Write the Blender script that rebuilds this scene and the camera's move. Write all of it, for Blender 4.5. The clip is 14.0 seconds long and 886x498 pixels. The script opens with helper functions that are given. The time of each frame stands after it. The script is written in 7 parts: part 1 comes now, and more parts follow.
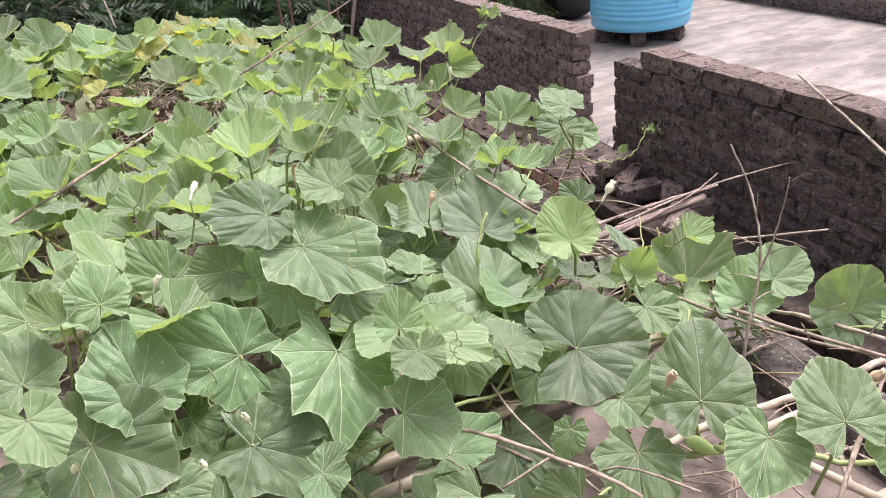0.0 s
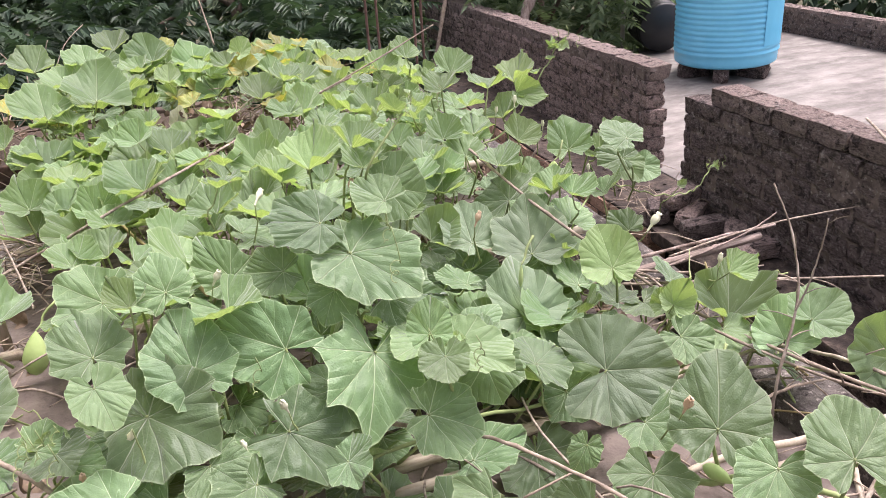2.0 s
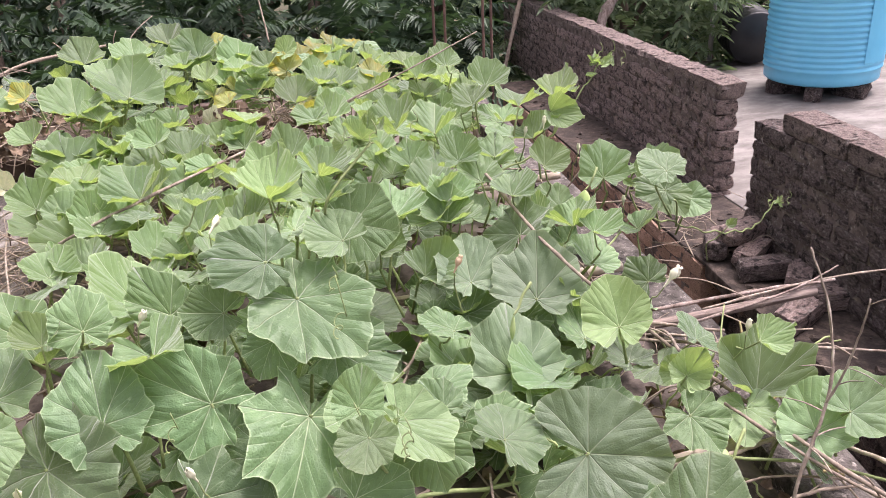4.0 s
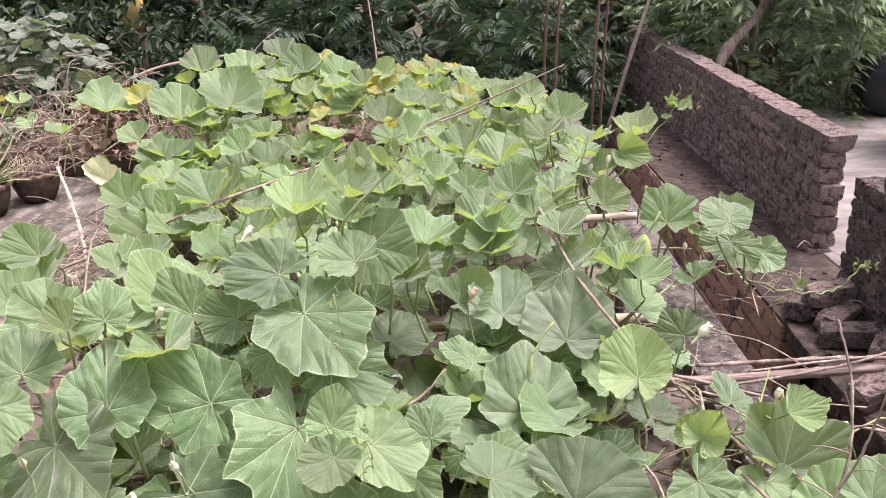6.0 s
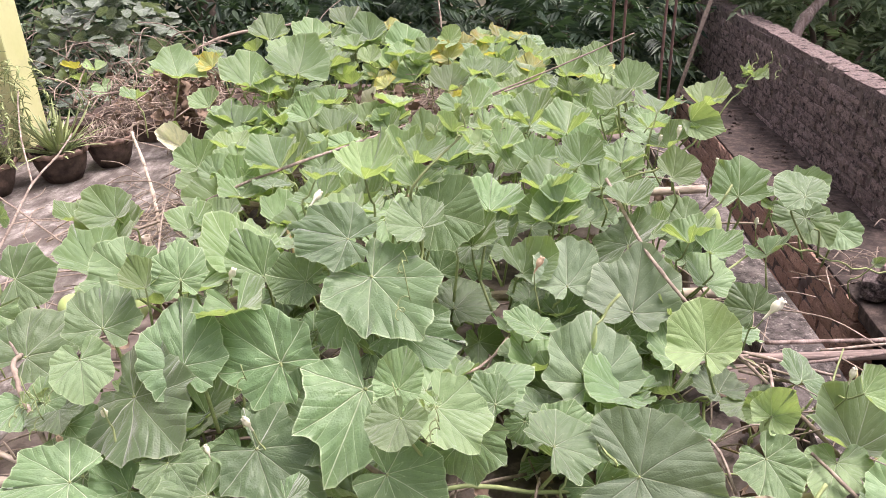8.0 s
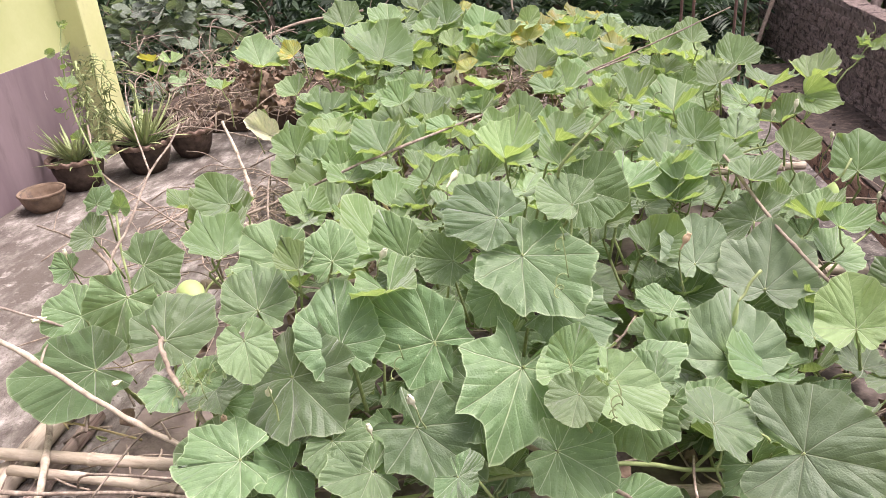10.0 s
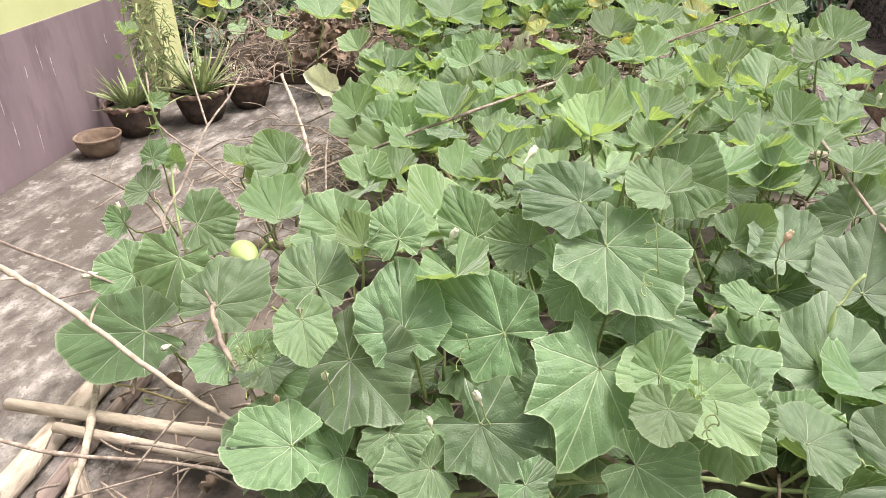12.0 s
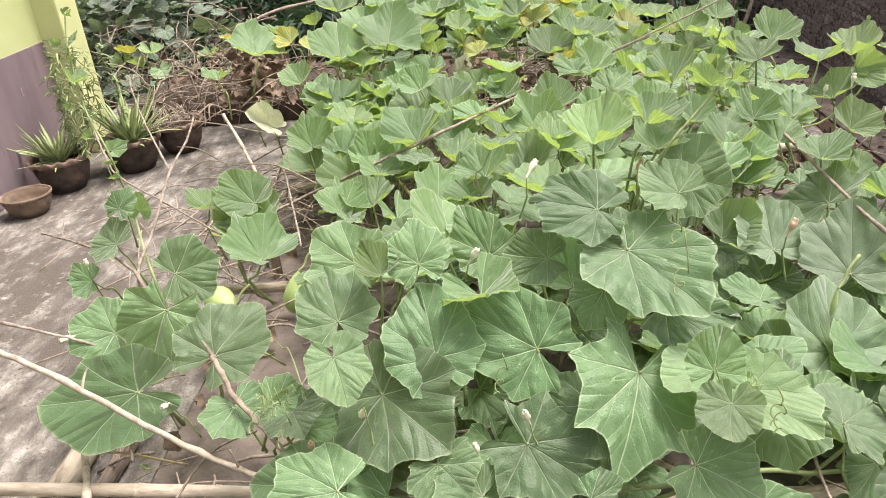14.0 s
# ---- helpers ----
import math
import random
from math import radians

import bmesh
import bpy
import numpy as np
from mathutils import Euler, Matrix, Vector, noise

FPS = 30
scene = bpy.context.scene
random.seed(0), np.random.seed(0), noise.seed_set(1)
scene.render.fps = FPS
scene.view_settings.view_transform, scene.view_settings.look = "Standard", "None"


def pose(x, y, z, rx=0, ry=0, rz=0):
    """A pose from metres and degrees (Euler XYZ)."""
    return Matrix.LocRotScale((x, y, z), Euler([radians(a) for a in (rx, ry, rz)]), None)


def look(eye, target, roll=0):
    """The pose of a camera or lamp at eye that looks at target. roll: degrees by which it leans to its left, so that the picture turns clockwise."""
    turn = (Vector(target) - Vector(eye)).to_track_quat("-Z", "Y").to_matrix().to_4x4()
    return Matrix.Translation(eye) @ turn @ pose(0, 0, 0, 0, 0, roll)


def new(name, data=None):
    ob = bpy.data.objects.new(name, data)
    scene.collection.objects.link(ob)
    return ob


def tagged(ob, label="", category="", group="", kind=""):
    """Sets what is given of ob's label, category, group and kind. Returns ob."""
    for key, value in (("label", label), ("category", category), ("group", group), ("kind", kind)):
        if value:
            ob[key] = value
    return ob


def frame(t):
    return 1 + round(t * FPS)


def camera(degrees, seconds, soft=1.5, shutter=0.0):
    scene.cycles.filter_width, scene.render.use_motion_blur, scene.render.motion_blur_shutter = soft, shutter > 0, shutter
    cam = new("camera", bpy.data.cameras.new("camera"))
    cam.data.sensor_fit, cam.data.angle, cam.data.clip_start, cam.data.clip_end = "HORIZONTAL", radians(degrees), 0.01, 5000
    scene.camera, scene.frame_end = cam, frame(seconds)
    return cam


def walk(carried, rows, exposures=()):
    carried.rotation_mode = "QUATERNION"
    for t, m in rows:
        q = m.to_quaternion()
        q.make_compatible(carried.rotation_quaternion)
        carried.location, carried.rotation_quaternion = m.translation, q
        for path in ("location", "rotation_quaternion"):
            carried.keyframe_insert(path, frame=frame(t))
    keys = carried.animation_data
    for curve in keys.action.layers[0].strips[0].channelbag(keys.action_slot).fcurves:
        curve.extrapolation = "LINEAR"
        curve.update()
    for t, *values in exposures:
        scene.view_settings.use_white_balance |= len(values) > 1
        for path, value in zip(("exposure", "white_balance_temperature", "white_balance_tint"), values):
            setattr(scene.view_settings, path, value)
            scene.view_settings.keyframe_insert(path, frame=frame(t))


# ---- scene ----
from mathutils import Quaternion

cam = camera(59.8, 14.0, soft=0.55)
PATH = [
    (0, (0.000, 0.000, 1.465), (0.000, 1.774, 0.542), -6.00),
    (0.5, (-0.007, -0.116, 1.471), (-0.029, 1.663, 0.557), -5.02),
    (1, (0.007, -0.181, 1.478), (-0.033, 1.596, 0.563), -4.82),
    (1.5, (0.060, -0.158, 1.484), (-0.061, 1.617, 0.571), -5.09),
    (2, (0.101, -0.116, 1.491), (-0.098, 1.683, 0.641), -4.87),
    (2.5, (0.140, -0.082, 1.489), (-0.147, 1.700, 0.628), -5.56),
    (3, (0.168, -0.024, 1.487), (-0.157, 1.751, 0.625), -5.67),
    (3.5, (0.236, 0.109, 1.479), (-0.191, 1.869, 0.631), -4.50),
    (3.7, (0.283, 0.164, 1.477), (-0.133, 1.928, 0.630), -4.34),
    (5.8, (0.601, 0.290, 1.486), (-0.081, 1.997, 0.697), -1.53),
    (6, (0.601, 0.281, 1.490), (-0.122, 1.976, 0.713), -2.12),
    (6.5, (0.603, 0.273, 1.490), (-0.146, 1.951, 0.701), -2.57),
    (7, (0.608, 0.277, 1.489), (-0.136, 1.955, 0.696), -2.75),
    (7.5, (0.608, 0.281, 1.484), (-0.155, 1.948, 0.683), -2.96),
    (8, (0.580, 0.266, 1.479), (-0.268, 1.873, 0.642), -2.76),
    (8.2, (0.555, 0.253, 1.482), (-0.337, 1.832, 0.640), -4.10),
    (10.3, (0.311, 0.134, 1.470), (-0.622, 1.672, 0.597), -4.99),
    (10.5, (0.287, 0.134, 1.466), (-0.647, 1.651, 0.556), -4.49),
    (11, (0.251, 0.150, 1.461), (-0.757, 1.594, 0.513), -3.90),
    (11.5, (0.236, 0.207, 1.460), (-0.784, 1.655, 0.531), -3.00),
    (12, (0.212, 0.232, 1.462), (-0.793, 1.678, 0.514), -3.28),
    (12.5, (0.097, 0.212, 1.448), (-0.815, 1.713, 0.490), -7.02),
    (13, (0.001, 0.162, 1.444), (-0.840, 1.708, 0.494), -5.31),
    (13.5, (-0.018, 0.145, 1.450), (-0.845, 1.707, 0.514), -5.50),
    (14, (0.002, 0.144, 1.450), (-0.829, 1.726, 0.551), -5.73),
]
walk(cam, [(t, look(eye, target, roll)) for t, eye, target, roll in PATH],
     [(t, 1.2 + ev, k + 60, tint - 2) for t, ev, k, tint in ((0, 0.02, 6500, 26), (3.7, 0.03, 6500, 29), (5.8, 0.05, 6600, 32), (8.2, 0.05, 6600, 31), (10.5, -0.01, 6700, 25), (12, -0.02, 6700, 18), (14, -0.02, 6750, 17))])

# ---- light ----
SUN_ELEV, SUN_AZ = radians(70), radians(52)
world = bpy.data.worlds.new("sky")
scene.world = world
world.use_nodes = True
wt = world.node_tree
sky = wt.nodes.new("ShaderNodeTexSky")
sky.sky_type = "NISHITA"
sky.sun_disc = False
sky.sun_elevation, sky.sun_rotation = SUN_ELEV, SUN_AZ
sky.air_density, sky.dust_density, sky.ozone_density = 1.0, 6.0, 1.0
pale = wt.nodes.new("ShaderNodeHueSaturation")
pale.inputs["Saturation"].default_value = 0.35
wt.links.new(sky.outputs[0], pale.inputs["Color"])
wt.links.new(pale.outputs[0], wt.nodes["Background"].inputs[0])
wt.nodes["Background"].inputs[1].default_value = 0.135
sun = new("sun", bpy.data.lights.new("sun", "SUN"))
sun.data.energy, sun.data.angle, sun.data.color = 2.0, radians(22), (1.0, 0.97, 0.92)
sun.matrix_world = look((0, 0, 30), (0 - math.sin(SUN_AZ) * math.cos(SUN_ELEV), -math.cos(SUN_AZ) * math.cos(SUN_ELEV), 30 - math.sin(SUN_ELEV)))

# ---- materials ----
def mat_new(name):
    m = bpy.data.materials.new(name)
    m.use_nodes = True
    return m, m.node_tree.nodes, m.node_tree.links, m.node_tree.nodes["Principled BSDF"]


def ramp_node(N, stops):
    r = N.new("ShaderNodeValToRGB")
    els = r.color_ramp.elements
    els[0].position, els[0].color = stops[0][0], (*stops[0][1], 1)
    els[1].position, els[1].color = stops[-1][0], (*stops[-1][1], 1)
    for p, c in stops[1:-1]:
        e = els.new(p)
        e.color = (*c, 1)
    return r


def surface(name, stops, scale=6.0, fine=60.0, rough=0.85, bump=0.3, bump_dist=0.01, vary=0.25, stain=None, stain_scale=1.2,
            stain_edge=(0.5, 0.65), metal=0.0, spec=0.3, stretch=(1, 1, 1), coords="Object"):
    """Two scales of noise for colour, a stain with its own shape, and a fine relief."""
    m, N, L, B = mat_new(name)
    tc = N.new("ShaderNodeTexCoord")
    mp = N.new("ShaderNodeMapping")
    mp.inputs["Scale"].default_value = stretch
    L.new(tc.outputs[coords], mp.inputs["Vector"])
    info = N.new("ShaderNodeObjectInfo")
    off = N.new("ShaderNodeVectorMath")
    off.operation = "ADD"
    L.new(mp.outputs[0], off.inputs[0])
    mul = N.new("ShaderNodeVectorMath")
    mul.operation = "SCALE"
    mul.inputs[0].default_value = (37.0, 19.0, 53.0)
    L.new(info.outputs["Random"], mul.inputs["Scale"])
    L.new(mul.outputs[0], off.inputs[1])
    n1 = N.new("ShaderNodeTexNoise")
    n1.inputs["Scale"].default_value, n1.inputs["Detail"].default_value, n1.inputs["Roughness"].default_value = scale, 8, 0.62
    L.new(off.outputs[0], n1.inputs["Vector"])
    n2 = N.new("ShaderNodeTexNoise")
    n2.inputs["Scale"].default_value, n2.inputs["Detail"].default_value = fine, 4
    L.new(off.outputs[0], n2.inputs["Vector"])
    r = ramp_node(N, stops)
    L.new(n1.outputs[0], r.inputs[0])
    col = r.outputs[0]
    if stain:
        n3 = N.new("ShaderNodeTexNoise")
        n3.inputs["Scale"].default_value, n3.inputs["Detail"].default_value, n3.inputs["Roughness"].default_value = stain_scale, 7, 0.68
        L.new(off.outputs[0], n3.inputs["Vector"])
        mr = N.new("ShaderNodeMapRange")
        mr.inputs["From Min"].default_value, mr.inputs["From Max"].default_value = stain_edge
        L.new(n3.outputs[0], mr.inputs["Value"])
        mx = N.new("ShaderNodeMix")
        mx.data_type = "RGBA"
        L.new(mr.outputs[0], mx.inputs["Factor"])
        L.new(col, mx.inputs[6])
        mx.inputs[7].default_value = (*stain, 1)
        col = mx.outputs[2]
    hv = N.new("ShaderNodeHueSaturation")
    vr = N.new("ShaderNodeMapRange")
    vr.inputs["To Min"].default_value, vr.inputs["To Max"].default_value = 1 - vary, 1 + vary
    mix = N.new("ShaderNodeMath")
    mix.operation = "ADD"
    half = N.new("ShaderNodeMath")
    half.operation = "MULTIPLY"
    half.inputs[1].default_value = 0.5
    L.new(info.outputs["Random"], mix.inputs[0])
    L.new(n2.outputs[0], mix.inputs[1])
    L.new(mix.outputs[0], half.inputs[0])
    L.new(half.outputs[0], vr.inputs["Value"])
    L.new(vr.outputs[0], hv.inputs["Value"])
    L.new(col, hv.inputs["Color"])
    L.new(hv.outputs[0], B.inputs["Base Color"])
    B.inputs["Roughness"].default_value, B.inputs["Metallic"].default_value = rough, metal
    B.inputs["Specular IOR Level"].default_value = spec
    if bump:
        add = N.new("ShaderNodeMath")
        add.operation = "MULTIPLY_ADD"
        add.inputs[1].default_value = 0.35
        L.new(n2.outputs[0], add.inputs[0])
        L.new(n1.outputs[0], add.inputs[2])
        b = N.new("ShaderNodeBump")
        b.inputs["Strength"].default_value, b.inputs["Distance"].default_value = bump, bump_dist
        L.new(add.outputs[0], b.inputs["Height"])
        L.new(b.outputs[0], B.inputs["Normal"])
    return m


def lichened(name, stops, *args, specks=((42.0, 0.57, 0.66, (0.36, 0.325, 0.3)), (19.0, 0.55, 0.63, (0.035, 0.03, 0.03))), **kw):
    """A rough surface with small specks in two sizes: pale lichen or flakes, dark soot spots."""
    m = surface(name, stops, *args, **kw)
    N, L, B = m.node_tree.nodes, m.node_tree.links, m.node_tree.nodes["Principled BSDF"]
    col = B.inputs["Base Color"].links[0].from_socket
    tc = N.new("ShaderNodeNewGeometry")
    for scale, lo, hi, tone in specks:
        n = N.new("ShaderNodeTexNoise")
        n.inputs["Scale"].default_value, n.inputs["Detail"].default_value, n.inputs["Roughness"].default_value = scale, 5, 0.65
        L.new(tc.outputs["Position"], n.inputs["Vector"])
        r = N.new("ShaderNodeMapRange")
        r.inputs["From Min"].default_value, r.inputs["From Max"].default_value, r.inputs["To Max"].default_value = lo, hi, 0.85
        L.new(n.outputs[0], r.inputs["Value"])
        x = N.new("ShaderNodeMix")
        x.data_type = "RGBA"
        L.new(r.outputs[0], x.inputs["Factor"])
        L.new(col, x.inputs[6])
        x.inputs[7].default_value = (*tone, 1)
        col = x.outputs[2]
    L.new(col, B.inputs["Base Color"])
    return m


def leaf_mat(name, top, edge, vein, under, transl=0.3, rough=0.5, spots=None):
    """A soft hairy leaf: palmate veins with side veins, in the leaf's own flat coordinates (attribute leaf_uv)."""
    m, N, L, B = mat_new(name)

    def math_node(op, a, b=None, c=None):
        n = N.new("ShaderNodeMath")
        n.operation = op
        for k, v in enumerate((a, b, c)):
            if v is None:
                continue
            if isinstance(v, (int, float)):
                n.inputs[k].default_value = v
            else:
                L.new(v, n.inputs[k])
        return n.outputs[0]

    at = N.new("ShaderNodeAttribute")
    at.attribute_name = "leaf_uv"
    sx = N.new("ShaderNodeSeparateXYZ")
    L.new(at.outputs["Vector"], sx.inputs[0])
    x, y = sx.outputs[0], sx.outputs[1]
    rr = math_node("SQRT", math_node("ADD", math_node("MULTIPLY", x, x), math_node("MULTIPLY", y, y)))
    dist = math_node("ABSOLUTE", sx.outputs[2])
    width = math_node("MULTIPLY_ADD", rr, -0.006, 0.0125)
    main = N.new("ShaderNodeMapRange")
    main.interpolation_type = "SMOOTHSTEP"
    L.new(dist, main.inputs["Value"])
    main.inputs["From Min"].default_value = 0.0
    L.new(width, main.inputs["From Max"])
    main.inputs["To Min"].default_value, main.inputs["To Max"].default_value = 1.0, 0.0
    nz = N.new("ShaderNodeTexNoise")
    nz.inputs["Scale"].default_value, nz.inputs["Detail"].default_value = 8.0, 5
    info = N.new("ShaderNodeObjectInfo")
    o = N.new("ShaderNodeVectorMath")
    o.operation = "MULTIPLY_ADD"
    L.new(info.outputs["Random"], o.inputs[0])
    o.inputs[1].default_value = (31, 17, 7)
    L.new(at.outputs["Vector"], o.inputs[2])
    L.new(o.outputs[0], nz.inputs["Vector"])
    # side veins leave the main ones at a slant
    s1 = math_node("FRACT", math_node("ADD", math_node("MULTIPLY", math_node("SUBTRACT", rr, math_node("MULTIPLY", dist, 1.9)), 4.3), math_node("MULTIPLY", nz.outputs[0], 0.16)))
    s2 = math_node("ABSOLUTE", math_node("SUBTRACT", s1, 0.5))
    side = N.new("ShaderNodeMapRange")
    side.interpolation_type = "SMOOTHSTEP"
    L.new(s2, side.inputs["Value"])
    side.inputs["From Min"].default_value, side.inputs["From Max"].default_value = 0.0, 0.04
    side.inputs["To Min"].default_value, side.inputs["To Max"].default_value = 0.46, 0.0
    net = N.new("ShaderNodeTexVoronoi")
    net.feature = "DISTANCE_TO_EDGE"
    net.inputs["Scale"].default_value = 23.0
    L.new(o.outputs[0], net.inputs["Vector"])
    netm = N.new("ShaderNodeMapRange")
    L.new(net.outputs["Distance"], netm.inputs["Value"])
    netm.inputs["From Min"].default_value, netm.inputs["From Max"].default_value = 0.0, 0.12
    netm.inputs["To Min"].default_value, netm.inputs["To Max"].default_value = 0.07, 0.0
    veins = math_node("MAXIMUM", math_node("MAXIMUM", main.outputs[0], side.outputs[0]), netm.outputs[0])

    def mixc(f, c1, c2):
        n = N.new("ShaderNodeMix")
        n.data_type = "RGBA"
        if isinstance(f, (int, float)):
            n.inputs["Factor"].default_value = f
        else:
            L.new(f, n.inputs["Factor"])
        for k, v in ((6, c1), (7, c2)):
            if isinstance(v, tuple):
                n.inputs[k].default_value = (*v, 1)
            else:
                L.new(v, n.inputs[k])
        return n.outputs[2]

    blot = N.new("ShaderNodeMapRange")
    L.new(nz.outputs[0], blot.inputs["Value"])
    blot.inputs["From Min"].default_value, blot.inputs["From Max"].default_value = 0.35, 0.7
    body = mixc(blot.outputs[0], top, tuple(c * k for c, k in zip(top, (1.5, 1.36, 1.44))))
    rim = N.new("ShaderNodeMapRange")
    L.new(rr, rim.inputs["Value"])
    rim.inputs["From Min"].default_value, rim.inputs["From Max"].default_value = 0.45, 1.15
    rim.inputs["To Max"].default_value = 0.7
    body = mixc(rim.outputs[0], body, edge)
    if spots:
        n4 = N.new("ShaderNodeTexNoise")
        n4.inputs["Scale"].default_value, n4.inputs["Detail"].default_value = 2.6, 6
        L.new(o.outputs[0], n4.inputs["Vector"])
        sp = N.new("ShaderNodeMapRange")
        L.new(n4.outputs[0], sp.inputs["Value"])
        sp.inputs["From Min"].default_value, sp.inputs["From Max"].default_value = 0.56, 0.66
        body = mixc(sp.outputs[0], body, spots)
    ra = N.new("ShaderNodeAttribute")
    ra.attribute_name = "leaf_rim"
    rm = N.new("ShaderNodeMapRange")
    L.new(ra.outputs["Fac"], rm.inputs["Value"])
    rm.inputs["From Min"].default_value, rm.inputs["From Max"].default_value = 0.965, 1.0
    rm.inputs["To Max"].default_value = 0.6
    body = mixc(rm.outputs[0], body, vein)
    body = mixc(veins, body, vein)
    hv = N.new("ShaderNodeHueSaturation")
    vr = N.new("ShaderNodeMapRange")
    vr.inputs["To Min"].default_value, vr.inputs["To Max"].default_value = 0.6, 1.35
    hr = N.new("ShaderNodeMapRange")
    hr.inputs["To Min"].default_value, hr.inputs["To Max"].default_value = 0.488, 0.508
    L.new(info.outputs["Random"], vr.inputs["Value"])
    rnd2 = math_node("FRACT", math_node("MULTIPLY", info.outputs["Random"], 7.31))
    L.new(rnd2, hr.inputs["Value"])
    L.new(hr.outputs[0], hv.inputs["Hue"])
    L.new(vr.outputs[0], hv.inputs["Value"])
    L.new(body, hv.inputs["Color"])
    L.new(hv.outputs[0], B.inputs["Base Color"])
    B.inputs["Roughness"].default_value = rough
    B.inputs["Specular IOR Level"].default_value = 0.45
    B.inputs["Sheen Weight"].default_value = 0.5
    B.inputs["Sheen Roughness"].default_value = 0.5
    b = N.new("ShaderNodeBump")
    b.inputs["Strength"].default_value, b.inputs["Distance"].default_value = 0.62, 0.008
    off_vein = math_node("MINIMUM", math_node("MULTIPLY", dist, 6.0), 1.0)
    pleat = math_node("MULTIPLY", math_node("SQRT", s2), math_node("MULTIPLY", off_vein, 1.1))
    pucker = math_node("MULTIPLY", math_node("MINIMUM", net.outputs["Distance"], 0.35), 0.3)
    hgt = math_node("ADD", math_node("MULTIPLY_ADD", main.outputs[0], -1.3, math_node("MULTIPLY_ADD", nz.outputs[0], 0.45, pucker)), pleat)
    L.new(hgt, b.inputs["Height"])
    L.new(b.outputs[0], B.inputs["Normal"])
    tr = N.new("ShaderNodeBsdfTranslucent")
    tr.inputs["Color"].default_value = (*under, 1)
    ms = N.new("ShaderNodeMixShader")
    ms.inputs[0].default_value = transl
    out = N["Material Output"]
    L.new(B.outputs[0], ms.inputs[1])
    L.new(tr.outputs[0], ms.inputs[2])
    L.new(ms.outputs[0], out.inputs["Surface"])
    return m


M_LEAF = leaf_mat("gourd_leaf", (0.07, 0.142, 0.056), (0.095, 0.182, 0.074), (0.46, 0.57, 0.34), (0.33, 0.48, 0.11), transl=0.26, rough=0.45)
# lighter copy of gourd_leaf: the midfield's brightness is put into its colour
M_SUNLEAF = leaf_mat("sunlit_leaf", (0.092, 0.178, 0.073), (0.125, 0.226, 0.088), (0.46, 0.57, 0.34), (0.4, 0.56, 0.12), transl=0.36, rough=0.45)
M_YOUNG = leaf_mat("young_leaf", (0.135, 0.23, 0.11), (0.165, 0.265, 0.12), (0.42, 0.54, 0.3), (0.36, 0.54, 0.11), transl=0.34)
# yellow-green painted for light through leaf undersides; also colours young shoot leaves
M_LIME = leaf_mat("lime_leaf", (0.155, 0.26, 0.11), (0.185, 0.29, 0.115), (0.46, 0.56, 0.3), (0.4, 0.56, 0.12), transl=0.38)
M_YELLOW = leaf_mat("yellowing_leaf", (0.2, 0.27, 0.08), (0.42, 0.4, 0.06), (0.46, 0.46, 0.16), (0.55, 0.52, 0.06), transl=0.4, spots=(0.5, 0.37, 0.05))
M_DRY = leaf_mat("withered_leaf", (0.44, 0.49, 0.32), (0.43, 0.46, 0.3), (0.6, 0.6, 0.45), (0.6, 0.64, 0.42), transl=0.3, spots=(0.55, 0.53, 0.38))
M_BROWN = surface("dead_leaf", [(0.3, (0.09, 0.06, 0.045)), (0.7, (0.27, 0.2, 0.145))], 20, 120, vary=0.45)
M_STEM = surface("green_stem", [(0.3, (0.17, 0.22, 0.085)), (0.7, (0.3, 0.36, 0.16))], 18, 120, rough=0.6, bump=0.2, bump_dist=0.002)
M_VINE = surface("old_vine", [(0.3, (0.22, 0.17, 0.08)), (0.7, (0.38, 0.33, 0.17))], 18, 120, rough=0.75, bump=0.3, bump_dist=0.002)
M_STICK = surface("dry_stick", [(0.3, (0.14, 0.108, 0.086)), (0.5, (0.28, 0.23, 0.188)), (0.7, (0.47, 0.41, 0.345))], 45, 220, rough=0.85, bump=0.5, bump_dist=0.003, stretch=(1, 1, 0.3), stain=(0.14, 0.105, 0.085), stain_scale=18, stain_edge=(0.54, 0.66))
M_GREYSTICK = surface("grey_twig", [(0.3, (0.14, 0.108, 0.085)), (0.7, (0.4, 0.33, 0.265))], 40, 200, rough=0.85, bump=0.4, bump_dist=0.003)
M_BAMBOO = surface("dry_bamboo", [(0.3, (0.22, 0.18, 0.14)), (0.45, (0.37, 0.315, 0.25)), (0.58, (0.45, 0.39, 0.315)), (0.7, (0.54, 0.47, 0.385))], 40, 220, rough=0.8, bump=0.6, bump_dist=0.004, stretch=(1, 1, 0.22), stain=(0.17, 0.135, 0.105), stain_scale=16, stain_edge=(0.54, 0.64), vary=0.2)
M_OLDWOOD = surface("weathered_wood", [(0.3, (0.1, 0.075, 0.065)), (0.5, (0.26, 0.205, 0.18)), (0.7, (0.44, 0.37, 0.335))], 60, 240, rough=0.9, bump=0.8, bump_dist=0.005, stretch=(1, 1, 0.05), stain=(0.12, 0.085, 0.07), stain_scale=30, stain_edge=(0.52, 0.62), vary=0.35)
M_FLOWER = surface("white_petal", [(0.3, (0.55, 0.56, 0.36)), (0.7, (0.75, 0.74, 0.6))], 20, 90, rough=0.7, bump=0.2, bump_dist=0.002)
M_FLOWERDRY = surface("withered_petal", [(0.3, (0.4, 0.27, 0.16)), (0.7, (0.62, 0.48, 0.34))], 30, 90, rough=0.8)
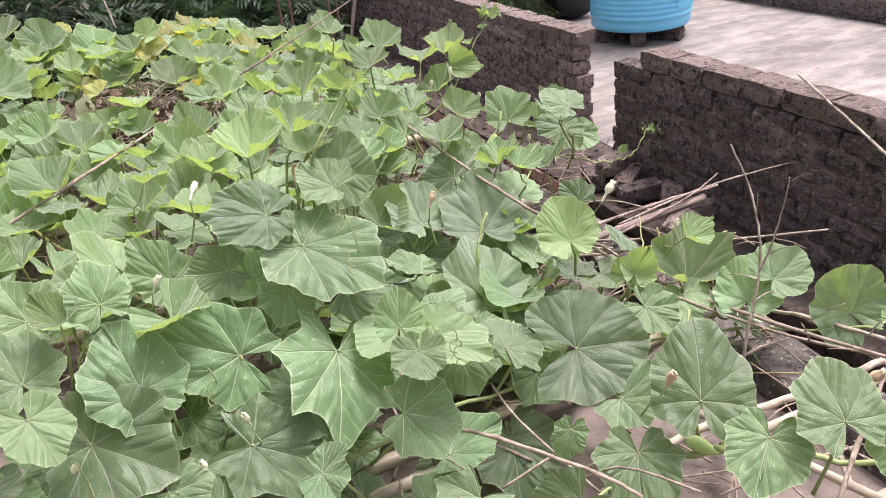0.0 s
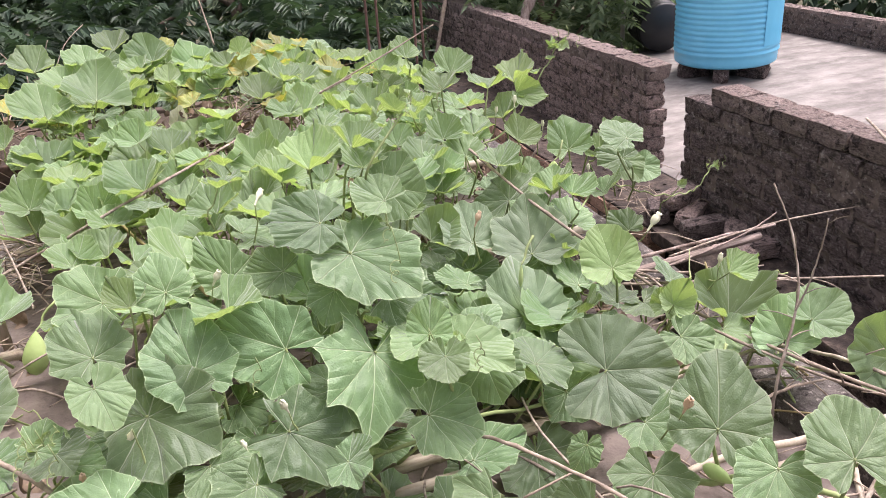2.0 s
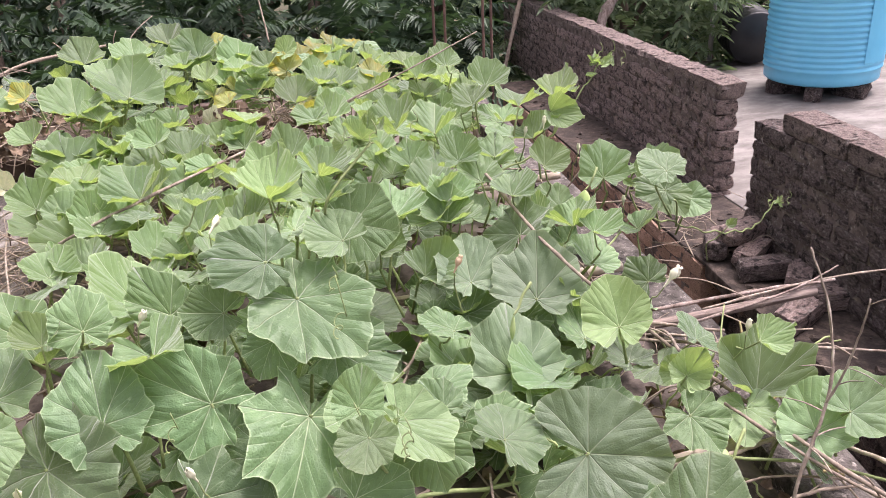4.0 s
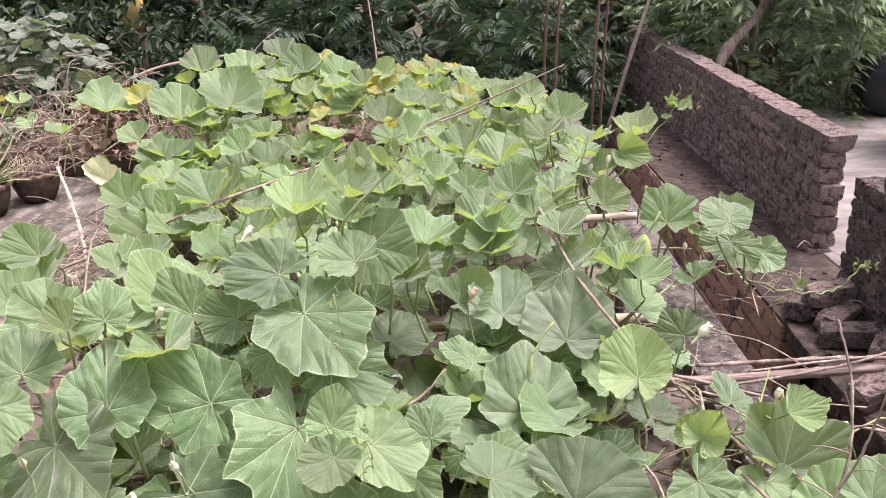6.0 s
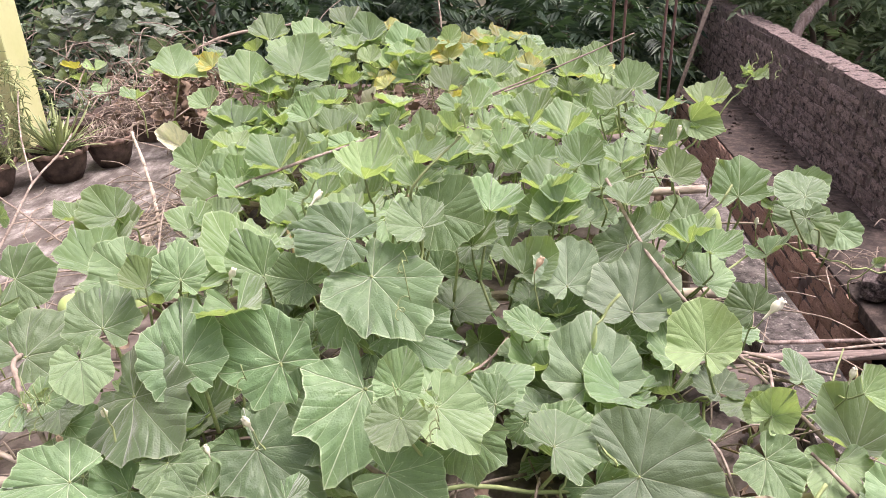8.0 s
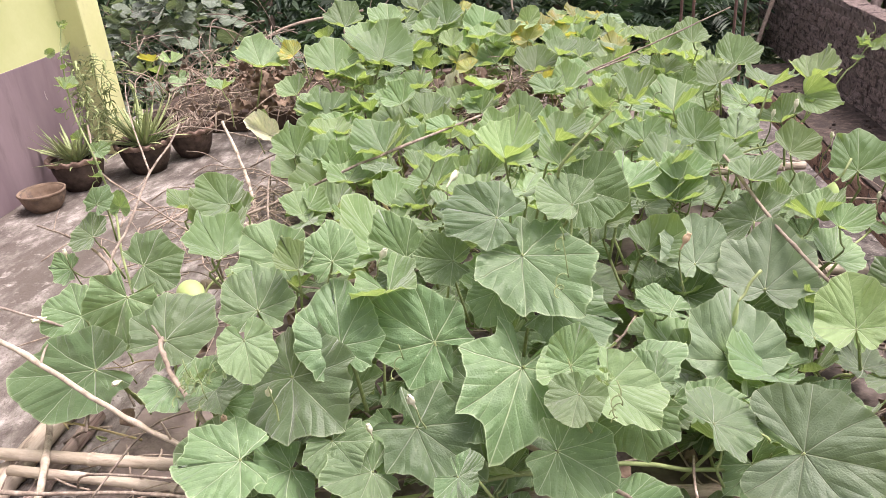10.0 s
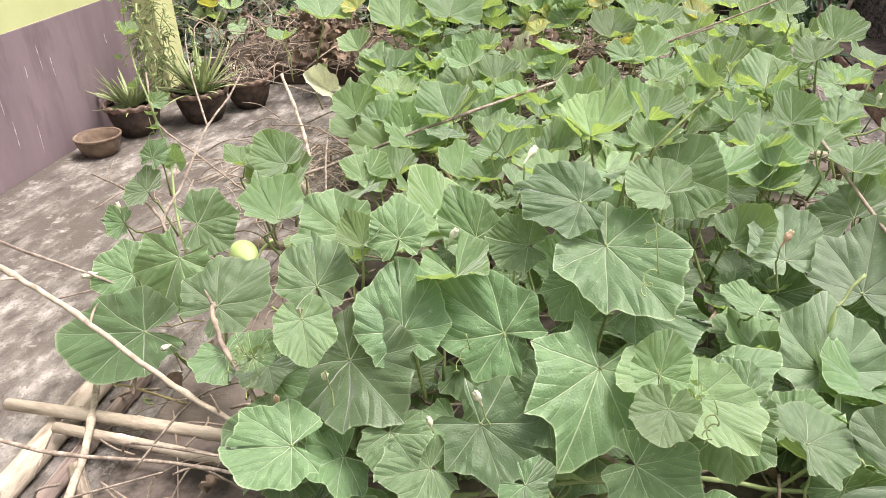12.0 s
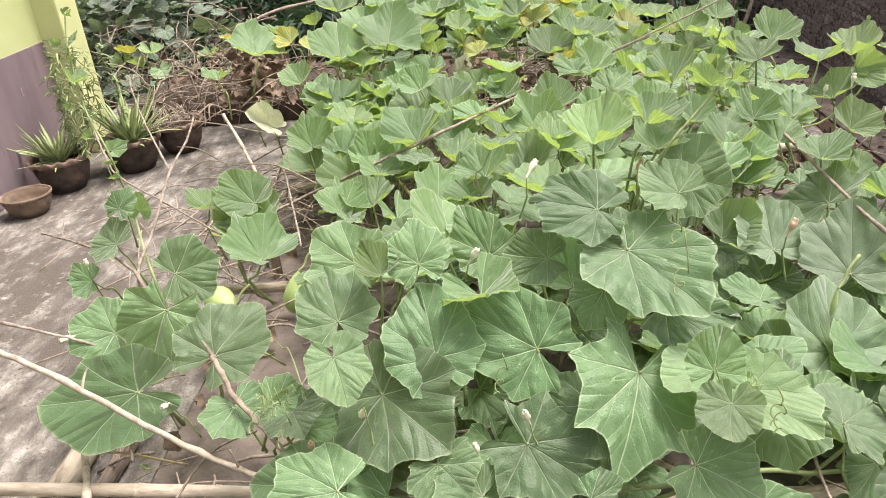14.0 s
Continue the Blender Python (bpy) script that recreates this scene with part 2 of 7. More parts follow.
M_FRUIT = surface("gourd_skin", [(0.3, (0.3, 0.43, 0.15)), (0.7, (0.45, 0.56, 0.25))], 10, 120, rough=0.5, bump=0.12, bump_dist=0.003, vary=0.12)
M_BRICK = lichened("sooty_brick", [(0.3, (0.07, 0.056, 0.054)), (0.5, (0.17, 0.135, 0.128)), (0.72, (0.33, 0.27, 0.25))], 13, 120, rough=0.95, bump=1.0, bump_dist=0.022, vary=0.35, stain=(0.055, 0.048, 0.045), stain_scale=3.4, stain_edge=(0.5, 0.66), spec=0.15)
M_BROWNBRICK = lichened("brown_brick", [(0.3, (0.16, 0.12, 0.11)), (0.5, (0.34, 0.26, 0.238)), (0.72, (0.56, 0.44, 0.405))], 13, 120, rough=0.95, bump=1.0, bump_dist=0.022, vary=0.35, stain=(0.055, 0.048, 0.045), stain_scale=3.4, stain_edge=(0.5, 0.66), spec=0.15)
M_MORTAR = lichened("sooty_mortar", [(0.3, (0.085, 0.068, 0.062)), (0.7, (0.25, 0.2, 0.18))], 16, 140, rough=1.0, bump=1.0, bump_dist=0.02, vary=0.2, spec=0.1)
M_CAPBRICK = lichened("worn_top_brick", [(0.3, (0.14, 0.108, 0.1)), (0.7, (0.42, 0.335, 0.305))], 15, 120, rough=0.95, bump=1.0, bump_dist=0.02, vary=0.25, stain=(0.09, 0.075, 0.07), stain_scale=5, stain_edge=(0.54, 0.68), spec=0.15)
M_REDBRICK = surface("old_red_brick", [(0.3, (0.34, 0.21, 0.158)), (0.7, (0.6, 0.405, 0.31))], 14, 110, rough=0.95, bump=0.9, bump_dist=0.015, vary=0.35, stain=(0.1, 0.085, 0.075), stain_scale=6, stain_edge=(0.56, 0.66), spec=0.15)
M_SLAB = surface("pale_screed", [(0.3, (0.15, 0.138, 0.128)), (0.5, (0.22, 0.205, 0.19)), (0.7, (0.29, 0.27, 0.252))], 4.0, 90, rough=0.9, bump=0.4, bump_dist=0.006, vary=0.22, stain=(0.13, 0.118, 0.11), stain_scale=2.6, stain_edge=(0.44, 0.62), spec=0.25, stretch=(0.8, 1.6, 1))
M_FLOOR = lichened("weathered_roof", [(0.34, (0.085, 0.074, 0.065)), (0.45, (0.17, 0.151, 0.136)), (0.54, (0.25, 0.229, 0.208)), (0.66, (0.42, 0.393, 0.365))], 12.0, 170, rough=0.95, bump=1.0, bump_dist=0.012, vary=0.45, stain=(0.13, 0.112, 0.098), stain_scale=3.2, stain_edge=(0.5, 0.62), spec=0.2, stretch=(1.0, 0.5, 1.0),
                   specks=((15.0, 0.57, 0.74, (0.4, 0.375, 0.35)), (55.0, 0.56, 0.64, (0.11, 0.095, 0.083))))
M_BED = surface("dirty_roof", [(0.3, (0.095, 0.077, 0.068)), (0.7, (0.25, 0.208, 0.185))], 7, 90, rough=0.95, bump=0.6, bump_dist=0.01, vary=0.2, stain=(0.05, 0.042, 0.037), stain_scale=4, stain_edge=(0.5, 0.62), spec=0.2)
M_CURB = lichened("dark_concrete", [(0.3, (0.04, 0.035, 0.032)), (0.7, (0.18, 0.16, 0.148))], 16, 130, rough=0.95, bump=1.0, bump_dist=0.02, vary=0.25, stain=(0.24, 0.215, 0.2), stain_scale=7, stain_edge=(0.58, 0.7), spec=0.2)
M_LEDGE = surface("ledge_dirt", [(0.32, (0.034, 0.028, 0.024)), (0.5, (0.075, 0.06, 0.052)), (0.68, (0.145, 0.112, 0.094))], 22, 130, rough=1.0, bump=0.9, bump_dist=0.015, vary=0.3, stain=(0.05, 0.042, 0.038), stain_scale=5, stain_edge=(0.48, 0.6), spec=0.15)
M_PINK = surface("mauve_paint", [(0.3, (0.17, 0.127, 0.138)), (0.7, (0.255, 0.197, 0.21))], 3.0, 60, rough=0.75, bump=0.15, bump_dist=0.004, vary=0.12, stain=(0.14, 0.1, 0.105), stain_scale=4, stain_edge=(0.55, 0.72), stretch=(1, 1, 0.25))
M_LIMEWALL = surface("pale_green_paint", [(0.3, (0.44, 0.475, 0.22)), (0.7, (0.51, 0.545, 0.275))], 2.2, 60, rough=0.7, bump=0.1, bump_dist=0.004, vary=0.06)
M_YELLOWWALL = surface("pale_yellow_paint", [(0.3, (0.5, 0.52, 0.25)), (0.7, (0.6, 0.61, 0.33))], 2.2, 60, rough=0.7, bump=0.1, bump_dist=0.004, vary=0.08, stain=(0.42, 0.42, 0.25), stain_scale=6, stain_edge=(0.58, 0.75))
M_DRIP = surface("whitewash_drip", [(0.35, (0.34, 0.28, 0.28)), (0.65, (0.66, 0.61, 0.58))], 30, 80, rough=0.9, bump=0.1)
M_POT = surface("mossy_clay", [(0.3, (0.035, 0.027, 0.024)), (0.7, (0.12, 0.088, 0.072))], 16, 120, rough=0.95, bump=0.4, bump_dist=0.004, stain=(0.2, 0.13, 0.1), stain_scale=5, stain_edge=(0.55, 0.7), spec=0.2)
M_POTRIM = surface("worn_clay_rim", [(0.3, (0.11, 0.075, 0.06)), (0.7, (0.27, 0.19, 0.155))], 22, 120, rough=0.95, bump=0.4, bump_dist=0.004, spec=0.2)
M_BOWL = surface("fired_clay", [(0.3, (0.12, 0.085, 0.06)), (0.7, (0.26, 0.19, 0.14))], 14, 120, rough=0.9, bump=0.3, bump_dist=0.003, spec=0.2, stain=(0.1, 0.08, 0.07), stain_scale=12)
M_SOIL = surface("potting_soil", [(0.3, (0.03, 0.022, 0.016)), (0.7, (0.1, 0.075, 0.055))], 40, 160, rough=1.0, bump=0.9, bump_dist=0.01)
M_ALOE = surface("aloe_green", [(0.3, (0.24, 0.31, 0.14)), (0.7, (0.42, 0.48, 0.24))], 12, 120, rough=0.45, bump=0.1, bump_dist=0.003)
M_TANK = surface("blue_plastic", [(0.3, (0.11, 0.48, 0.74)), (0.7, (0.16, 0.57, 0.82))], 3, 60, rough=0.38, bump=0.03, bump_dist=0.003, vary=0.05, spec=0.5)
M_BLACK = surface("black_plastic", [(0.3, (0.012, 0.013, 0.016)), (0.7, (0.03, 0.032, 0.036))], 3, 60, rough=0.45, bump=0.05, bump_dist=0.003, vary=0.1, spec=0.4)
M_PIPE = surface("grey_pipe", [(0.3, (0.4, 0.38, 0.36)), (0.7, (0.6, 0.57, 0.55))], 8, 80, rough=0.6, bump=0.05)
M_RUST = surface("rusty_steel", [(0.3, (0.1, 0.06, 0.05)), (0.7, (0.2, 0.12, 0.1))], 20, 120, rough=0.9, bump=0.3, bump_dist=0.002)
M_BARK = surface("tree_bark", [(0.3, (0.06, 0.045, 0.035)), (0.7, (0.16, 0.125, 0.1))], 9, 80, rough=0.95, bump=0.8, bump_dist=0.02, stretch=(1, 1, 0.25))
M_YELLOWWOOD = surface("raw_wood", [(0.3, (0.3, 0.2, 0.07)), (0.7, (0.5, 0.36, 0.14))], 14, 80, rough=0.9, bump=0.5, bump_dist=0.01)
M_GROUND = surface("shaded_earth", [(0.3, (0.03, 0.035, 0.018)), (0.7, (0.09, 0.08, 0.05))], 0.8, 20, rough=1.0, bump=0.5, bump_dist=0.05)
M_PLASTER = surface("grey_plaster", [(0.3, (0.2, 0.18, 0.165)), (0.7, (0.34, 0.31, 0.29))], 2.5, 60, rough=0.95, bump=0.3, bump_dist=0.006, stain=(0.12, 0.11, 0.1), stain_scale=1.5)


def foliage_mat(name, lo, hi, under, transl=0.25):
    m, N, L, B = mat_new(name)
    g = N.new("ShaderNodeNewGeometry")
    r = ramp_node(N, [(0.0, lo), (1.0, hi)])
    L.new(g.outputs["Random Per Island"], r.inputs[0])
    tc = N.new("ShaderNodeTexCoord")
    n = N.new("ShaderNodeTexNoise")
    n.inputs["Scale"].default_value = 1.3
    L.new(tc.outputs["Object"], n.inputs["Vector"])
    hv = N.new("ShaderNodeHueSaturation")
    vr = N.new("ShaderNodeMapRange")
    vr.inputs["From Min"].default_value, vr.inputs["From Max"].default_value = 0.3, 0.7
    vr.inputs["To Min"].default_value, vr.inputs["To Max"].default_value = 0.65, 1.35
    L.new(n.outputs[0], vr.inputs["Value"])
    L.new(vr.outputs[0], hv.inputs["Value"])
    L.new(r.outputs[0], hv.inputs["Color"])
    L.new(hv.outputs[0], B.inputs["Base Color"])
    B.inputs["Roughness"].default_value = 0.55
    B.inputs["Specular IOR Level"].default_value = 0.35
    tr = N.new("ShaderNodeBsdfTranslucent")
    tr.inputs["Color"].default_value = (*under, 1)
    ms = N.new("ShaderNodeMixShader")
    ms.inputs[0].default_value = transl
    L.new(B.outputs[0], ms.inputs[1])
    L.new(tr.outputs[0], ms.inputs[2])
    L.new(ms.outputs[0], N["Material Output"].inputs["Surface"])
    return m


M_TREE = foliage_mat("dark_foliage", (0.022, 0.045, 0.03), (0.07, 0.115, 0.065), (0.05, 0.1, 0.03))
M_TREE2 = foliage_mat("mid_foliage", (0.06, 0.1, 0.06), (0.26, 0.34, 0.2), (0.2, 0.3, 0.1), transl=0.3)
M_CREEPER = foliage_mat("creeper_foliage", (0.07, 0.12, 0.07), (0.14, 0.21, 0.12), (0.12, 0.2, 0.04))

# ---- builders ----
AXIS = 22.3  # the roof's edges run this many degrees off the world's axes
CA, SA = math.cos(radians(AXIS)), math.sin(radians(AXIS))
ROOF = pose(0, 0, 0, 0, 0, AXIS)
rng = random.Random(7)


def on(u, v, z=0.0):
    """A world place from metres across (u) and along (v) the roof."""
    return Vector((u * CA - v * SA, u * SA + v * CA, z))


def mesh_of(name, verts, faces, material, smooth=True):
    me = bpy.data.meshes.new(name)
    me.from_pydata(verts, [], faces)
    if smooth:
        me.polygons.foreach_set("use_smooth", [True] * len(me.polygons))
    me.materials.append(material)
    me.update()
    return me


def from_bm(name, bm, material, smooth=False):
    me = bpy.data.meshes.new(name)
    bm.normal_update()
    bm.to_mesh(me)
    bm.free()
    if smooth:
        me.polygons.foreach_set("use_smooth", [True] * len(me.polygons))
    me.materials.append(material)
    return me


def part(name, mesh, parent, label="", m=None):
    ob = new(name, mesh)
    ob.parent = parent
    if m is not None:
        ob.matrix_basis = m
    if label:
        tagged(ob, label)
    return ob


def thing(name, m, label, category, group="", kind="", mesh=None):
    ob = new(name, mesh)
    ob.matrix_basis = m
    return tagged(ob, label, category, group, kind)


def tube_data(points, radii, sides=7, knots=()):
    """Verts and faces of a bent round stem through the points; knots swell it at those shares of its length."""
    pts = [Vector(p) for p in points]
    n = len(pts)
    if isinstance(radii, (int, float)):
        radii = [radii] * n
    verts, faces = [], []
    ref = Vector((0.31, 0.22, 0.92)).normalized()
    for i, p in enumerate(pts):
        d = (pts[min(i + 1, n - 1)] - pts[max(i - 1, 0)]).normalized()
        if abs(d.dot(ref)) > 0.95:
            ref = Vector((0.9, 0.3, 0.1)).normalized()
        s = d.cross(ref).normalized()
        w = d.cross(s).normalized()
        for k in range(sides):
            a = 2 * math.pi * k / sides
            verts.append(p + (s * math.cos(a) + w * math.sin(a)) * radii[i])
    for i in range(n - 1):
        for k in range(sides):
            b, c = i * sides + k, i * sides + (k + 1) % sides
            faces.append((b, c, c + sides, b + sides))
    faces.append(tuple(range(sides))[::-1])
    faces.append(tuple(range((n - 1) * sides, n * sides)))
    return verts, faces


def spline(points, steps=6):
    """A smooth way through the points."""
    p = [Vector(q) for q in points]
    if len(p) < 3:
        return [p[0].lerp(p[-1], k / steps) for k in range(steps + 1)]
    out = []
    for i in range(len(p) - 1):
        a, b, c, d = p[max(i - 1, 0)], p[i], p[i + 1], p[min(i + 2, len(p) - 1)]
        for k in range(steps):
            t = k / steps
            out.append(0.5 * ((2 * b) + (c - a) * t + (2 * a - 5 * b + 4 * c - d) * t * t + (3 * b - a - 3 * c + d) * t ** 3))
    out.append(p[-1])
    return out


def tube_mesh(name, points, radii, material, sides=7):
    v, f = tube_data(points, radii, sides)
    return mesh_of(name, v, f, material)


def join_data(pieces):
    verts, faces = [], []
    for v, f in pieces:
        o = len(verts)
        verts += v
        faces += [tuple(i + o for i in q) for q in f]
    return verts, faces


def slab_bm(x0, x1, y0, y1, z0, z1, bevel=0.01, cuts=0, rough=0.0, seed=0):
    """A block with softened, slightly uneven edges."""
    bm = bmesh.new()
    bmesh.ops.create_cube(bm, size=1.0)
    for v in bm.verts:
        v.co = Vector((x0 if v.co.x < 0 else x1, y0 if v.co.y < 0 else y1, z0 if v.co.z < 0 else z1))
    if cuts:
        longest = [e for e in bm.edges if e.calc_length() > 0.4 * max(x1 - x0, y1 - y0)]
        bmesh.ops.subdivide_edges(bm, edges=longest, cuts=cuts, use_grid_fill=True)
    if bevel:
        bmesh.ops.bevel(bm, geom=[e for e in bm.edges if e.is_manifold and e.calc_face_angle(0) > 0.5], offset=bevel, segments=2, profile=0.6, affect="EDGES")
    if rough:
        for v in bm.verts:
            v.co += noise.noise_vector(v.co * 5 + Vector((seed, 0, 0))) * rough
    return bm


def lathe_data(profile, sides=28, wave=None):
    """A turned body from (radius, height) pairs; wave(angle, index) moves a ring's radius and height."""
    verts, faces = [], []
    for i, (r, z) in enumerate(profile):
        for k in range(sides):
            a = 2 * math.pi * k / sides
            dr, dz = wave(a, i) if wave else (0, 0)
            verts.append(((r + dr) * math.cos(a), (r + dr) * math.sin(a), z + dz))
    for i in range(len(profile) - 1):
        for k in range(sides):
            b, c = i * sides + k, i * sides + (k + 1) % sides
            faces.append((b, c, c + sides, b + sides))
    return verts, faces


# ---- leaf shapes ----
def leaf_mesh(name, seed, material, cup=0.1, lobes=0.09, droop=0.15, wave=0.04, sinus=0.5, fold=0.05, panel=0.035, lift=0.2, bend=0.12, back=0.56, rings=11, per=13):
    """One gourd leaf: the stalk joins at the origin, the tip lies at x = 1, the face looks up. Seven uneven main veins end in
    blunt points with hollows between them; the two back lobes close round the stalk and may be lifted. leaf_uv keeps the flat
    place and the distance from the nearest vein."""
    r = random.Random(seed)
    ph = [r.uniform(0, 6.28) for _ in range(8)]
    half = (0.97 - 0.2 * sinus * r.uniform(0.4, 1.0)) * math.pi
    veins = [-half] + [a + r.uniform(-0.09, 0.09) for a in (-2.35, -1.56, -0.78, 0.0, 0.78, 1.56, 2.35)] + [half]
    reachs = [0.1] + [q * r.uniform(0.94, 1.05) for q in (back, 0.46 + back * 0.5, 0.88, 1.0, 0.88, 0.46 + back * 0.5, back)] + [0.1]
    hollow = [lobes * r.uniform(0.6, 1.35) for _ in range(8)]
    curve = r.uniform(-0.1, 0.1)
    twist = r.uniform(-1.6, 1.6) * bend
    bend_a, bend = r.uniform(0, 6.28), r.uniform(-bend, bend)
    lift_a, lift_b = lift * r.uniform(0.6, 1.3), lift * r.uniform(0.6, 1.3)
    angles = []
    for a in range(8):
        for k in range(per):
            f = k / per
            angles.append((veins[a] + (veins[a + 1] - veins[a]) * f, a, f))
    angles.append((half, 7, 1.0))
    n = len(angles)
    outline, teeth = [], []
    for k, (th, a, f) in enumerate(angles):
        if a in (0, 7):
            g = f if a == 7 else 1 - f
            rad = reachs[7 if a == 7 else 1] * math.sqrt(max(0.0, 1 - 0.985 * g ** 2.4)) - 0.35 * hollow[a] * math.sin(math.pi * g) * (1 - g)
        else:
            g = f * f * (3 - 2 * f)
            rad = reachs[a] * (1 - g) + reachs[a + 1] * g - hollow[a] * (math.sin(math.pi * f))
        rad += 0.05 * noise.noise(Vector((math.cos(th) * 2.2 + seed, math.sin(th) * 2.2, 0.7))) + 0.035 * noise.noise(Vector((math.cos(th) * 5.5 + seed, math.sin(th) * 5.5, 3.1)))
        outline.append(rad)
        teeth.append(0.016 * (1 - abs(2 * ((th * 4.6 + 0.6 * math.sin(2 * th + ph[2])) % 1.0) - 1)) + 0.004 * r.uniform(-1, 1))
    verts, faces, keep = [(0, 0, -0.03)], [], [(0, 0, 0)]
    for i in range(1, rings + 1):
        s = (i / rings) ** 0.9
        edge = max(0.0, (s - 0.55) / 0.45)
        for k, (th, a, f) in enumerate(angles):
            rad = outline[k] + edge * edge * teeth[k]
            crimp = noise.noise(Vector((math.cos(th) * 4.5 + seed, math.sin(th) * 4.5, 3.1)))
            away = min(abs(th - veins[a]) if a > 0 else 9.0, abs(veins[a + 1] - th) if a < 7 else 9.0)
            dist = s * rad * math.sin(min(away, 1.2))
            t2 = th + curve * s * (1 if th > 0 else -1) + 0.05 * math.sin(3 * s + ph[6]) * math.sin(2 * th)
            x, y = s * rad * math.cos(t2), s * rad * math.sin(t2)
            d = math.hypot(x, y)
            z = cup * d ** 1.6 * 0.8 + fold * abs(y) * (0.4 + 0.6 * max(0.0, x)) - 0.03 * math.exp(-d / 0.1)
            z -= droop * max(0.0, x) ** 2 * 0.9
            z += panel * dist / (dist + 0.1) * min(1.0, 2.2 * d)
            along = x * math.cos(bend_a) + y * math.sin(bend_a)
            z += bend * along * along + twist * x * y
            z += wave * d * d * (math.sin(3 * th + ph[3]) + 0.8 * math.sin(5 * th + ph[4]))
            z += edge * edge * (0.1 * crimp * (0.5 + 6 * wave) + 0.03 * math.sin(13 * th + 2 * math.sin(3 * th + ph[7]) + ph[2])) * d
            z += 0.035 * noise.noise(Vector((x * 3.2 + seed, y * 3.2, 0))) + 0.02 * noise.noise(Vector((x * 8 + seed, y * 8, 5)))
            z += (lift_a if th > 0 else lift_b) * d * max(0.0, abs(th) - 1.35) / 1.4
            verts.append((x, y, z))
            keep.append((s * rad * math.cos(th), s * rad * math.sin(th), dist))
    for k in range(n - 1):
        faces.append((0, 1 + k, 2 + k))
    for i in range(rings - 1):
        for k in range(n - 1):
            b = 1 + i * n + k
            faces.append((b, b + n, b + n + 1, b + 1))
    me = mesh_of(name, verts, faces, material)
    at = me.attributes.new("leaf_uv", "FLOAT_VECTOR", "POINT")
    at.data.foreach_set("vector", [c for q in keep for c in q])
    rim = me.attributes.new("leaf_rim", "FLOAT", "POINT")
    rim.data.foreach_set("value", [0.0] + [((i // n) + 1) / rings for i in range(n * rings)])
    return me


SHAPES = {
    "leaf": [leaf_mesh("leaf", 11 * q + 4, M_LEAF, cup=-0.1 + 0.1 * (q % 4), lobes=0.06 + 0.03 * (q % 3), droop=0.06 + 0.09 * ((q + 1) % 3), wave=0.03 + 0.015 * (q % 3), sinus=0.4 + 0.3 * (q % 3), fold=0.02 + 0.05 * (q % 3), lift=0.1 + 0.12 * (q % 3)) for q in range(16)],
    "young": [leaf_mesh("leaf", 11 * q + 5, M_YOUNG, cup=0.05 + 0.1 * q, lobes=0.04, droop=0.1, wave=0.05, fold=0.04, panel=0.06, lift=0.2) for q in range(4)],
    "dry": [leaf_mesh("leaf", 11 * q + 3, M_DRY, cup=0.8, lobes=0.1, droop=0.1, wave=0.25, fold=0.7, panel=0.08) for q in range(2)],
}

# ---- the setting ----
FLOOR_Z, BED_Z, NEIGH_Z, EARTH_Z = -0.03, -0.036, -0.3, -3.6
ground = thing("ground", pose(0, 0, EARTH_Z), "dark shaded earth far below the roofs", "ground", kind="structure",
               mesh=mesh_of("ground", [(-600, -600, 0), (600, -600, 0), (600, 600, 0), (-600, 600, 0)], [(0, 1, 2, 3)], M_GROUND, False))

roof = thing("roof_slab", ROOF, "weathered grey cement roof slab with white patches and dark stains", "roof", kind="structure",
             mesh=from_bm("roof_slab", slab_bm(-2.9, -0.98, -3.0, 6.2, FLOOR_Z - 0.25, FLOOR_Z, 0.012), M_FLOOR))
bed = thing("planting_bed_floor", ROOF, "dirty brown cement roof under the gourd frame", "roof", kind="structure",
            mesh=from_bm("bed_floor", slab_bm(-0.98, 1.7, -3.0, 6.2, BED_Z - 0.2, BED_Z, 0.0), M_BED))
house_block = thing("house_walls", ROOF, "grey plastered walls of the house below the roof", "wall", kind="structure",
                    mesh=from_bm("house_walls", slab_bm(-2.85, 1.65, -2.95, 6.15, EARTH_Z, FLOOR_Z - 0.27, 0.0), M_PLASTER))
curb = thing("roof_curb", ROOF, "low dark weathered concrete curb on the roof's edge", "curb", kind="structure",
             mesh=from_bm("roof_curb", slab_bm(1.48, 1.68, -3.0, 6.2, BED_Z - 0.1, 0.05, 0.02, 40, 0.014, 3), M_CURB))

neighbour_roof = thing("neighbour_roof", ROOF, "pale cement roof of the next house with grey stains", "roof", kind="structure",
                       mesh=from_bm("neighbour_roof", slab_bm(2.76, 7.2, -3.0, 7.5, NEIGH_Z - 0.25, NEIGH_Z, 0.01), M_SLAB))
neighbour_block = thing("neighbour_walls", ROOF, "plain walls of the next house", "wall", kind="structure",
                        mesh=from_bm("neighbour_walls", slab_bm(2.5, 7.1, -2.95, 7.4, EARTH_Z, NEIGH_Z - 0.27, 0.0), M_PLASTER))

ledge = thing("ledge", ROOF, "dirty brown broken brick ledge at the foot of the parapet", "ledge", kind="structure",
              mesh=from_bm("ledge", slab_bm(2.225, 2.755, 3.25, 7.5, NEIGH_Z - 0.022, NEIGH_Z - 0.002, 0.008, 30, 0.008, 4), M_LEDGE))
ledge_end = thing("ledge_2", ROOF, "dirty brown ledge under the broken loose bricks", "ledge", kind="structure",
                  mesh=from_bm("ledge_2", slab_bm(2.22, 2.755, -3.0, 3.248, NEIGH_Z - 0.08, NEIGH_Z - 0.004, 0.015, 40, 0.015, 5), M_LEDGE))

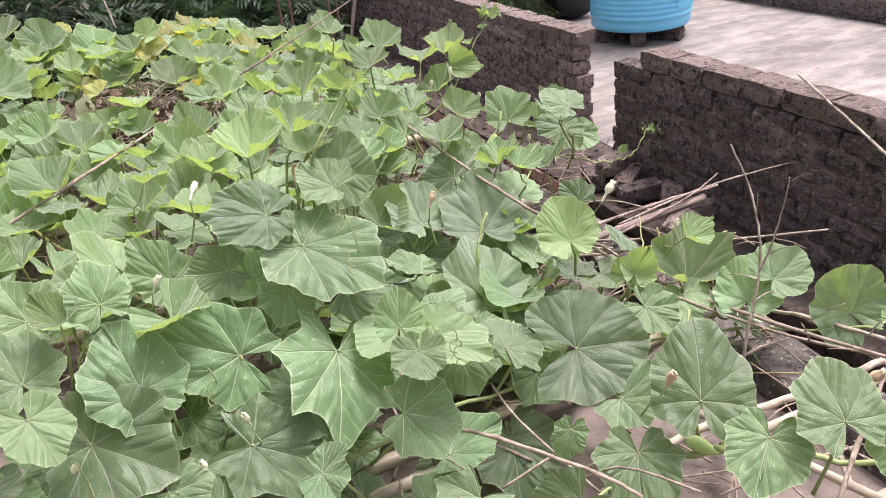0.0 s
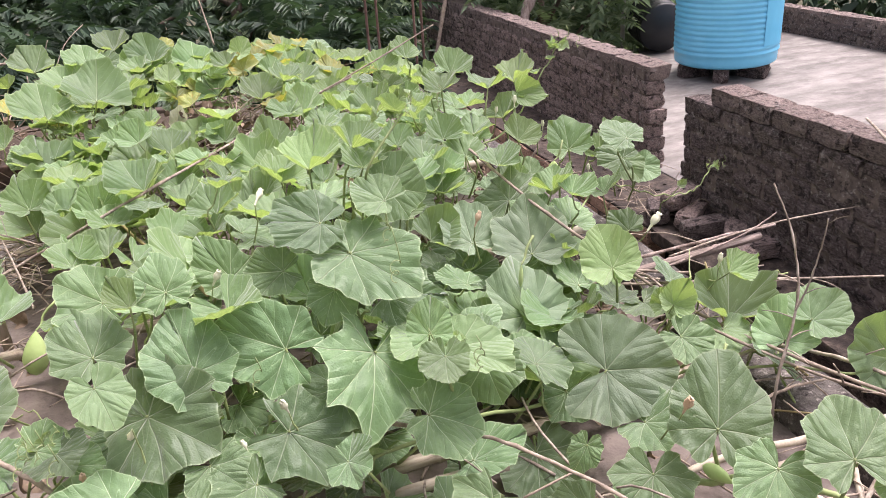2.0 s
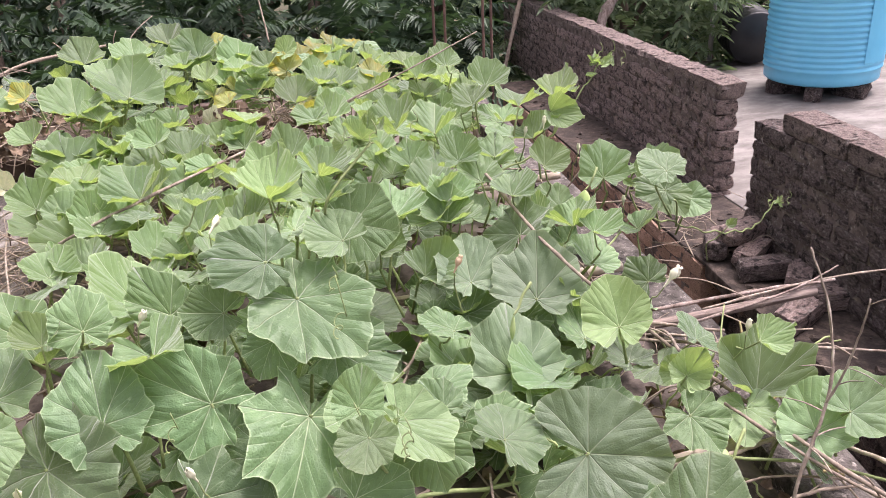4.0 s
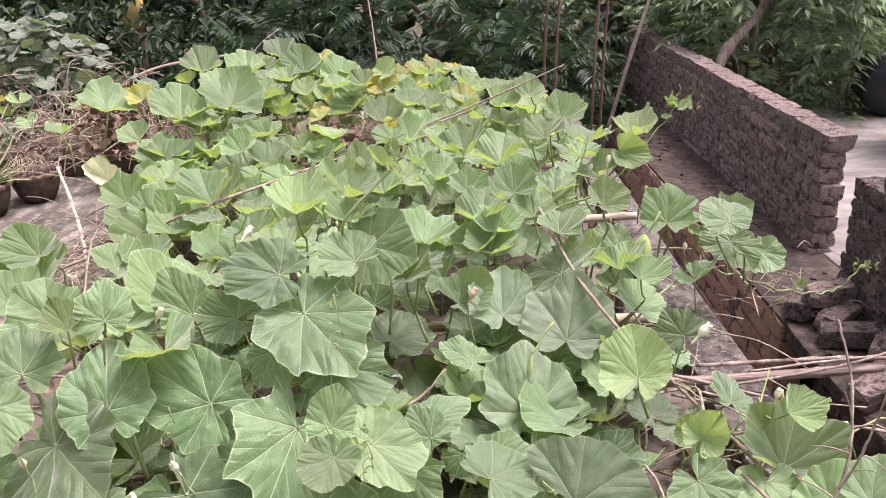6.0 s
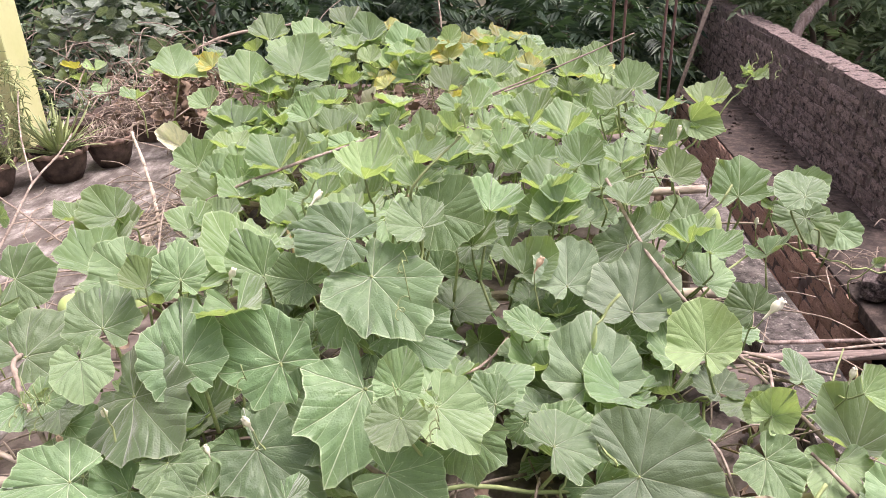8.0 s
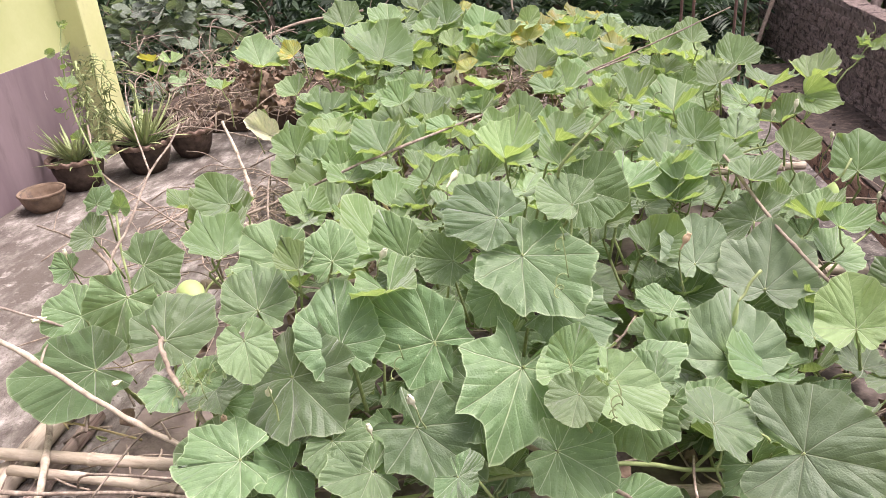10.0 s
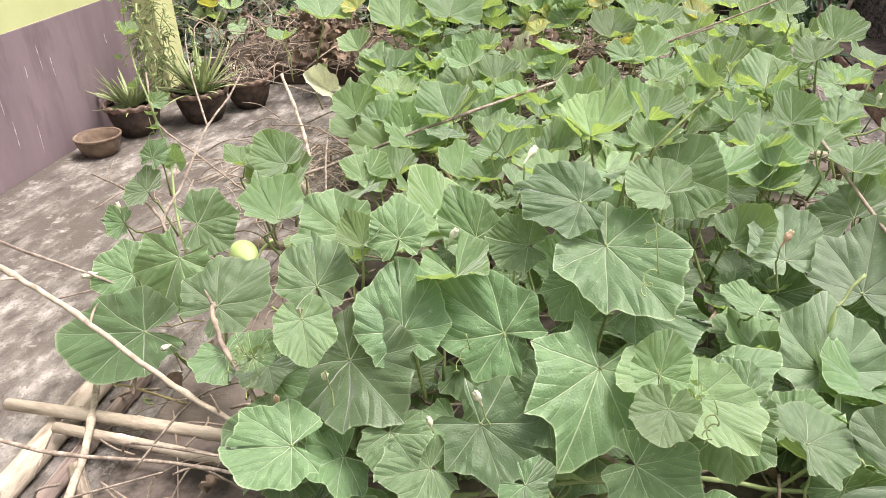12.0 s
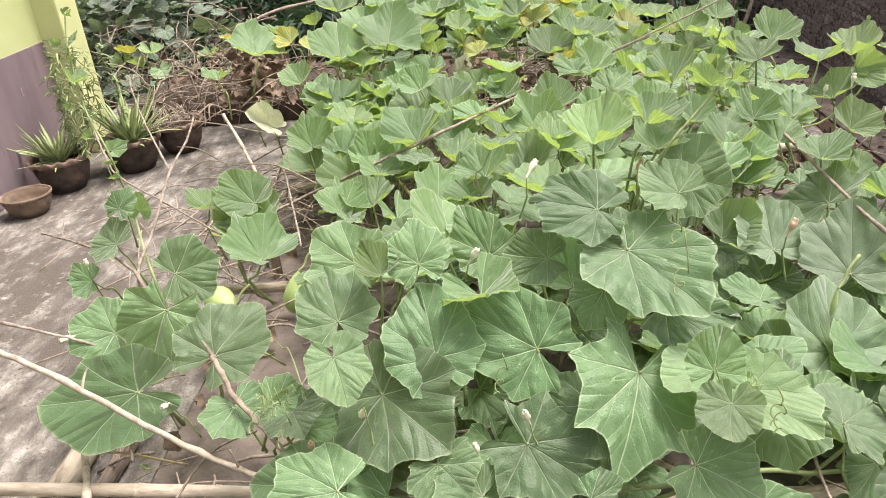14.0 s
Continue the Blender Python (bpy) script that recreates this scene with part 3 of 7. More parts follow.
# bricks: four uneven shapes shared by all
def brick_mesh(seed, material, rough=1.0):
    """A rough hand-made brick in a unit box: chipped corners, uneven faces."""
    bm = slab_bm(-0.5, 0.5, -0.5, 0.5, -0.5, 0.5, 0.0)
    bmesh.ops.subdivide_edges(bm, edges=bm.edges[:], cuts=2, use_grid_fill=True)
    r = random.Random(seed)
    for v in bm.verts:
        big = sum(abs(c) > 0.45 for c in v.co)
        if big == 3:
            v.co *= r.uniform(0.9, 0.97)
        elif big == 2:
            v.co *= r.uniform(0.95, 1.0)
        v.co += Vector((r.uniform(-0.05, 0.05), r.uniform(-0.02, 0.02), r.uniform(-0.045, 0.045))) * rough
    return from_bm("brick", bm, material, False)


BRICKS = [brick_mesh(s, M_BRICK) for s in range(6)]
BROWNS = [brick_mesh(s + 60, M_BROWNBRICK) for s in range(6)]
CAPS = [brick_mesh(s + 20, M_CAPBRICK, 0.85) for s in range(6)]
REDS = [brick_mesh(s + 40, M_REDBRICK) for s in range(4)]


def lay_brick(owner, meshes, u, v, z, long, deep, high, turn=0.0):
    b = new("brick", rng.choice(meshes))
    b.parent = owner
    b.matrix_basis = Matrix.LocRotScale((u, v, z), Euler((rng.gauss(0, 0.015), rng.gauss(0, 0.015), turn + rng.gauss(0, 0.02))), (deep, long, high))
    return b


def brick_wall(name, label, u0, u1, v0, v1, z0, courses, course, cap=True, step=None, meshes=None):
    """A wall of coursed bricks along v, its near face at u0; step(v) takes courses off its top."""
    meshes = meshes or BRICKS
    w = thing(name, ROOF, label, "brick wall", kind="structure",
              mesh=from_bm(name, slab_bm(u0 - 0.012, u1 - 0.012, v0 + 0.07, v1 - 0.07, z0, z0 + courses * course - 0.035 - (course if step else 0), 0.0), M_MORTAR))
    for k in range(courses):
        top = k == courses - 1
        lng = 0.235 if (top and cap) else 0.235
        v = v0 - (0.0 if k % 2 else lng * 0.45) + rng.uniform(-0.02, 0.02)
        while v < v1 - 0.04:
            a, b = max(v, v0 + rng.uniform(-0.015, 0.02)), min(v + lng, v1 + rng.uniform(-0.03, 0.02))
            if b - a > 0.05 and not (step and k >= courses - step((a + b) / 2)):
                mid = u0 + 0.046 + rng.uniform(-0.007, 0.007)
                if top and cap:
                    lay_brick(w, CAPS, (u0 + u1) / 2 + rng.uniform(-0.006, 0.006), (a + b) / 2, z0 + (k + 0.5) * course, b - a - 0.002, u1 - u0 + 0.02, course * 0.98)
                else:
                    lay_brick(w, meshes, mid, (a + b) / 2, z0 + (k + 0.5) * course, b - a - rng.uniform(0.004, 0.02), 0.13, course * rng.uniform(0.9, 0.97))
            v += lng
    return w


COURSE = 0.093
wall_high = brick_wall("brick_wall_1", "sooty brown unplastered brick parapet with a ragged toothed end", 2.70, 2.84, 4.05, 9.0, 0.376 - 8 * COURSE, 8, COURSE, meshes=BROWNS)
wall_low = brick_wall("brick_wall_2", "soot-black unplastered brick parapet with worn top course", 2.58, 2.72, 0.0, 3.5, 0.425 - 8 * COURSE, 8, COURSE, step=lambda v: 1 if v > 3.16 else 0)
wall_under = brick_wall("brick_wall_3", "old red brick wall below the neighbour's ledge", 2.235, 2.36, 3.25, 7.45, NEIGH_Z - 0.02 - 10 * COURSE, 10, COURSE, cap=False, meshes=REDS)
wall_foot = brick_wall("brick_wall_5", "dark broken brick footing under the black parapet", 2.40, 2.52, 0.0, 3.25, NEIGH_Z - 0.085 - 9 * COURSE, 9, COURSE, cap=False)
wall_far = brick_wall("brick_wall_4", "low dark brick parapet on the far side of the neighbour's roof", 6.4, 6.54, 2.0, 7.45, NEIGH_Z, 3, COURSE)

# house wall: mauve dado, pale green above
HW_U = -2.67
house_wall = thing("wall_west", ROOF, "house wall with mauve painted dado and pale green above", "wall", kind="structure",
                   mesh=from_bm("wall_west", slab_bm(HW_U - 0.2, HW_U, -3.0, 4.72, FLOOR_Z, 2.6, 0.0), M_LIMEWALL))
dado = part("dado", from_bm("dado", slab_bm(HW_U - 0.19, HW_U + 0.008, -3.0, 4.716, FLOOR_Z + 0.001, 0.69, 0.002), M_PINK), house_wall, "mauve painted dado with white drips")
for q in range(34):
    v, z, ln = rng.uniform(2.0, 4.5), rng.uniform(0.12, 0.6), rng.uniform(0.03, 0.16)
    sway, end = rng.uniform(-0.004, 0.004), rng.uniform(-0.008, 0.008)
    if q % 3 == 0:
        part("drip", tube_mesh("drip", spline([(HW_U + 0.0085, v, z), (HW_U + 0.009, v + sway, z - ln / 2), (HW_U + 0.0085, v + end, z - ln)], 3), [0.001, 0.002, 0.003, 0.0015, 0.0025, 0.003, 0.001], M_DRIP, 5), house_wall, "white paint drip")
pillar = thing("pillar", ROOF, "pale yellow painted square pillar at the house corner", "pillar", kind="structure",
               mesh=from_bm("pillar", slab_bm(HW_U - 0.2, HW_U + 0.15, 4.72, 4.96, FLOOR_Z, 2.6, 0.012), M_YELLOWWALL))

# ---- sticks, poles and frame ----
def stick(points, r0, r1, material=None, name="dry_stick", label="thin dry brown stick", category="stick", group="", side=0, seed=0, knots=True):
    """A dead branch with knots and short side twigs, all in world metres."""
    r = random.Random(seed)
    pts = spline(points, 8)
    n = len(pts)
    pts = [p + Vector((r.uniform(-1, 1), r.uniform(-1, 1), r.uniform(-1, 1))) * min(0.002, r0 * 0.25) for p in pts]
    rad = [(r0 + (r1 - r0) * i / (n - 1)) * (1.3 if knots and i % 7 == 3 else 1.0) for i in range(n)]
    ob = thing(name, pose(0, 0, 0), label, category, group, mesh=tube_mesh(name, pts, rad, material or M_STICK, 8))
    for k in range(side):
        i = r.randrange(2, n - 2)
        d = Vector((r.uniform(-1, 1), r.uniform(-1, 1), r.uniform(-0.3, 1))).normalized() * r.uniform(0.05, 0.14)
        part("twig", tube_mesh("twig", spline([pts[i], pts[i] + d * 0.5 + Vector((0, 0, 0.006)), pts[i] + d], 3), [rad[i] * 0.55, rad[i] * 0.5, rad[i] * 0.5, rad[i] * 0.45, rad[i] * 0.4, rad[i] * 0.35, rad[i] * 0.25], material or M_STICK, 6), ob)
    return ob


def bamboo(a, b, r, label="dry pale bamboo pole lying on the roof", group="bamboo frame", material=None):
    """A bamboo pole with swollen nodes and a hollow end."""
    a, b = Vector(a), Vector(b)
    length = (b - a).length
    prof, s = [], 0.0
    gap = 0.16 + r * 3
    prof.append((r * 0.7, 0.012))
    prof.append((r * 0.72, 0.0))
    prof.append((r, 0.0))
    while s + gap < length:
        s += gap
        prof += [(r * 0.98, s - 0.012), (r * 1.13, s - 0.003), (r * 1.02, s), (r * 1.1, s + 0.004), (r * 0.99, s + 0.014)]
    prof += [(r * 0.97, length), (r * 0.7, length), (r * 0.68, length - 0.012)]
    v, f = lathe_data(prof, 16)
    sway = Vector((rng.uniform(-1, 1), rng.uniform(-1, 1), 0)) * min(0.025, length * 0.012)
    crack = rng.uniform(0, 6.28)
    out = []
    for p in v:
        t = p[2] / length
        ang = math.atan2(p[1], p[0])
        k = 1 + 0.05 * noise.noise(Vector((math.cos(ang), math.sin(ang), p[2] * 7 + crack)) * 1.7)
        if math.cos(ang - crack) > 0.93:
            k -= 0.16
        out.append((p[0] * k + sway.x * 4 * t * (1 - t), p[1] * k + sway.y * 4 * t * (1 - t), p[2]))
    q = (b - a).to_track_quat("Z", "Y")
    return thing("bamboo_pole", Matrix.LocRotScale(a, q, None), label, "bamboo", group, mesh=mesh_of("bamboo_pole", out, f, material or M_BAMBOO))


CANE_TOP, CANE_LOW = Vector((1.523, 3.058, 0.505)), Vector((1.61, 2.2, 0.30))
SHOOT_A, SHOOT_B, SHOOT_C, SHOOT_D, SHOOT_E = [Vector(q) for q in ((-1.97, 1.76, 0.52), (-1.99, 1.75, 0.72), (-2.1, 1.8, 0.85), (-2.17, 1.86, 1.02), (-2.22, 1.93, 1.12))]
# left corner of the frame
bamboo((-1.50, 0.52, 0.012), (-1.86, 1.36, 0.012), 0.038, "thick split bamboo pole lying on the roof")
# this pole's shade is put into its colour by the dark wood
bamboo((-1.40, 0.60, -0.005), (-1.72, 1.32, -0.005), 0.024, "bamboo pole coloured darker for shade beside the thick one", material=M_OLDWOOD)
bamboo((-1.86, 0.965, 0.075), (-0.75, 1.33, 0.075), 0.018, "thin bamboo pole laid across the frame")
bamboo((-1.66, 0.985, 0.06), (-0.8, 1.24, 0.04), 0.016, "thin bamboo pole laid across the frame")
bamboo((-1.47, 0.92, 0.06), (-1.22, 0.80, 0.0), 0.02, "short cut bamboo piece")
stick([(-1.30, 0.74, 0.05), (-1.5, 0.98, 0.08), (-1.75, 1.2, 0.1)], 0.012, 0.009, M_BAMBOO, label="thin bamboo rod across the frame", seed=1)
stick([(-2.2, 0.78, 0.12), (-1.6, 0.86, 0.12), (-1.15, 1.04, 0.12), (-0.9, 1.1, 0.13)], 0.006, 0.004, label="long thin pale stick over the frame", seed=2)
stick([(-2.06, 0.98, 0.66), (-1.8, 1.04, 0.52), (-1.604, 1.085, 0.424), (-1.189, 1.106, 0.282), (-1.0, 1.14, 0.22)], 0.0082, 0.0065, M_BAMBOO, label="long bare cane leaning over the leaves", side=3, seed=3)
stick([(-2.06, 0.99, 0.66), (-1.88, 1.14, 0.5), (-1.745, 1.262, 0.385), (-1.6, 1.34, 0.3)], 0.005, 0.003, label="thin pale cane above the leaves", seed=4)
stick([(-1.34, 1.35, 0.36), (-1.226, 1.258, 0.413), (-1.145, 1.211, 0.374), (-0.989, 1.138, 0.36), (-0.84, 1.08, 0.28)], 0.0068, 0.006, M_GREYSTICK, label="reddish woody vine stem leaning to the roof", side=1, seed=5)
# forked twig over the left floor
stick([(-1.72, 1.48, 0.34), (-1.763, 1.549, 0.442), (-1.83, 1.7, 0.5), (-1.901, 1.891, 0.613), (-1.98, 2.08, 0.66), (-2.064, 2.214, 0.69)], 0.005, 0.0035, label="forked bare pale twig above the floor", seed=6)
stick([(-1.901, 1.891, 0.613), (-2.12, 2.04, 0.71), (-2.312, 2.19, 0.784), (-2.36, 2.24, 0.83)], 0.0036, 0.002, label="thin upper fork of a dry twig", seed=7)
stick([(-2.42, 2.06, 0.7), (-2.2, 1.9, 0.655), (-2.072, 1.824, 0.61), (-1.85, 1.79, 0.55), (-1.609, 1.757, 0.48)], 0.004, 0.003, M_GREYSTICK, label="dark thin dry vine over the floor", seed=8)
stick([(-1.6, 1.45, 0.3), (-1.776, 1.541, 0.44), (-2.1, 1.66, 0.42), (-2.466, 1.756, 0.38)], 0.0055, 0.0035, M_GREYSTICK, label="dry grey twig with side shoots", side=3, seed=10)
stick([(-1.55, 2.05, 0.3), (-1.8, 2.35, 0.36), (-2.1, 2.7, 0.3), (-2.35, 2.95, 0.12)], 0.004, 0.003, label="thin dry stem trailing to the floor", side=3, seed=51)
stick([(-1.7, 2.4, 0.38), (-2.0, 2.5, 0.4), (-2.45, 2.62, 0.3)], 0.0035, 0.002, M_GREYSTICK, label="thin bare twig beside the vine", side=2, seed=52)
stick([(-2.3, 3.5, 0.1), (-2.65, 3.25, 0.25), (-3.0, 3.1, 0.34), (-3.25, 3.0, 0.3)], 0.004, 0.0025, label="thin reddish dry stem beside the pots", side=3, seed=53)
stick([(-2.2, 3.0, 0.02), (-2.6, 3.05, 0.06), (-3.05, 3.2, 0.03)], 0.004, 0.003, M_GREYSTICK, label="dry stem lying on the floor", side=2, seed=54)
stick([(-2.1, 2.56, 0.12), (-2.206, 2.663, 0.219), (-2.4, 2.81, 0.34), (-2.6, 2.95, 0.441)], 0.009, 0.007, M_BAMBOO, label="pale bent cane standing by the pots", seed=11)
stick([(-1.9, 2.1, 0.3), (-1.726, 2.324, 0.35), (-1.307, 2.469, 0.535), (-0.985, 3.529, 0.56), (-0.75, 3.9, 0.62)], 0.0065, 0.0045, M_STICK, label="long straight dry stick lying on the leaves", seed=12)
stick([(-0.985, 3.529, 0.56), (-0.6, 3.75, 0.72), (-0.3, 3.95, 0.85)], 0.005, 0.003, M_GREYSTICK, label="thin dry twig on the leaves", seed=13)
# right side
stick([(-0.08, 2.75, 0.56), (0.15, 2.4, 0.47), (0.35, 2.25, 0.36), (0.663, 2.139, 0.165), (0.92, 1.66, 0.245), (1.25, 1.4, 0.22), (1.5, 1.2, 0.2)], 0.0055, 0.005, M_GREYSTICK, label="long woody vine stem running over the curb", side=2, seed=14)
stick([(0.77, 1.66, 0.06), (0.787, 1.691, 0.212), (0.852, 1.796, 0.394), (0.848, 1.88, 0.551), (0.807, 1.95, 0.677)], 0.0048, 0.0024, M_STICK, label="upright forked bare twig beside the curb", side=5, seed=15)
stick([(0.845, 1.78, 0.37), (0.869, 1.776, 0.457), (0.885, 1.772, 0.56), (0.891, 1.768, 0.645)], 0.0032, 0.0016, M_STICK, label="slim bare upright twig", side=3, seed=16)
stick([(0.45, 2.33, 0.17), (0.9, 2.37, 0.15), (1.375, 2.405, 0.129)], 0.005, 0.004, M_STICK, label="thin red-brown rod across the gap", seed=17)
stick([(0.66, 2.55, 0.165), (1.1, 2.82, 0.16), (1.6, 3.05, 0.13)], 0.004, 0.0035, M_STICK, label="thin dry rod across the gap", seed=18)
bamboo((-0.1, 2.28, 0.10), (1.06, 2.785, 0.125), 0.017, "weathered split pole laid across the gap", material=M_OLDWOOD)
stick([(0.5, 2.6, 0.125), (0.85, 2.72, 0.15), (1.12, 2.8, 0.165)], 0.007, 0.006, M_OLDWOOD, label="split weathered cane beside the pole", seed=29)
stick([(0.6, 2.5, 0.13), (0.95, 2.72, 0.15), (1.14, 2.86, 0.19)], 0.005, 0.003, M_OLDWOOD, label="dry stick in the bundle across the gap", seed=19)
stick([(0.05, 2.3, 0.2), (0.4, 2.42, 0.18), (0.72, 2.46, 0.14)], 0.006, 0.005, M_STICK, label="dry stick under the leaves", seed=31)
stick([(-0.1, 2.2, 0.17), (0.2, 2.35, 0.2), (0.6, 2.4, 0.15)], 0.005, 0.004, M_STICK, label="dry stick under the leaves", seed=32)
stick([(-0.3, 1.42, 0.30), (-0.05, 1.35, 0.31), (0.05, 1.31, 0.315), (0.265, 1.159, 0.315), (0.34, 1.1, 0.3)], 0.0055, 0.004, M_GREYSTICK, label="woody vine stem in front of the leaves", seed=20)
stick([CANE_TOP, CANE_TOP.lerp(CANE_LOW, 0.5), CANE_LOW], 0.0055, 0.005, M_STICK, label="thin pale cane leaning on the black parapet", side=2, seed=21)
bamboo((0.4, 1.06, 0.005), (1.35, 1.36, 0.17), 0.016, "pale pole resting on the curb")
bamboo((0.62, 1.55, 0.10), (0.98, 1.02, 0.16), 0.011, "thin pale pole near the curb")
bamboo((0.62, 1.4, 0.12), (1.3, 1.62, 0.17), 0.012, "pale pole over the curb")
stick([(0.313, 1.36, 0.04), (0.553, 1.455, 0.12), (0.885, 1.502, 0.18), (1.1, 1.568, 0.2)], 0.011, 0.009, M_BAMBOO, label="pale green-brown cane over the curb", seed=61)
stick([(0.543, 1.794, 0.1), (0.688, 1.868, 0.14), (0.853, 1.93, 0.16), (1.012, 1.835, 0.17), (1.173, 1.689, 0.17)], 0.007, 0.005, M_BAMBOO, label="bent pale vine stem beside the curb", side=2, seed=62)
stick([(0.912, 1.549, 0.14), (0.9, 1.42, 0.11), (0.888, 1.295, 0.06)], 0.008, 0.007, M_BAMBOO, label="short pale cane leaning off the curb", seed=63)
stick([(0.777, 1.724, 0.12), (0.863, 1.763, 0.13), (0.958, 1.779, 0.14)], 0.005, 0.003, M_GREYSTICK, label="grey twig lying on the curb", side=2, seed=64)
stick([(0.663, 1.984, 0.2), (0.895, 1.724, 0.2), (1.104, 1.575, 0.2)], 0.0045, 0.004, M_GREYSTICK, label="thin grey vine stem over the curb", side=2, seed=65)
stick([(0.58, 0.88, 0.12), (0.78, 1.16, 0.2), (1.0, 1.4, 0.36)], 0.006, 0.004, label="dry stick leaning on the curb", seed=22)
stick([(0.3, 1.38, 0.01), (0.55, 1.3, 0.03), (0.78, 1.22, 0.09)], 0.007, 0.006, M_GREYSTICK, label="grey dead branch on the roof", side=3, seed=23)
stick([(0.32, 1.12, 0.0), (0.5, 1.18, 0.02), (0.62, 1.22, 0.05)], 0.004, 0.003, M_GREYSTICK, label="thin dead twig on the roof", seed=24)
stick([(0.1, 1.0, 0.0), (0.25, 1.15, 0.05), (0.42, 1.36, 0.1)], 0.008, 0.006, M_STICK, label="dry stick on the roof", side=2, seed=25)
bamboo((-0.34, 1.415, 0.11), (0.02, 1.52, 0.17), 0.02, "bamboo pole of the frame under the leaves")
bamboo((-0.33, 1.34, 0.09), (0.05, 1.44, 0.14), 0.018, "bamboo pole of the frame under the leaves")
bamboo((-0.1, 1.62, 0.03), (0.75, 1.98, 0.1), 0.018, "bamboo pole of the frame under the leaves")
bamboo((-1.9, 2.0, 0.1), (0.4, 2.9, 0.14), 0.02, "bamboo pole of the frame under the leaves")
bamboo((-2.2, 2.9, 0.12), (0.1, 3.85, 0.16), 0.02, "bamboo pole of the frame under the leaves")
for q, (u, v) in enumerate(((-0.9, 2.9), (1.35, 2.9), (-0.9, 4.5), (1.35, 4.5))):
    a = on(u, v, BED_Z)
    bamboo(a, (a.x, a.y, 0.22), 0.02, "short bamboo post of the frame")

# tangle of dead stems under the vine: too many to count
tang = random.Random(5)
pieces = []
for q in range(420):
    u, v = tang.uniform(-1.15, 1.5), tang.uniform(1.0, 5.4)
    if u > 0.9 and v < 1.5:
        continue
    p = on(u, v, tang.uniform(0.0, 0.2))
    d = Vector((tang.gauss(0, 1), tang.gauss(0, 1), tang.gauss(0, 0.35))).normalized() * tang.uniform(0.15, 0.5)
    a, b = p - d / 2, p + d / 2
    a.z, b.z = max(a.z, BED_Z + 0.01), max(b.z, BED_Z + 0.01)
    m1 = p + Vector((tang.uniform(-0.05, 0.05), tang.uniform(-0.05, 0.05), tang.uniform(0.0, 0.06)))
    pieces.append(tube_data(spline([a, m1, b], 4), tang.uniform(0.002, 0.005), 5))
v_, f_ = join_data(pieces)
thing("dead_vine_litter", pose(0, 0, 0), "tangle of dead brown stems under the vine", "litter", kind="stuff", mesh=mesh_of("dead_vine_litter", v_, f_, M_STICK))
pieces = []
for q in range(260):
    c = on(-1.75, 5.3, 0.14) + Vector((tang.gauss(0, 0.42), tang.gauss(0, 0.3), tang.uniform(-0.02, 0.28)))
    d = Vector((tang.gauss(0, 1), tang.gauss(0, 1), tang.gauss(0, 0.6))).normalized() * tang.uniform(0.1, 0.4)
    pieces.append(tube_data(spline([c - d / 2, c + Vector((tang.uniform(-0.05, 0.05), tang.uniform(-0.05, 0.05), tang.uniform(-0.03, 0.07))), c + d / 2], 4), tang.uniform(0.002, 0.005), 5))
for q in range(60):
    c = Vector((-2.4, 2.85, 0.0)) + Vector((tang.gauss(0, 0.3), tang.gauss(0, 0.3), tang.uniform(0, 0.08)))
    d = Vector((tang.gauss(0, 1), tang.gauss(0, 1), tang.gauss(0, 0.15))).normalized() * tang.uniform(0.12, 0.5)
    pieces.append(tube_data(spline([c - d / 2, c + Vector((0, 0, tang.uniform(0.0, 0.06))), c + d / 2], 4), tang.uniform(0.002, 0.004), 5))
for c0, sp, cnt in ((Vector((-1.35, 1.05, 0.02)), 0.2, 10), (Vector((-1.9, 2.0, 0.0)), 0.35, 46), (Vector((-2.15, 2.7, 0.02)), 0.3, 60), (Vector((-1.95, 2.3, 0.22)), 0.25, 24), (Vector((0.75, 1.35, 0.0)), 0.3, 60), (on(1.3, 2.3, 0.05), 0.28, 50), (on(2.35, 3.6, -0.3), 0.25, 30), (Vector((-1.45, 3.80, 0.32)), 0.22, 150), (Vector((-1.30, 4.10, 0.42)), 0.2, 60)):
    for q in range(cnt):
        c = c0 + Vector((tang.gauss(0, sp), tang.gauss(0, sp), tang.uniform(0, 0.1)))
        d = Vector((tang.gauss(0, 1), tang.gauss(0, 1), tang.gauss(0, 0.2))).normalized() * tang.uniform(0.08, 0.4)
        pieces.append(tube_data(spline([c - d / 2, c + Vector((tang.uniform(-0.03, 0.03), tang.uniform(-0.03, 0.03), tang.uniform(-0.01, 0.04))), c + d / 2], 4), tang.uniform(0.0013, 0.0035), 5))
v_, f_ = join_data(pieces)
thing("dead_stem_heap", pose(0, 0, 0), "heap of brown dead stems on the planter and floor", "litter", kind="stuff", mesh=mesh_of("dead_stem_heap", v_, f_, M_GREYSTICK))


def crumpled_leaf_data(r, c, size):
    vs, fs = [], []
    nrm = Euler((r.uniform(-1.2, 1.2), r.uniform(-1.2, 1.2), r.uniform(0, 6))).to_matrix()
    for i in range(5):
        for j in range(5):
            x, y = (i / 4 - 0.5), (j / 4 - 0.5)
            k = 1 - 0.6 * (x * x + y * y)
            vs.append(c + nrm @ Vector((x * size * k, y * size * k, size * (1.1 * (x * x) + r.uniform(-0.22, 0.22)))))
    for i in range(4):
        for j in range(4):
            fs.append((i * 5 + j, i * 5 + j + 1, i * 5 + j + 6, i * 5 + j + 5))
    return vs, fs


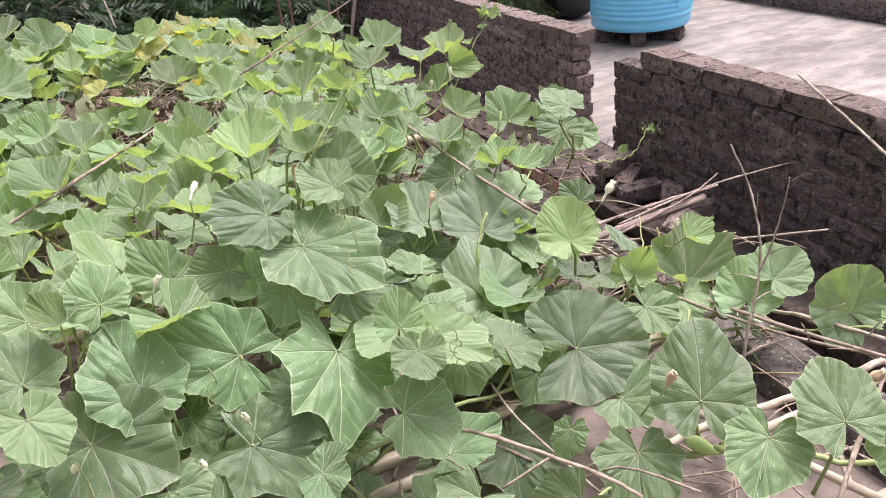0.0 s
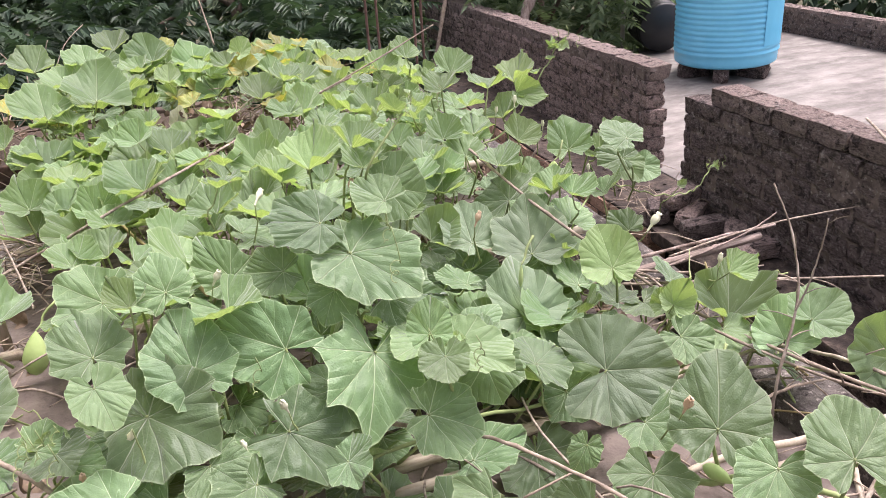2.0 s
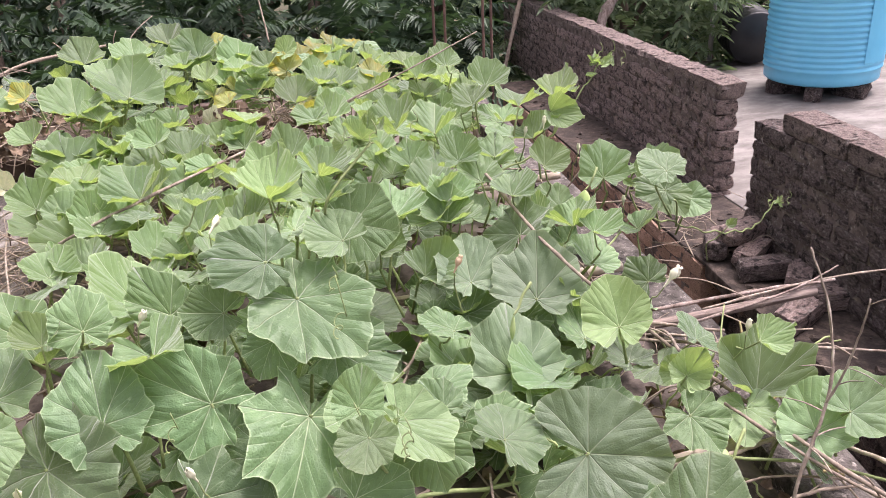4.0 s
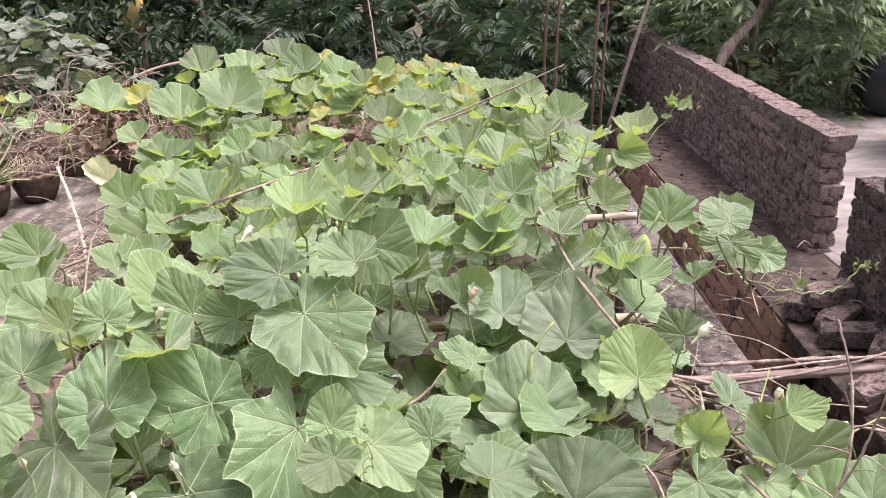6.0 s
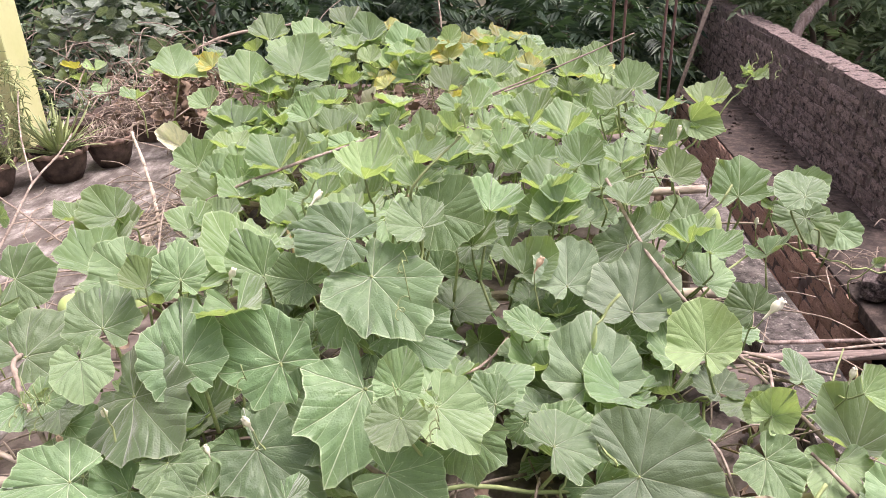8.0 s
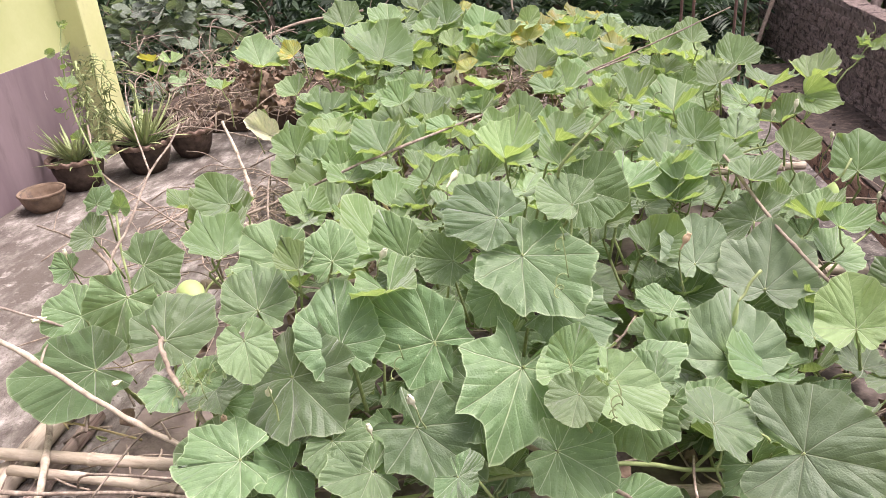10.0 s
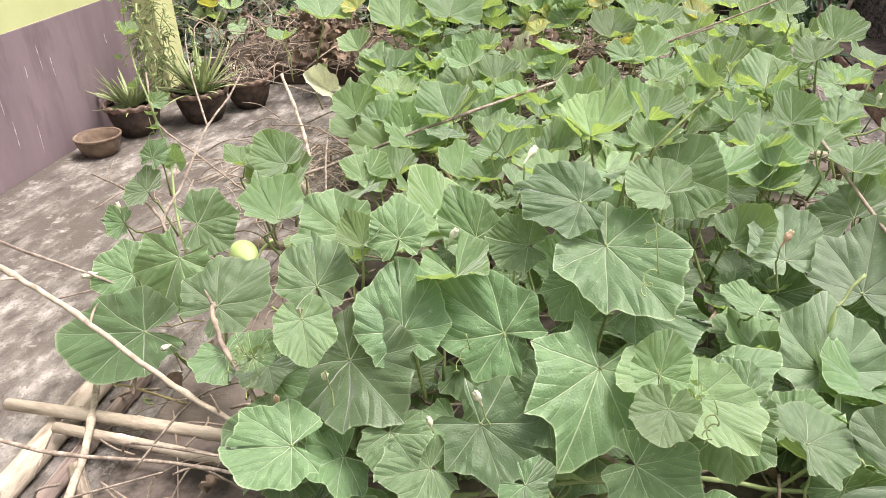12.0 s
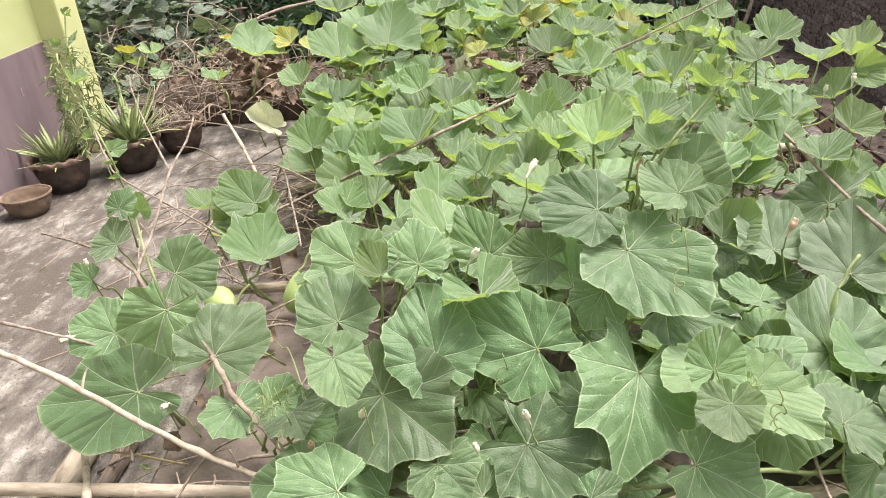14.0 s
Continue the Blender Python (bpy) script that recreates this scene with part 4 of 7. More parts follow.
dl = random.Random(12)
pieces = [crumpled_leaf_data(dl, on(-1.7, 5.3, 0.15) + Vector((dl.gauss(0, 0.4), dl.gauss(0, 0.28), dl.uniform(0, 0.2))), dl.uniform(0.025, 0.07)) for _ in range(110)]
pieces += [crumpled_leaf_data(dl, on(dl.uniform(-1.0, 1.4), dl.uniform(1.1, 5.2), dl.uniform(0.0, 0.12)), dl.uniform(0.03, 0.09)) for _ in range(150)]
pieces += [crumpled_leaf_data(dl, Vector((-1.55, 3.75, 0.42)) + Vector((dl.gauss(0, 0.2), dl.gauss(0, 0.15), dl.uniform(-0.05, 0.08))), dl.uniform(0.04, 0.08)) for _ in range(40)]
pieces += [crumpled_leaf_data(dl, on(dl.uniform(0.5, 1.5), dl.uniform(1.4, 4.5), dl.uniform(0.0, 0.06)), dl.uniform(0.03, 0.08)) for _ in range(120)]
pieces += [crumpled_leaf_data(dl, Vector((-1.45, 3.80, 0.36)) + Vector((dl.gauss(0, 0.2), dl.gauss(0, 0.2), dl.uniform(-0.1, 0.06))), dl.uniform(0.04, 0.09)) for _ in range(50)]
pieces += [crumpled_leaf_data(dl, Vector((-3.18, 3.97, 0.3)) + Vector((dl.gauss(0, 0.13), dl.gauss(0, 0.1), dl.uniform(-0.12, 0.16))), dl.uniform(0.05, 0.11)) for _ in range(60)]
v_, f_ = join_data(pieces)
thing("dead_leaves", pose(0, 0, 0), "crumpled brown dead leaves among the stems", "litter", kind="stuff", mesh=mesh_of("dead_leaves", v_, f_, M_BROWN))


# ---- pots, planter ----
def clay_pot(x, y, r, h, label, scallop=True, material=None, name="flower_pot", soil=True):
    t = 0.012
    prof = [(r * 0.5, 0.0), (r * 0.62, 0.0), (r * 0.82, h * 0.28), (r * 0.94, h * 0.6), (r * 0.98, h * 0.82), (r * 0.97, h * 0.9), (r * 0.9, h * 0.9), (r * 0.88, h * 0.6), (r * 0.7, h * 0.2), (r * 0.2, h * 0.12)]
    p = thing(name, pose(x, y, FLOOR_Z, 0, 0, rng.uniform(0, 360)), label, "pot", "clay pots", mesh=None)
    v, f = lathe_data(prof, 48)
    part("body", mesh_of("pot", v, f, material or M_POT), p)
    lip = [(r * 0.985, h * 0.84), (r * 1.07, h * 0.87), (r * 1.09, h * 0.96), (r * 1.05, h * 1.01), (r * 0.99, h * 0.98), (r * 0.95, h * 0.86)] if scallop else [(r * 0.985, h * 0.84), (r * 1.03, h * 0.88), (r * 1.04, h * 0.97), (r * 1.0, h * 1.0), (r * 0.95, h * 0.97), (r * 0.93, h * 0.86)]
    v, f = lathe_data(lip, 96, (lambda a, i: (0.006 * math.sin(16 * a) * (i in (1, 2, 3)), 0.006 * math.cos(16 * a) * (i in (1, 2, 3)))) if scallop else None)
    part("rim", mesh_of("pot_rim", v, f, M_POTRIM if scallop else material or M_POT), p, "worn scalloped clay rim" if scallop else "")
    if soil:
        v, f = lathe_data([(0.001, h * 0.84), (r * 0.5, h * 0.83), (r * 0.91, h * 0.8)], 24, lambda a, i: (0, 0.006 * math.sin(5 * a + i)))
        part("soil", mesh_of("soil", v, f, M_SOIL), p, "dark potting soil")
    return p


def blade_data(base, d, length, width, bend, r):
    """A thick tapering aloe blade that bends over."""
    d = d.normalized()
    side = d.cross(Vector((0, 0, 1))).normalized()
    vs, fs, n = [], [], 7
    for i in range(n):
        s = i / (n - 1)
        c = base + d * (length * s) + Vector((0, 0, -bend * length * s * s))
        w = width * (1 - s) ** 0.7 * (0.7 + 0.6 * s if s < 0.5 else 1.0)
        up = Vector((0, 0, 1)) * w * 0.35
        vs += [c - side * w, c - up, c + side * w, c + up * 0.2]
    for i in range(n - 1):
        for k in range(4):
            b, e = i * 4 + k, i * 4 + (k + 1) % 4
            fs.append((b, e, e + 4, b + 4))
    return vs, fs


def aloe(x, y, z, count, length, label, seed):
    r = random.Random(seed)
    t = thing("aloe_plant", pose(x, y, z), label, "plant", "aloes in pots")
    for k in range(count):
        a = k * 2.4 + r.uniform(-0.3, 0.3)
        lift = r.uniform(0.1, 1.9)
        d = Vector((math.cos(a), math.sin(a), lift))
        v, f = blade_data(Vector((0.03 * math.cos(a), 0.03 * math.sin(a), -0.01)), d, length * r.uniform(0.5, 1.05), r.uniform(0.013, 0.024), r.uniform(-0.15, 0.3), r)
        part("blade", mesh_of("blade", v, f, M_ALOE), t)
    return t


clay_pot(-3.70, 2.55, 0.125, 0.115, "empty round brown clay bowl on the floor", False, M_BOWL, "clay_bowl", False)
clay_pot(-3.80, 2.88, 0.155, 0.2, "dark mossy clay pot with a scalloped red-brown rim")
clay_pot(-3.62, 3.24, 0.16, 0.2, "dark mossy clay pot with a scalloped rim")
clay_pot(-3.56, 3.57, 0.145, 0.19, "blackened clay pot with a scalloped rim")
aloe(-3.80, 2.88, 0.15, 74, 0.28, "spiky green aloe in a clay pot", 3)
aloe(-3.62, 3.24, 0.15, 84, 0.37, "dense upright green aloe in a clay pot", 4)
dry_r = random.Random(8)
heap = []
for q in range(60):
    a = dry_r.uniform(0, 6.28)
    c = Vector((-3.56 + 0.09 * math.cos(a), 3.57 + 0.09 * math.sin(a), 0.16))
    d = Vector((dry_r.gauss(0, 0.6), dry_r.gauss(0, 0.6), dry_r.uniform(0.1, 0.6))).normalized() * dry_r.uniform(0.08, 0.22)
    heap.append(tube_data(spline([c, c + d * 0.6 + Vector((0, 0, 0.03)), c + d + Vector((0, 0, -0.03))], 3), 0.002, 5))
v_, f_ = join_data(heap)
thing("dried_plant", pose(0, 0, 0), "dried brown plant in the clay pot", "plant", mesh=mesh_of("dried_plant", v_, f_, M_STICK))

# tall weeds that climb by the pillar
for q in range(9):
    r = random.Random(60 + q)
    x, y = -3.88 + r.uniform(-0.05, 0.2), 2.95 + r.uniform(-0.08, 0.3)
    weed = thing("climbing_weed", pose(x, y, 0.12), "thin green climbing weed beside the pillar", "weed", "weeds by the pillar")
    pts = [Vector((0, 0, 0))]
    for k in range(7):
        pts.append(pts[-1] + Vector((r.uniform(-0.05, 0.06), r.uniform(-0.04, 0.06), r.uniform(0.05, 0.11))))
    part("stem", tube_mesh("weed_stem", spline(pts, 4), 0.003, M_STEM, 5), weed)
    lv = []
    for p in pts[1:]:
        for k in range(7):
            d = Vector((r.gauss(0, 1), r.gauss(0, 1), r.uniform(-0.3, 0.5)))
            lv.append(blade_data(p + Vector((0, 0, r.uniform(-0.06, 0.06))), d, r.uniform(0.035, 0.075), 0.012, 0.5, r))
    v, f = join_data(lv)
    tagged(part("leaves", mesh_of("weed_leaves", v, f, M_STEM), weed), kind="stuff")

planter = thing("planter_bed", ROOF, "long low dark mossy brick planter filled with earth", "planter", mesh=None)
part("front_wall", from_bm("planter_front", slab_bm(-2.5, 0.3, 5.12, 5.24, FLOOR_Z, 0.11, 0.012, 20, 0.008, 2), M_POT), planter)
part("back_wall", from_bm("planter_back", slab_bm(-2.5, 0.3, 6.06, 6.18, FLOOR_Z, 0.11, 0.012, 20, 0.008, 5), M_POT), planter)
part("side_wall", from_bm("planter_side", slab_bm(-2.5, -2.38, 5.25, 6.05, FLOOR_Z, 0.11, 0.012, 6, 0.008, 7), M_POT), planter)
part("side_wall", from_bm("planter_side", slab_bm(0.18, 0.3, 5.25, 6.05, FLOOR_Z, 0.11, 0.012, 6, 0.008, 8), M_POT), planter)
part("earth", from_bm("planter_earth", slab_bm(-2.375, 0.175, 5.245, 6.055, FLOOR_Z, 0.085, 0.0, 14, 0.01, 9), M_SOIL), planter, "dark planter earth")

# ---- next roof ----
def water_tank(x, y, z, r, h, material, label, ribs=9):
    t = thing("water_tank", pose(x, y, z), label, "water tank")
    prof = [(0.001, 0.0), (r * 0.93, 0.0), (r * 0.97, 0.015), (r * 0.975, 0.06)]
    z0 = 0.1
    pitch = (h * 0.86 - z0) / (ribs * 2.2)
    k = z0
    while k < h * 0.86:
        prof += [(r * 0.975, k), (r * 1.0, k + pitch * 0.25), (r * 1.0, k + pitch * 0.6), (r * 0.975, k + pitch * 0.9)]
        k += pitch * 1.1
    prof += [(r * 0.97, h * 0.88), (r * 0.9, h * 0.94), (r * 0.6, h * 0.99), (r * 0.3, h), (r * 0.3, h * 1.03), (0.001, h * 1.04)]
    v, f = lathe_data(prof, 64)
    part("body", mesh_of("tank", v, f, material), t)
    v, f = lathe_data([(0.001, h * 1.05), (r * 0.31, h * 1.05), (r * 0.34, h * 1.03), (r * 0.34, h * 1.0)], 32)
    part("lid", mesh_of("tank_lid", v, f, material), t)
    return t


TANK = (2.07, 7.33)
tank = water_tank(*TANK, NEIGH_Z + 0.125, 0.465, 1.1, M_TANK, "sky-blue ribbed plastic water tank on brick supports")
for q in range(6):
    a = q * 1.05 + 0.2
    thing("support_brick", pose(TANK[0] + 0.3 * math.cos(a), TANK[1] + 0.3 * math.sin(a), NEIGH_Z + 0.06, 0, 0, math.degrees(a)) @ Matrix.Diagonal((0.26, 0.13, 0.124, 1)), "dark brick under the water tank", "brick", "tank supports", mesh=BRICKS[q % 6])
# the smooth panel between the ribs on the tank's side
pv, pf = [], []
for i in range(9):
    for j in range(5):
        a = math.radians(-62 + 5 * i)
        pv.append((0.4675 * math.cos(a), 0.4675 * math.sin(a), 0.18 + 0.13 * j))
for i in range(8):
    for j in range(4):
        pf.append((i * 5 + j, (i + 1) * 5 + j, (i + 1) * 5 + j + 1, i * 5 + j + 1))
part("side_panel", mesh_of("side_panel", pv, pf, M_TANK), tank, "smooth plain panel on the side")
tank2 = water_tank(1.68, 8.3, NEIGH_Z + 0.27, 0.26, 0.5, M_BLACK, "old black plastic water tank lying beside the blue one", 5)
tank2.matrix_basis = pose(1.68, 8.3, NEIGH_Z + 0.27, -84, 0, 10)
thing("waste_pipe", pose(0, 0, 0), "short grey plastic pipe on the roof", "pipe", mesh=tube_mesh("pipe", [(1.54, 8.58, NEIGH_Z + 0.03), (1.76, 8.45, NEIGH_Z + 0.03)], 0.025, M_PIPE, 12))
thing("plastic_pipe", pose(0, 0, 0), "upright white plastic pipe by the black tank", "pipe", mesh=tube_mesh("pipe", [(1.3, 8.62, NEIGH_Z), (1.34, 8.66, 1.6)], 0.025, M_PIPE, 12))
# loose bricks on the ledge
for q, (u, v, z, a) in enumerate(((2.46, 3.42, -0.25, 20), (2.44, 3.2, -0.25, 60), (2.40, 3.03, -0.25, 10), (2.5, 2.9, -0.25, 75), (2.42, 3.28, -0.165, 40), (2.32, 3.34, -0.25, 85), (2.48, 2.7, -0.25, 15), (2.3, 2.6, -0.25, 50))):
    thing("loose_brick", pose(*on(u, v, z), rng.uniform(-5, 5), rng.uniform(-5, 5), a) @ Matrix.Diagonal((0.23, 0.11, 0.085, 1)), "loose broken brick on the ledge", "brick", "loose bricks", mesh=(BROWNS + BRICKS)[(3 * q) % 8])

rub = random.Random(33)
bits = []
for q in range(150):
    p = on(rub.uniform(2.26, 2.66), rub.uniform(2.2, 7.2), NEIGH_Z + 0.002)
    r0 = rub.uniform(0.004, 0.02)
    vs = [p + Vector((x * r0 * rub.uniform(0.6, 1.4), y * r0 * rub.uniform(0.6, 1.4), z * r0 * rub.uniform(0.5, 1.1))) for x, y, z in ((-1, -1, -0.3), (1, -1, -0.3), (1, 1, -0.3), (-1, 1, -0.3), (-0.7, -0.7, 0.8), (0.7, -0.8, 0.7), (0.8, 0.6, 0.8), (-0.6, 0.8, 0.9))]
    bits.append((vs, [(0, 3, 2, 1), (4, 5, 6, 7), (0, 1, 5, 4), (1, 2, 6, 5), (2, 3, 7, 6), (3, 0, 4, 7)]))
v_, f_ = join_data(bits)
thing("brick_rubble", pose(0, 0, 0), "small broken brick rubble along the ledge", "rubble", kind="stuff", mesh=mesh_of("brick_rubble", v_, f_, M_LEDGE, False))

# rusty bars and poles behind
for q, (px, py) in enumerate(((-1.18, 6.78), (-1.1, 6.86), (-0.78, 6.93), (-0.72, 7.0))):
    thing("steel_bar", pose(0, 0, 0), "rusty upright reinforcing bar", "bar", "column bars", mesh=tube_mesh("bar", spline([(px, py, EARTH_Z), (px + 0.01, py, 0.0), (px + 0.03, py + 0.02, 1.0), (px + 0.06, py, 2.6)], 4), 0.012, M_RUST, 7))
stick([(-0.85, 7.4, -0.9), (-0.62, 7.5, 0.1), (-0.35, 7.7, 1.2)], 0.02, 0.015, M_GREYSTICK, "grey_branch", "leaning bare grey branch behind the vine", "branch", side=3, seed=41)
stick([(0.25, 7.43, -0.3), (0.22, 7.38, 0.31), (0.5, 7.86, 0.7), (0.79, 8.35, 1.08)], 0.045, 0.04, M_OLDWOOD, "leaning_pole", "thick rough pole leaning behind the wall", "pole", seed=42)
stick([on(-2.1, 6.3, 0.3), on(-1.8, 6.6, 0.45), on(-1.2, 6.9, 0.5)], 0.015, 0.01, M_GREYSTICK, "grey_branch", "bare grey branch above the creeper", "branch", side=4, seed=43)
stick([(-2.0, 5.3, 0.6), (-2.1, 5.45, 0.85), (-2.2, 5.6, 1.0)], 0.006, 0.004, M_GREYSTICK, "grey_branch", "thin bare shoot above the vine", "branch", seed=44)

# ---- the gourd vine ----
vine = thing("bottle_gourd_vine", pose(0, 0, 0), "sprawling bottle gourd vine with broad soft leaves over sticks", "vine")
SHAPES["cup"] = [leaf_mesh("leaf", 301 + q, M_SUNLEAF, cup=0.3 + 0.14 * (q % 4), lobes=0.06 + 0.03 * (q % 3), droop=0.12 * (q % 3), wave=0.07 + 0.03 * (q % 3), sinus=0.3 + 0.3 * (q % 3), fold=0.08 + 0.1 * (q % 3), lift=0.5 + 0.18 * (q % 3), bend=0.25, panel=0.06) for q in range(12)]
SHAPES["flat"] = [leaf_mesh("leaf", 421 + q, M_LEAF, cup=-0.03 + 0.05 * (q % 3), lobes=0.06 + 0.025 * (q % 3), droop=0.1, wave=0.05, sinus=0.3 + 0.35 * (q % 3), fold=0.03, lift=0.04, bend=0.07, panel=0.055, rings=13, per=15) for q in range(8)]
M_PALELEAF = leaf_mat("pale_leaf", (0.125, 0.205, 0.115), (0.15, 0.24, 0.13), (0.42, 0.52, 0.33), (0.33, 0.46, 0.14), transl=0.3, rough=0.5)
SHAPES["wide"] = [leaf_mesh("leaf", 471 + q, M_PALELEAF, cup=0.06, lobes=0.06, droop=0.08, wave=0.05, sinus=0.5, fold=0.03, panel=0.06, lift=0.06, bend=0.06, back=0.86, rings=13, per=15) for q in range(3)]
SHAPES["pale"] = [leaf_mesh("leaf", 491 + q, M_PALELEAF, cup=0.16 + 0.08 * q, lobes=0.08, droop=0.1, wave=0.06, sinus=0.6, fold=0.1, panel=0.07, lift=0.35, bend=0.1, back=0.5, rings=13, per=15) for q in range(3)]
SHAPES["star"] = [leaf_mesh("leaf", 401 + q, M_LEAF, cup=-0.05 + 0.05 * q, lobes=0.12 + 0.02 * (q % 3), droop=0.2, wave=0.045, sinus=1.1 - 0.15 * q, fold=0.03, lift=0.04, bend=0.08, panel=0.055, rings=13, per=15) for q in range(5)]
SHAPES["lime"] = [leaf_mesh("leaf", 331 + q, M_LIME, cup=0.35 + 0.15 * q, lobes=0.04, droop=0.0, wave=0.08, sinus=0.4, fold=0.15, lift=0.7) for q in range(4)]
SHAPES["yellow"] = [leaf_mesh("leaf", 351 + q, M_YELLOW, cup=0.2 + 0.12 * q, lobes=0.04, droop=0.0, wave=0.1, sinus=0.4, fold=0.1, lift=0.5) for q in range(3)]
LEAF_WORDS = {"yellow": "yellowing leaf with a bright yellow rim", "dry": "curled withered pale leaf", "lime": "yellow-green leaf", "young": "pale young leaf"}
vine_far = thing("bottle_gourd_vine", pose(*on(0.2, 4.2, 0)), "older bottle gourd vine with some yellowing leaves beside the planter", "vine")
AWAY = vine_far.matrix_basis.inverted()


def owner(x, y):
    """The near vine or the far one, by the place along the roof."""
    return (vine, Matrix.Identity(4)) if -x * SA + y * CA < 2.55 else (vine_far, AWAY)



def stalk(p, foot, r=0.0035, material=None, name="leaf_stalk", bulge=0.05, under=None, space=None):
    """A bent stalk from p down to its foot; a part of the vine, or of the leaf or flower (under) whose matrix is space."""
    p, foot = Vector(p), Vector(foot)
    mid = p.lerp(foot, 0.5) + Vector((rng.uniform(-1, 1), rng.uniform(-1, 1), rng.uniform(0.2, 1))) * bulge
    v, f = tube_data(spline([p, p.lerp(mid, 0.55) + Vector((0, 0, -0.01)), mid, foot], 3), [r * (0.75 + 0.5 * k / 9) for k in range(10)], 6)
    if under:
        back = space.inverted()
        return part(name, mesh_of(name, [back @ q for q in v], f, material or M_STEM), under)
    ow, m = owner(p.x, p.y)
    return part(name, mesh_of(name, v, f, material or M_STEM), ow, "", m)


# turns leaf faces seven degrees toward the camera
VIEW_TILT = Matrix.Rotation(radians(7), 3, Vector((0.95, 0.3, 0)))


def leaf(kind, x, y, z, reach, broad, rx, ry, rz, hang=0.22, foot=True, shape=None):
    """One leaf with its stalk. Those past the near edge are tilted toward the camera to fit its view."""
    turn = Euler((radians(rx), radians(ry), radians(rz))).to_matrix()
    if shape is None and y > 2.0 and reach > 0.11:
        less = 0.87 if x < 0.2 else 0.9
        reach, broad = reach * less, broad * less
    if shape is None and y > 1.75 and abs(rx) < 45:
        turn = VIEW_TILT @ turn
    m = Matrix.LocRotScale((x, y, z), turn.to_quaternion(), (reach, broad, (reach + broad) / 2))
    ow, inv = owner(x, y)
    forms = SHAPES[kind]
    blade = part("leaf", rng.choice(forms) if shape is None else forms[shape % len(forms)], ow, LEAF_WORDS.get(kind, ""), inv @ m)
    if foot:
        under = turn @ Vector((-0.25, 0, -1)) * hang * 0.7
        stalk((x, y, z), (x + under.x + rng.uniform(-0.03, 0.03), y + under.y + rng.uniform(-0.03, 0.03), max(0.03, z - hang * rng.uniform(0.7, 1.1))), 0.0022 + reach * 0.012, under=blade, space=m)


# each leaf: its kind, the place of its stalk, its reach, its turn in degrees
leaf("flat", -0.470, 1.424, 0.512, 0.185, 0.155, -57, -27, -174, shape=1)
leaf("star", -0.259, 1.448, 0.483, 0.229, 0.195, -21, 30, -84, shape=2)
leaf("star", -0.328, 1.619, 0.672, 0.222, 0.190, 18, 15, -25, shape=3)
leaf("flat", -0.749, 1.231, 0.466, 0.203, 0.191, 42, 8, -15, shape=4)
leaf("flat", -0.649, 1.303, 0.532, 0.172, 0.145, -8, -42, 130, shape=0)
leaf("flat", -0.867, 1.284, 0.591, 0.141, 0.123, -5, -39, 133, shape=7)
leaf("young", -0.807, 1.169, 0.589, 0.101, 0.089, -0, 35, -40, shape=0)
leaf("flat", -1.347, 1.364, 0.345, 0.196, 0.167, 22, -24, 78, shape=1)
leaf("star", -0.446, 1.278, 0.381, 0.196, 0.156, 31, 21, -2, shape=2)
leaf("young", -0.108, 1.350, 0.588, 0.088, 0.074, 9, -53, 85, shape=3)
leaf("young", -0.069, 1.288, 0.571, 0.080, 0.075, -8, 24, -89, shape=5)
leaf("young", -0.050, 1.402, 0.526, 0.145, 0.110, 8, 12, -29, shape=6)
leaf("flat", -0.399, 1.641, 0.748, 0.154, 0.125, -37, -11, -163, shape=7)
leaf("pale", 0.113, 1.971, 0.264, 0.197, 0.193, 9, -45, 109, shape=1)
leaf("pale", 0.142, 2.273, 0.332, 0.216, 0.210, 4, -32, 94, shape=2)
leaf("pale", -0.060, 2.280, 0.377, 0.166, 0.154, 4, -32, 118, shape=3)
leaf("lime", 0.385, 2.057, 0.376, 0.135, 0.125, -12, -44, 101, shape=4)
leaf("wide", 0.320, 1.647, 0.278, 0.190, 0.184, 44, -1, 1, shape=5)
leaf("flat", 0.533, 1.330, 0.329, 0.190, 0.145, -2, -38, 76, shape=6)
leaf("flat", 0.391, 1.312, 0.214, 0.149, 0.137, 1, 31, -99, shape=7)
leaf("flat", 0.613, 1.168, 0.355, 0.130, 0.118, -5, 27, -122, shape=0)
leaf("flat", 0.744, 1.135, 0.406, 0.146, 0.129, -6, -30, 94, shape=1)
leaf("flat", -0.746, 1.030, 0.382, 0.151, 0.137, -25, -5, -141, shape=2)
leaf("lime", -0.458, 1.824, 0.829, 0.105, 0.115, 4, -14, 85, shape=3)
leaf("flat", 0.124, 1.550, 0.084, 0.172, 0.162, 5, 31, -79, shape=4)
leaf("cup", 0.323, 3.067, 0.435, 0.156, 0.138, 1, -48, 92, shape=5)
leaf("flat", 0.544, 2.910, 0.522, 0.125, 0.110, -17, -23, 139, shape=6)
leaf("flat", 0.552, 3.070, 0.386, 0.130, 0.115, -42, -13, 161, shape=7)
leaf("young", 0.571, 3.227, 0.313, 0.114, 0.105, 33, 27, -43, shape=0)
leaf("young", 0.667, 3.324, 0.256, 0.112, 0.104, 33, 26, -44, shape=1)
leaf("cup", 0.760, 2.083, 0.172, 0.178, 0.177, 6, -22, 81, shape=2)
leaf("young", 0.861, 1.870, 0.217, 0.150, 0.135, -0, -36, 55, shape=3)
leaf("flat", 0.565, 1.881, 0.232, 0.122, 0.108, 27, 19, -41, shape=4)
leaf("leaf", -0.500, 1.169, 0.322, 0.115, 0.125, -42, -17, -115)
leaf("leaf", -0.803, 1.096, 0.323, 0.186, 0.132, -41, 1, -152)
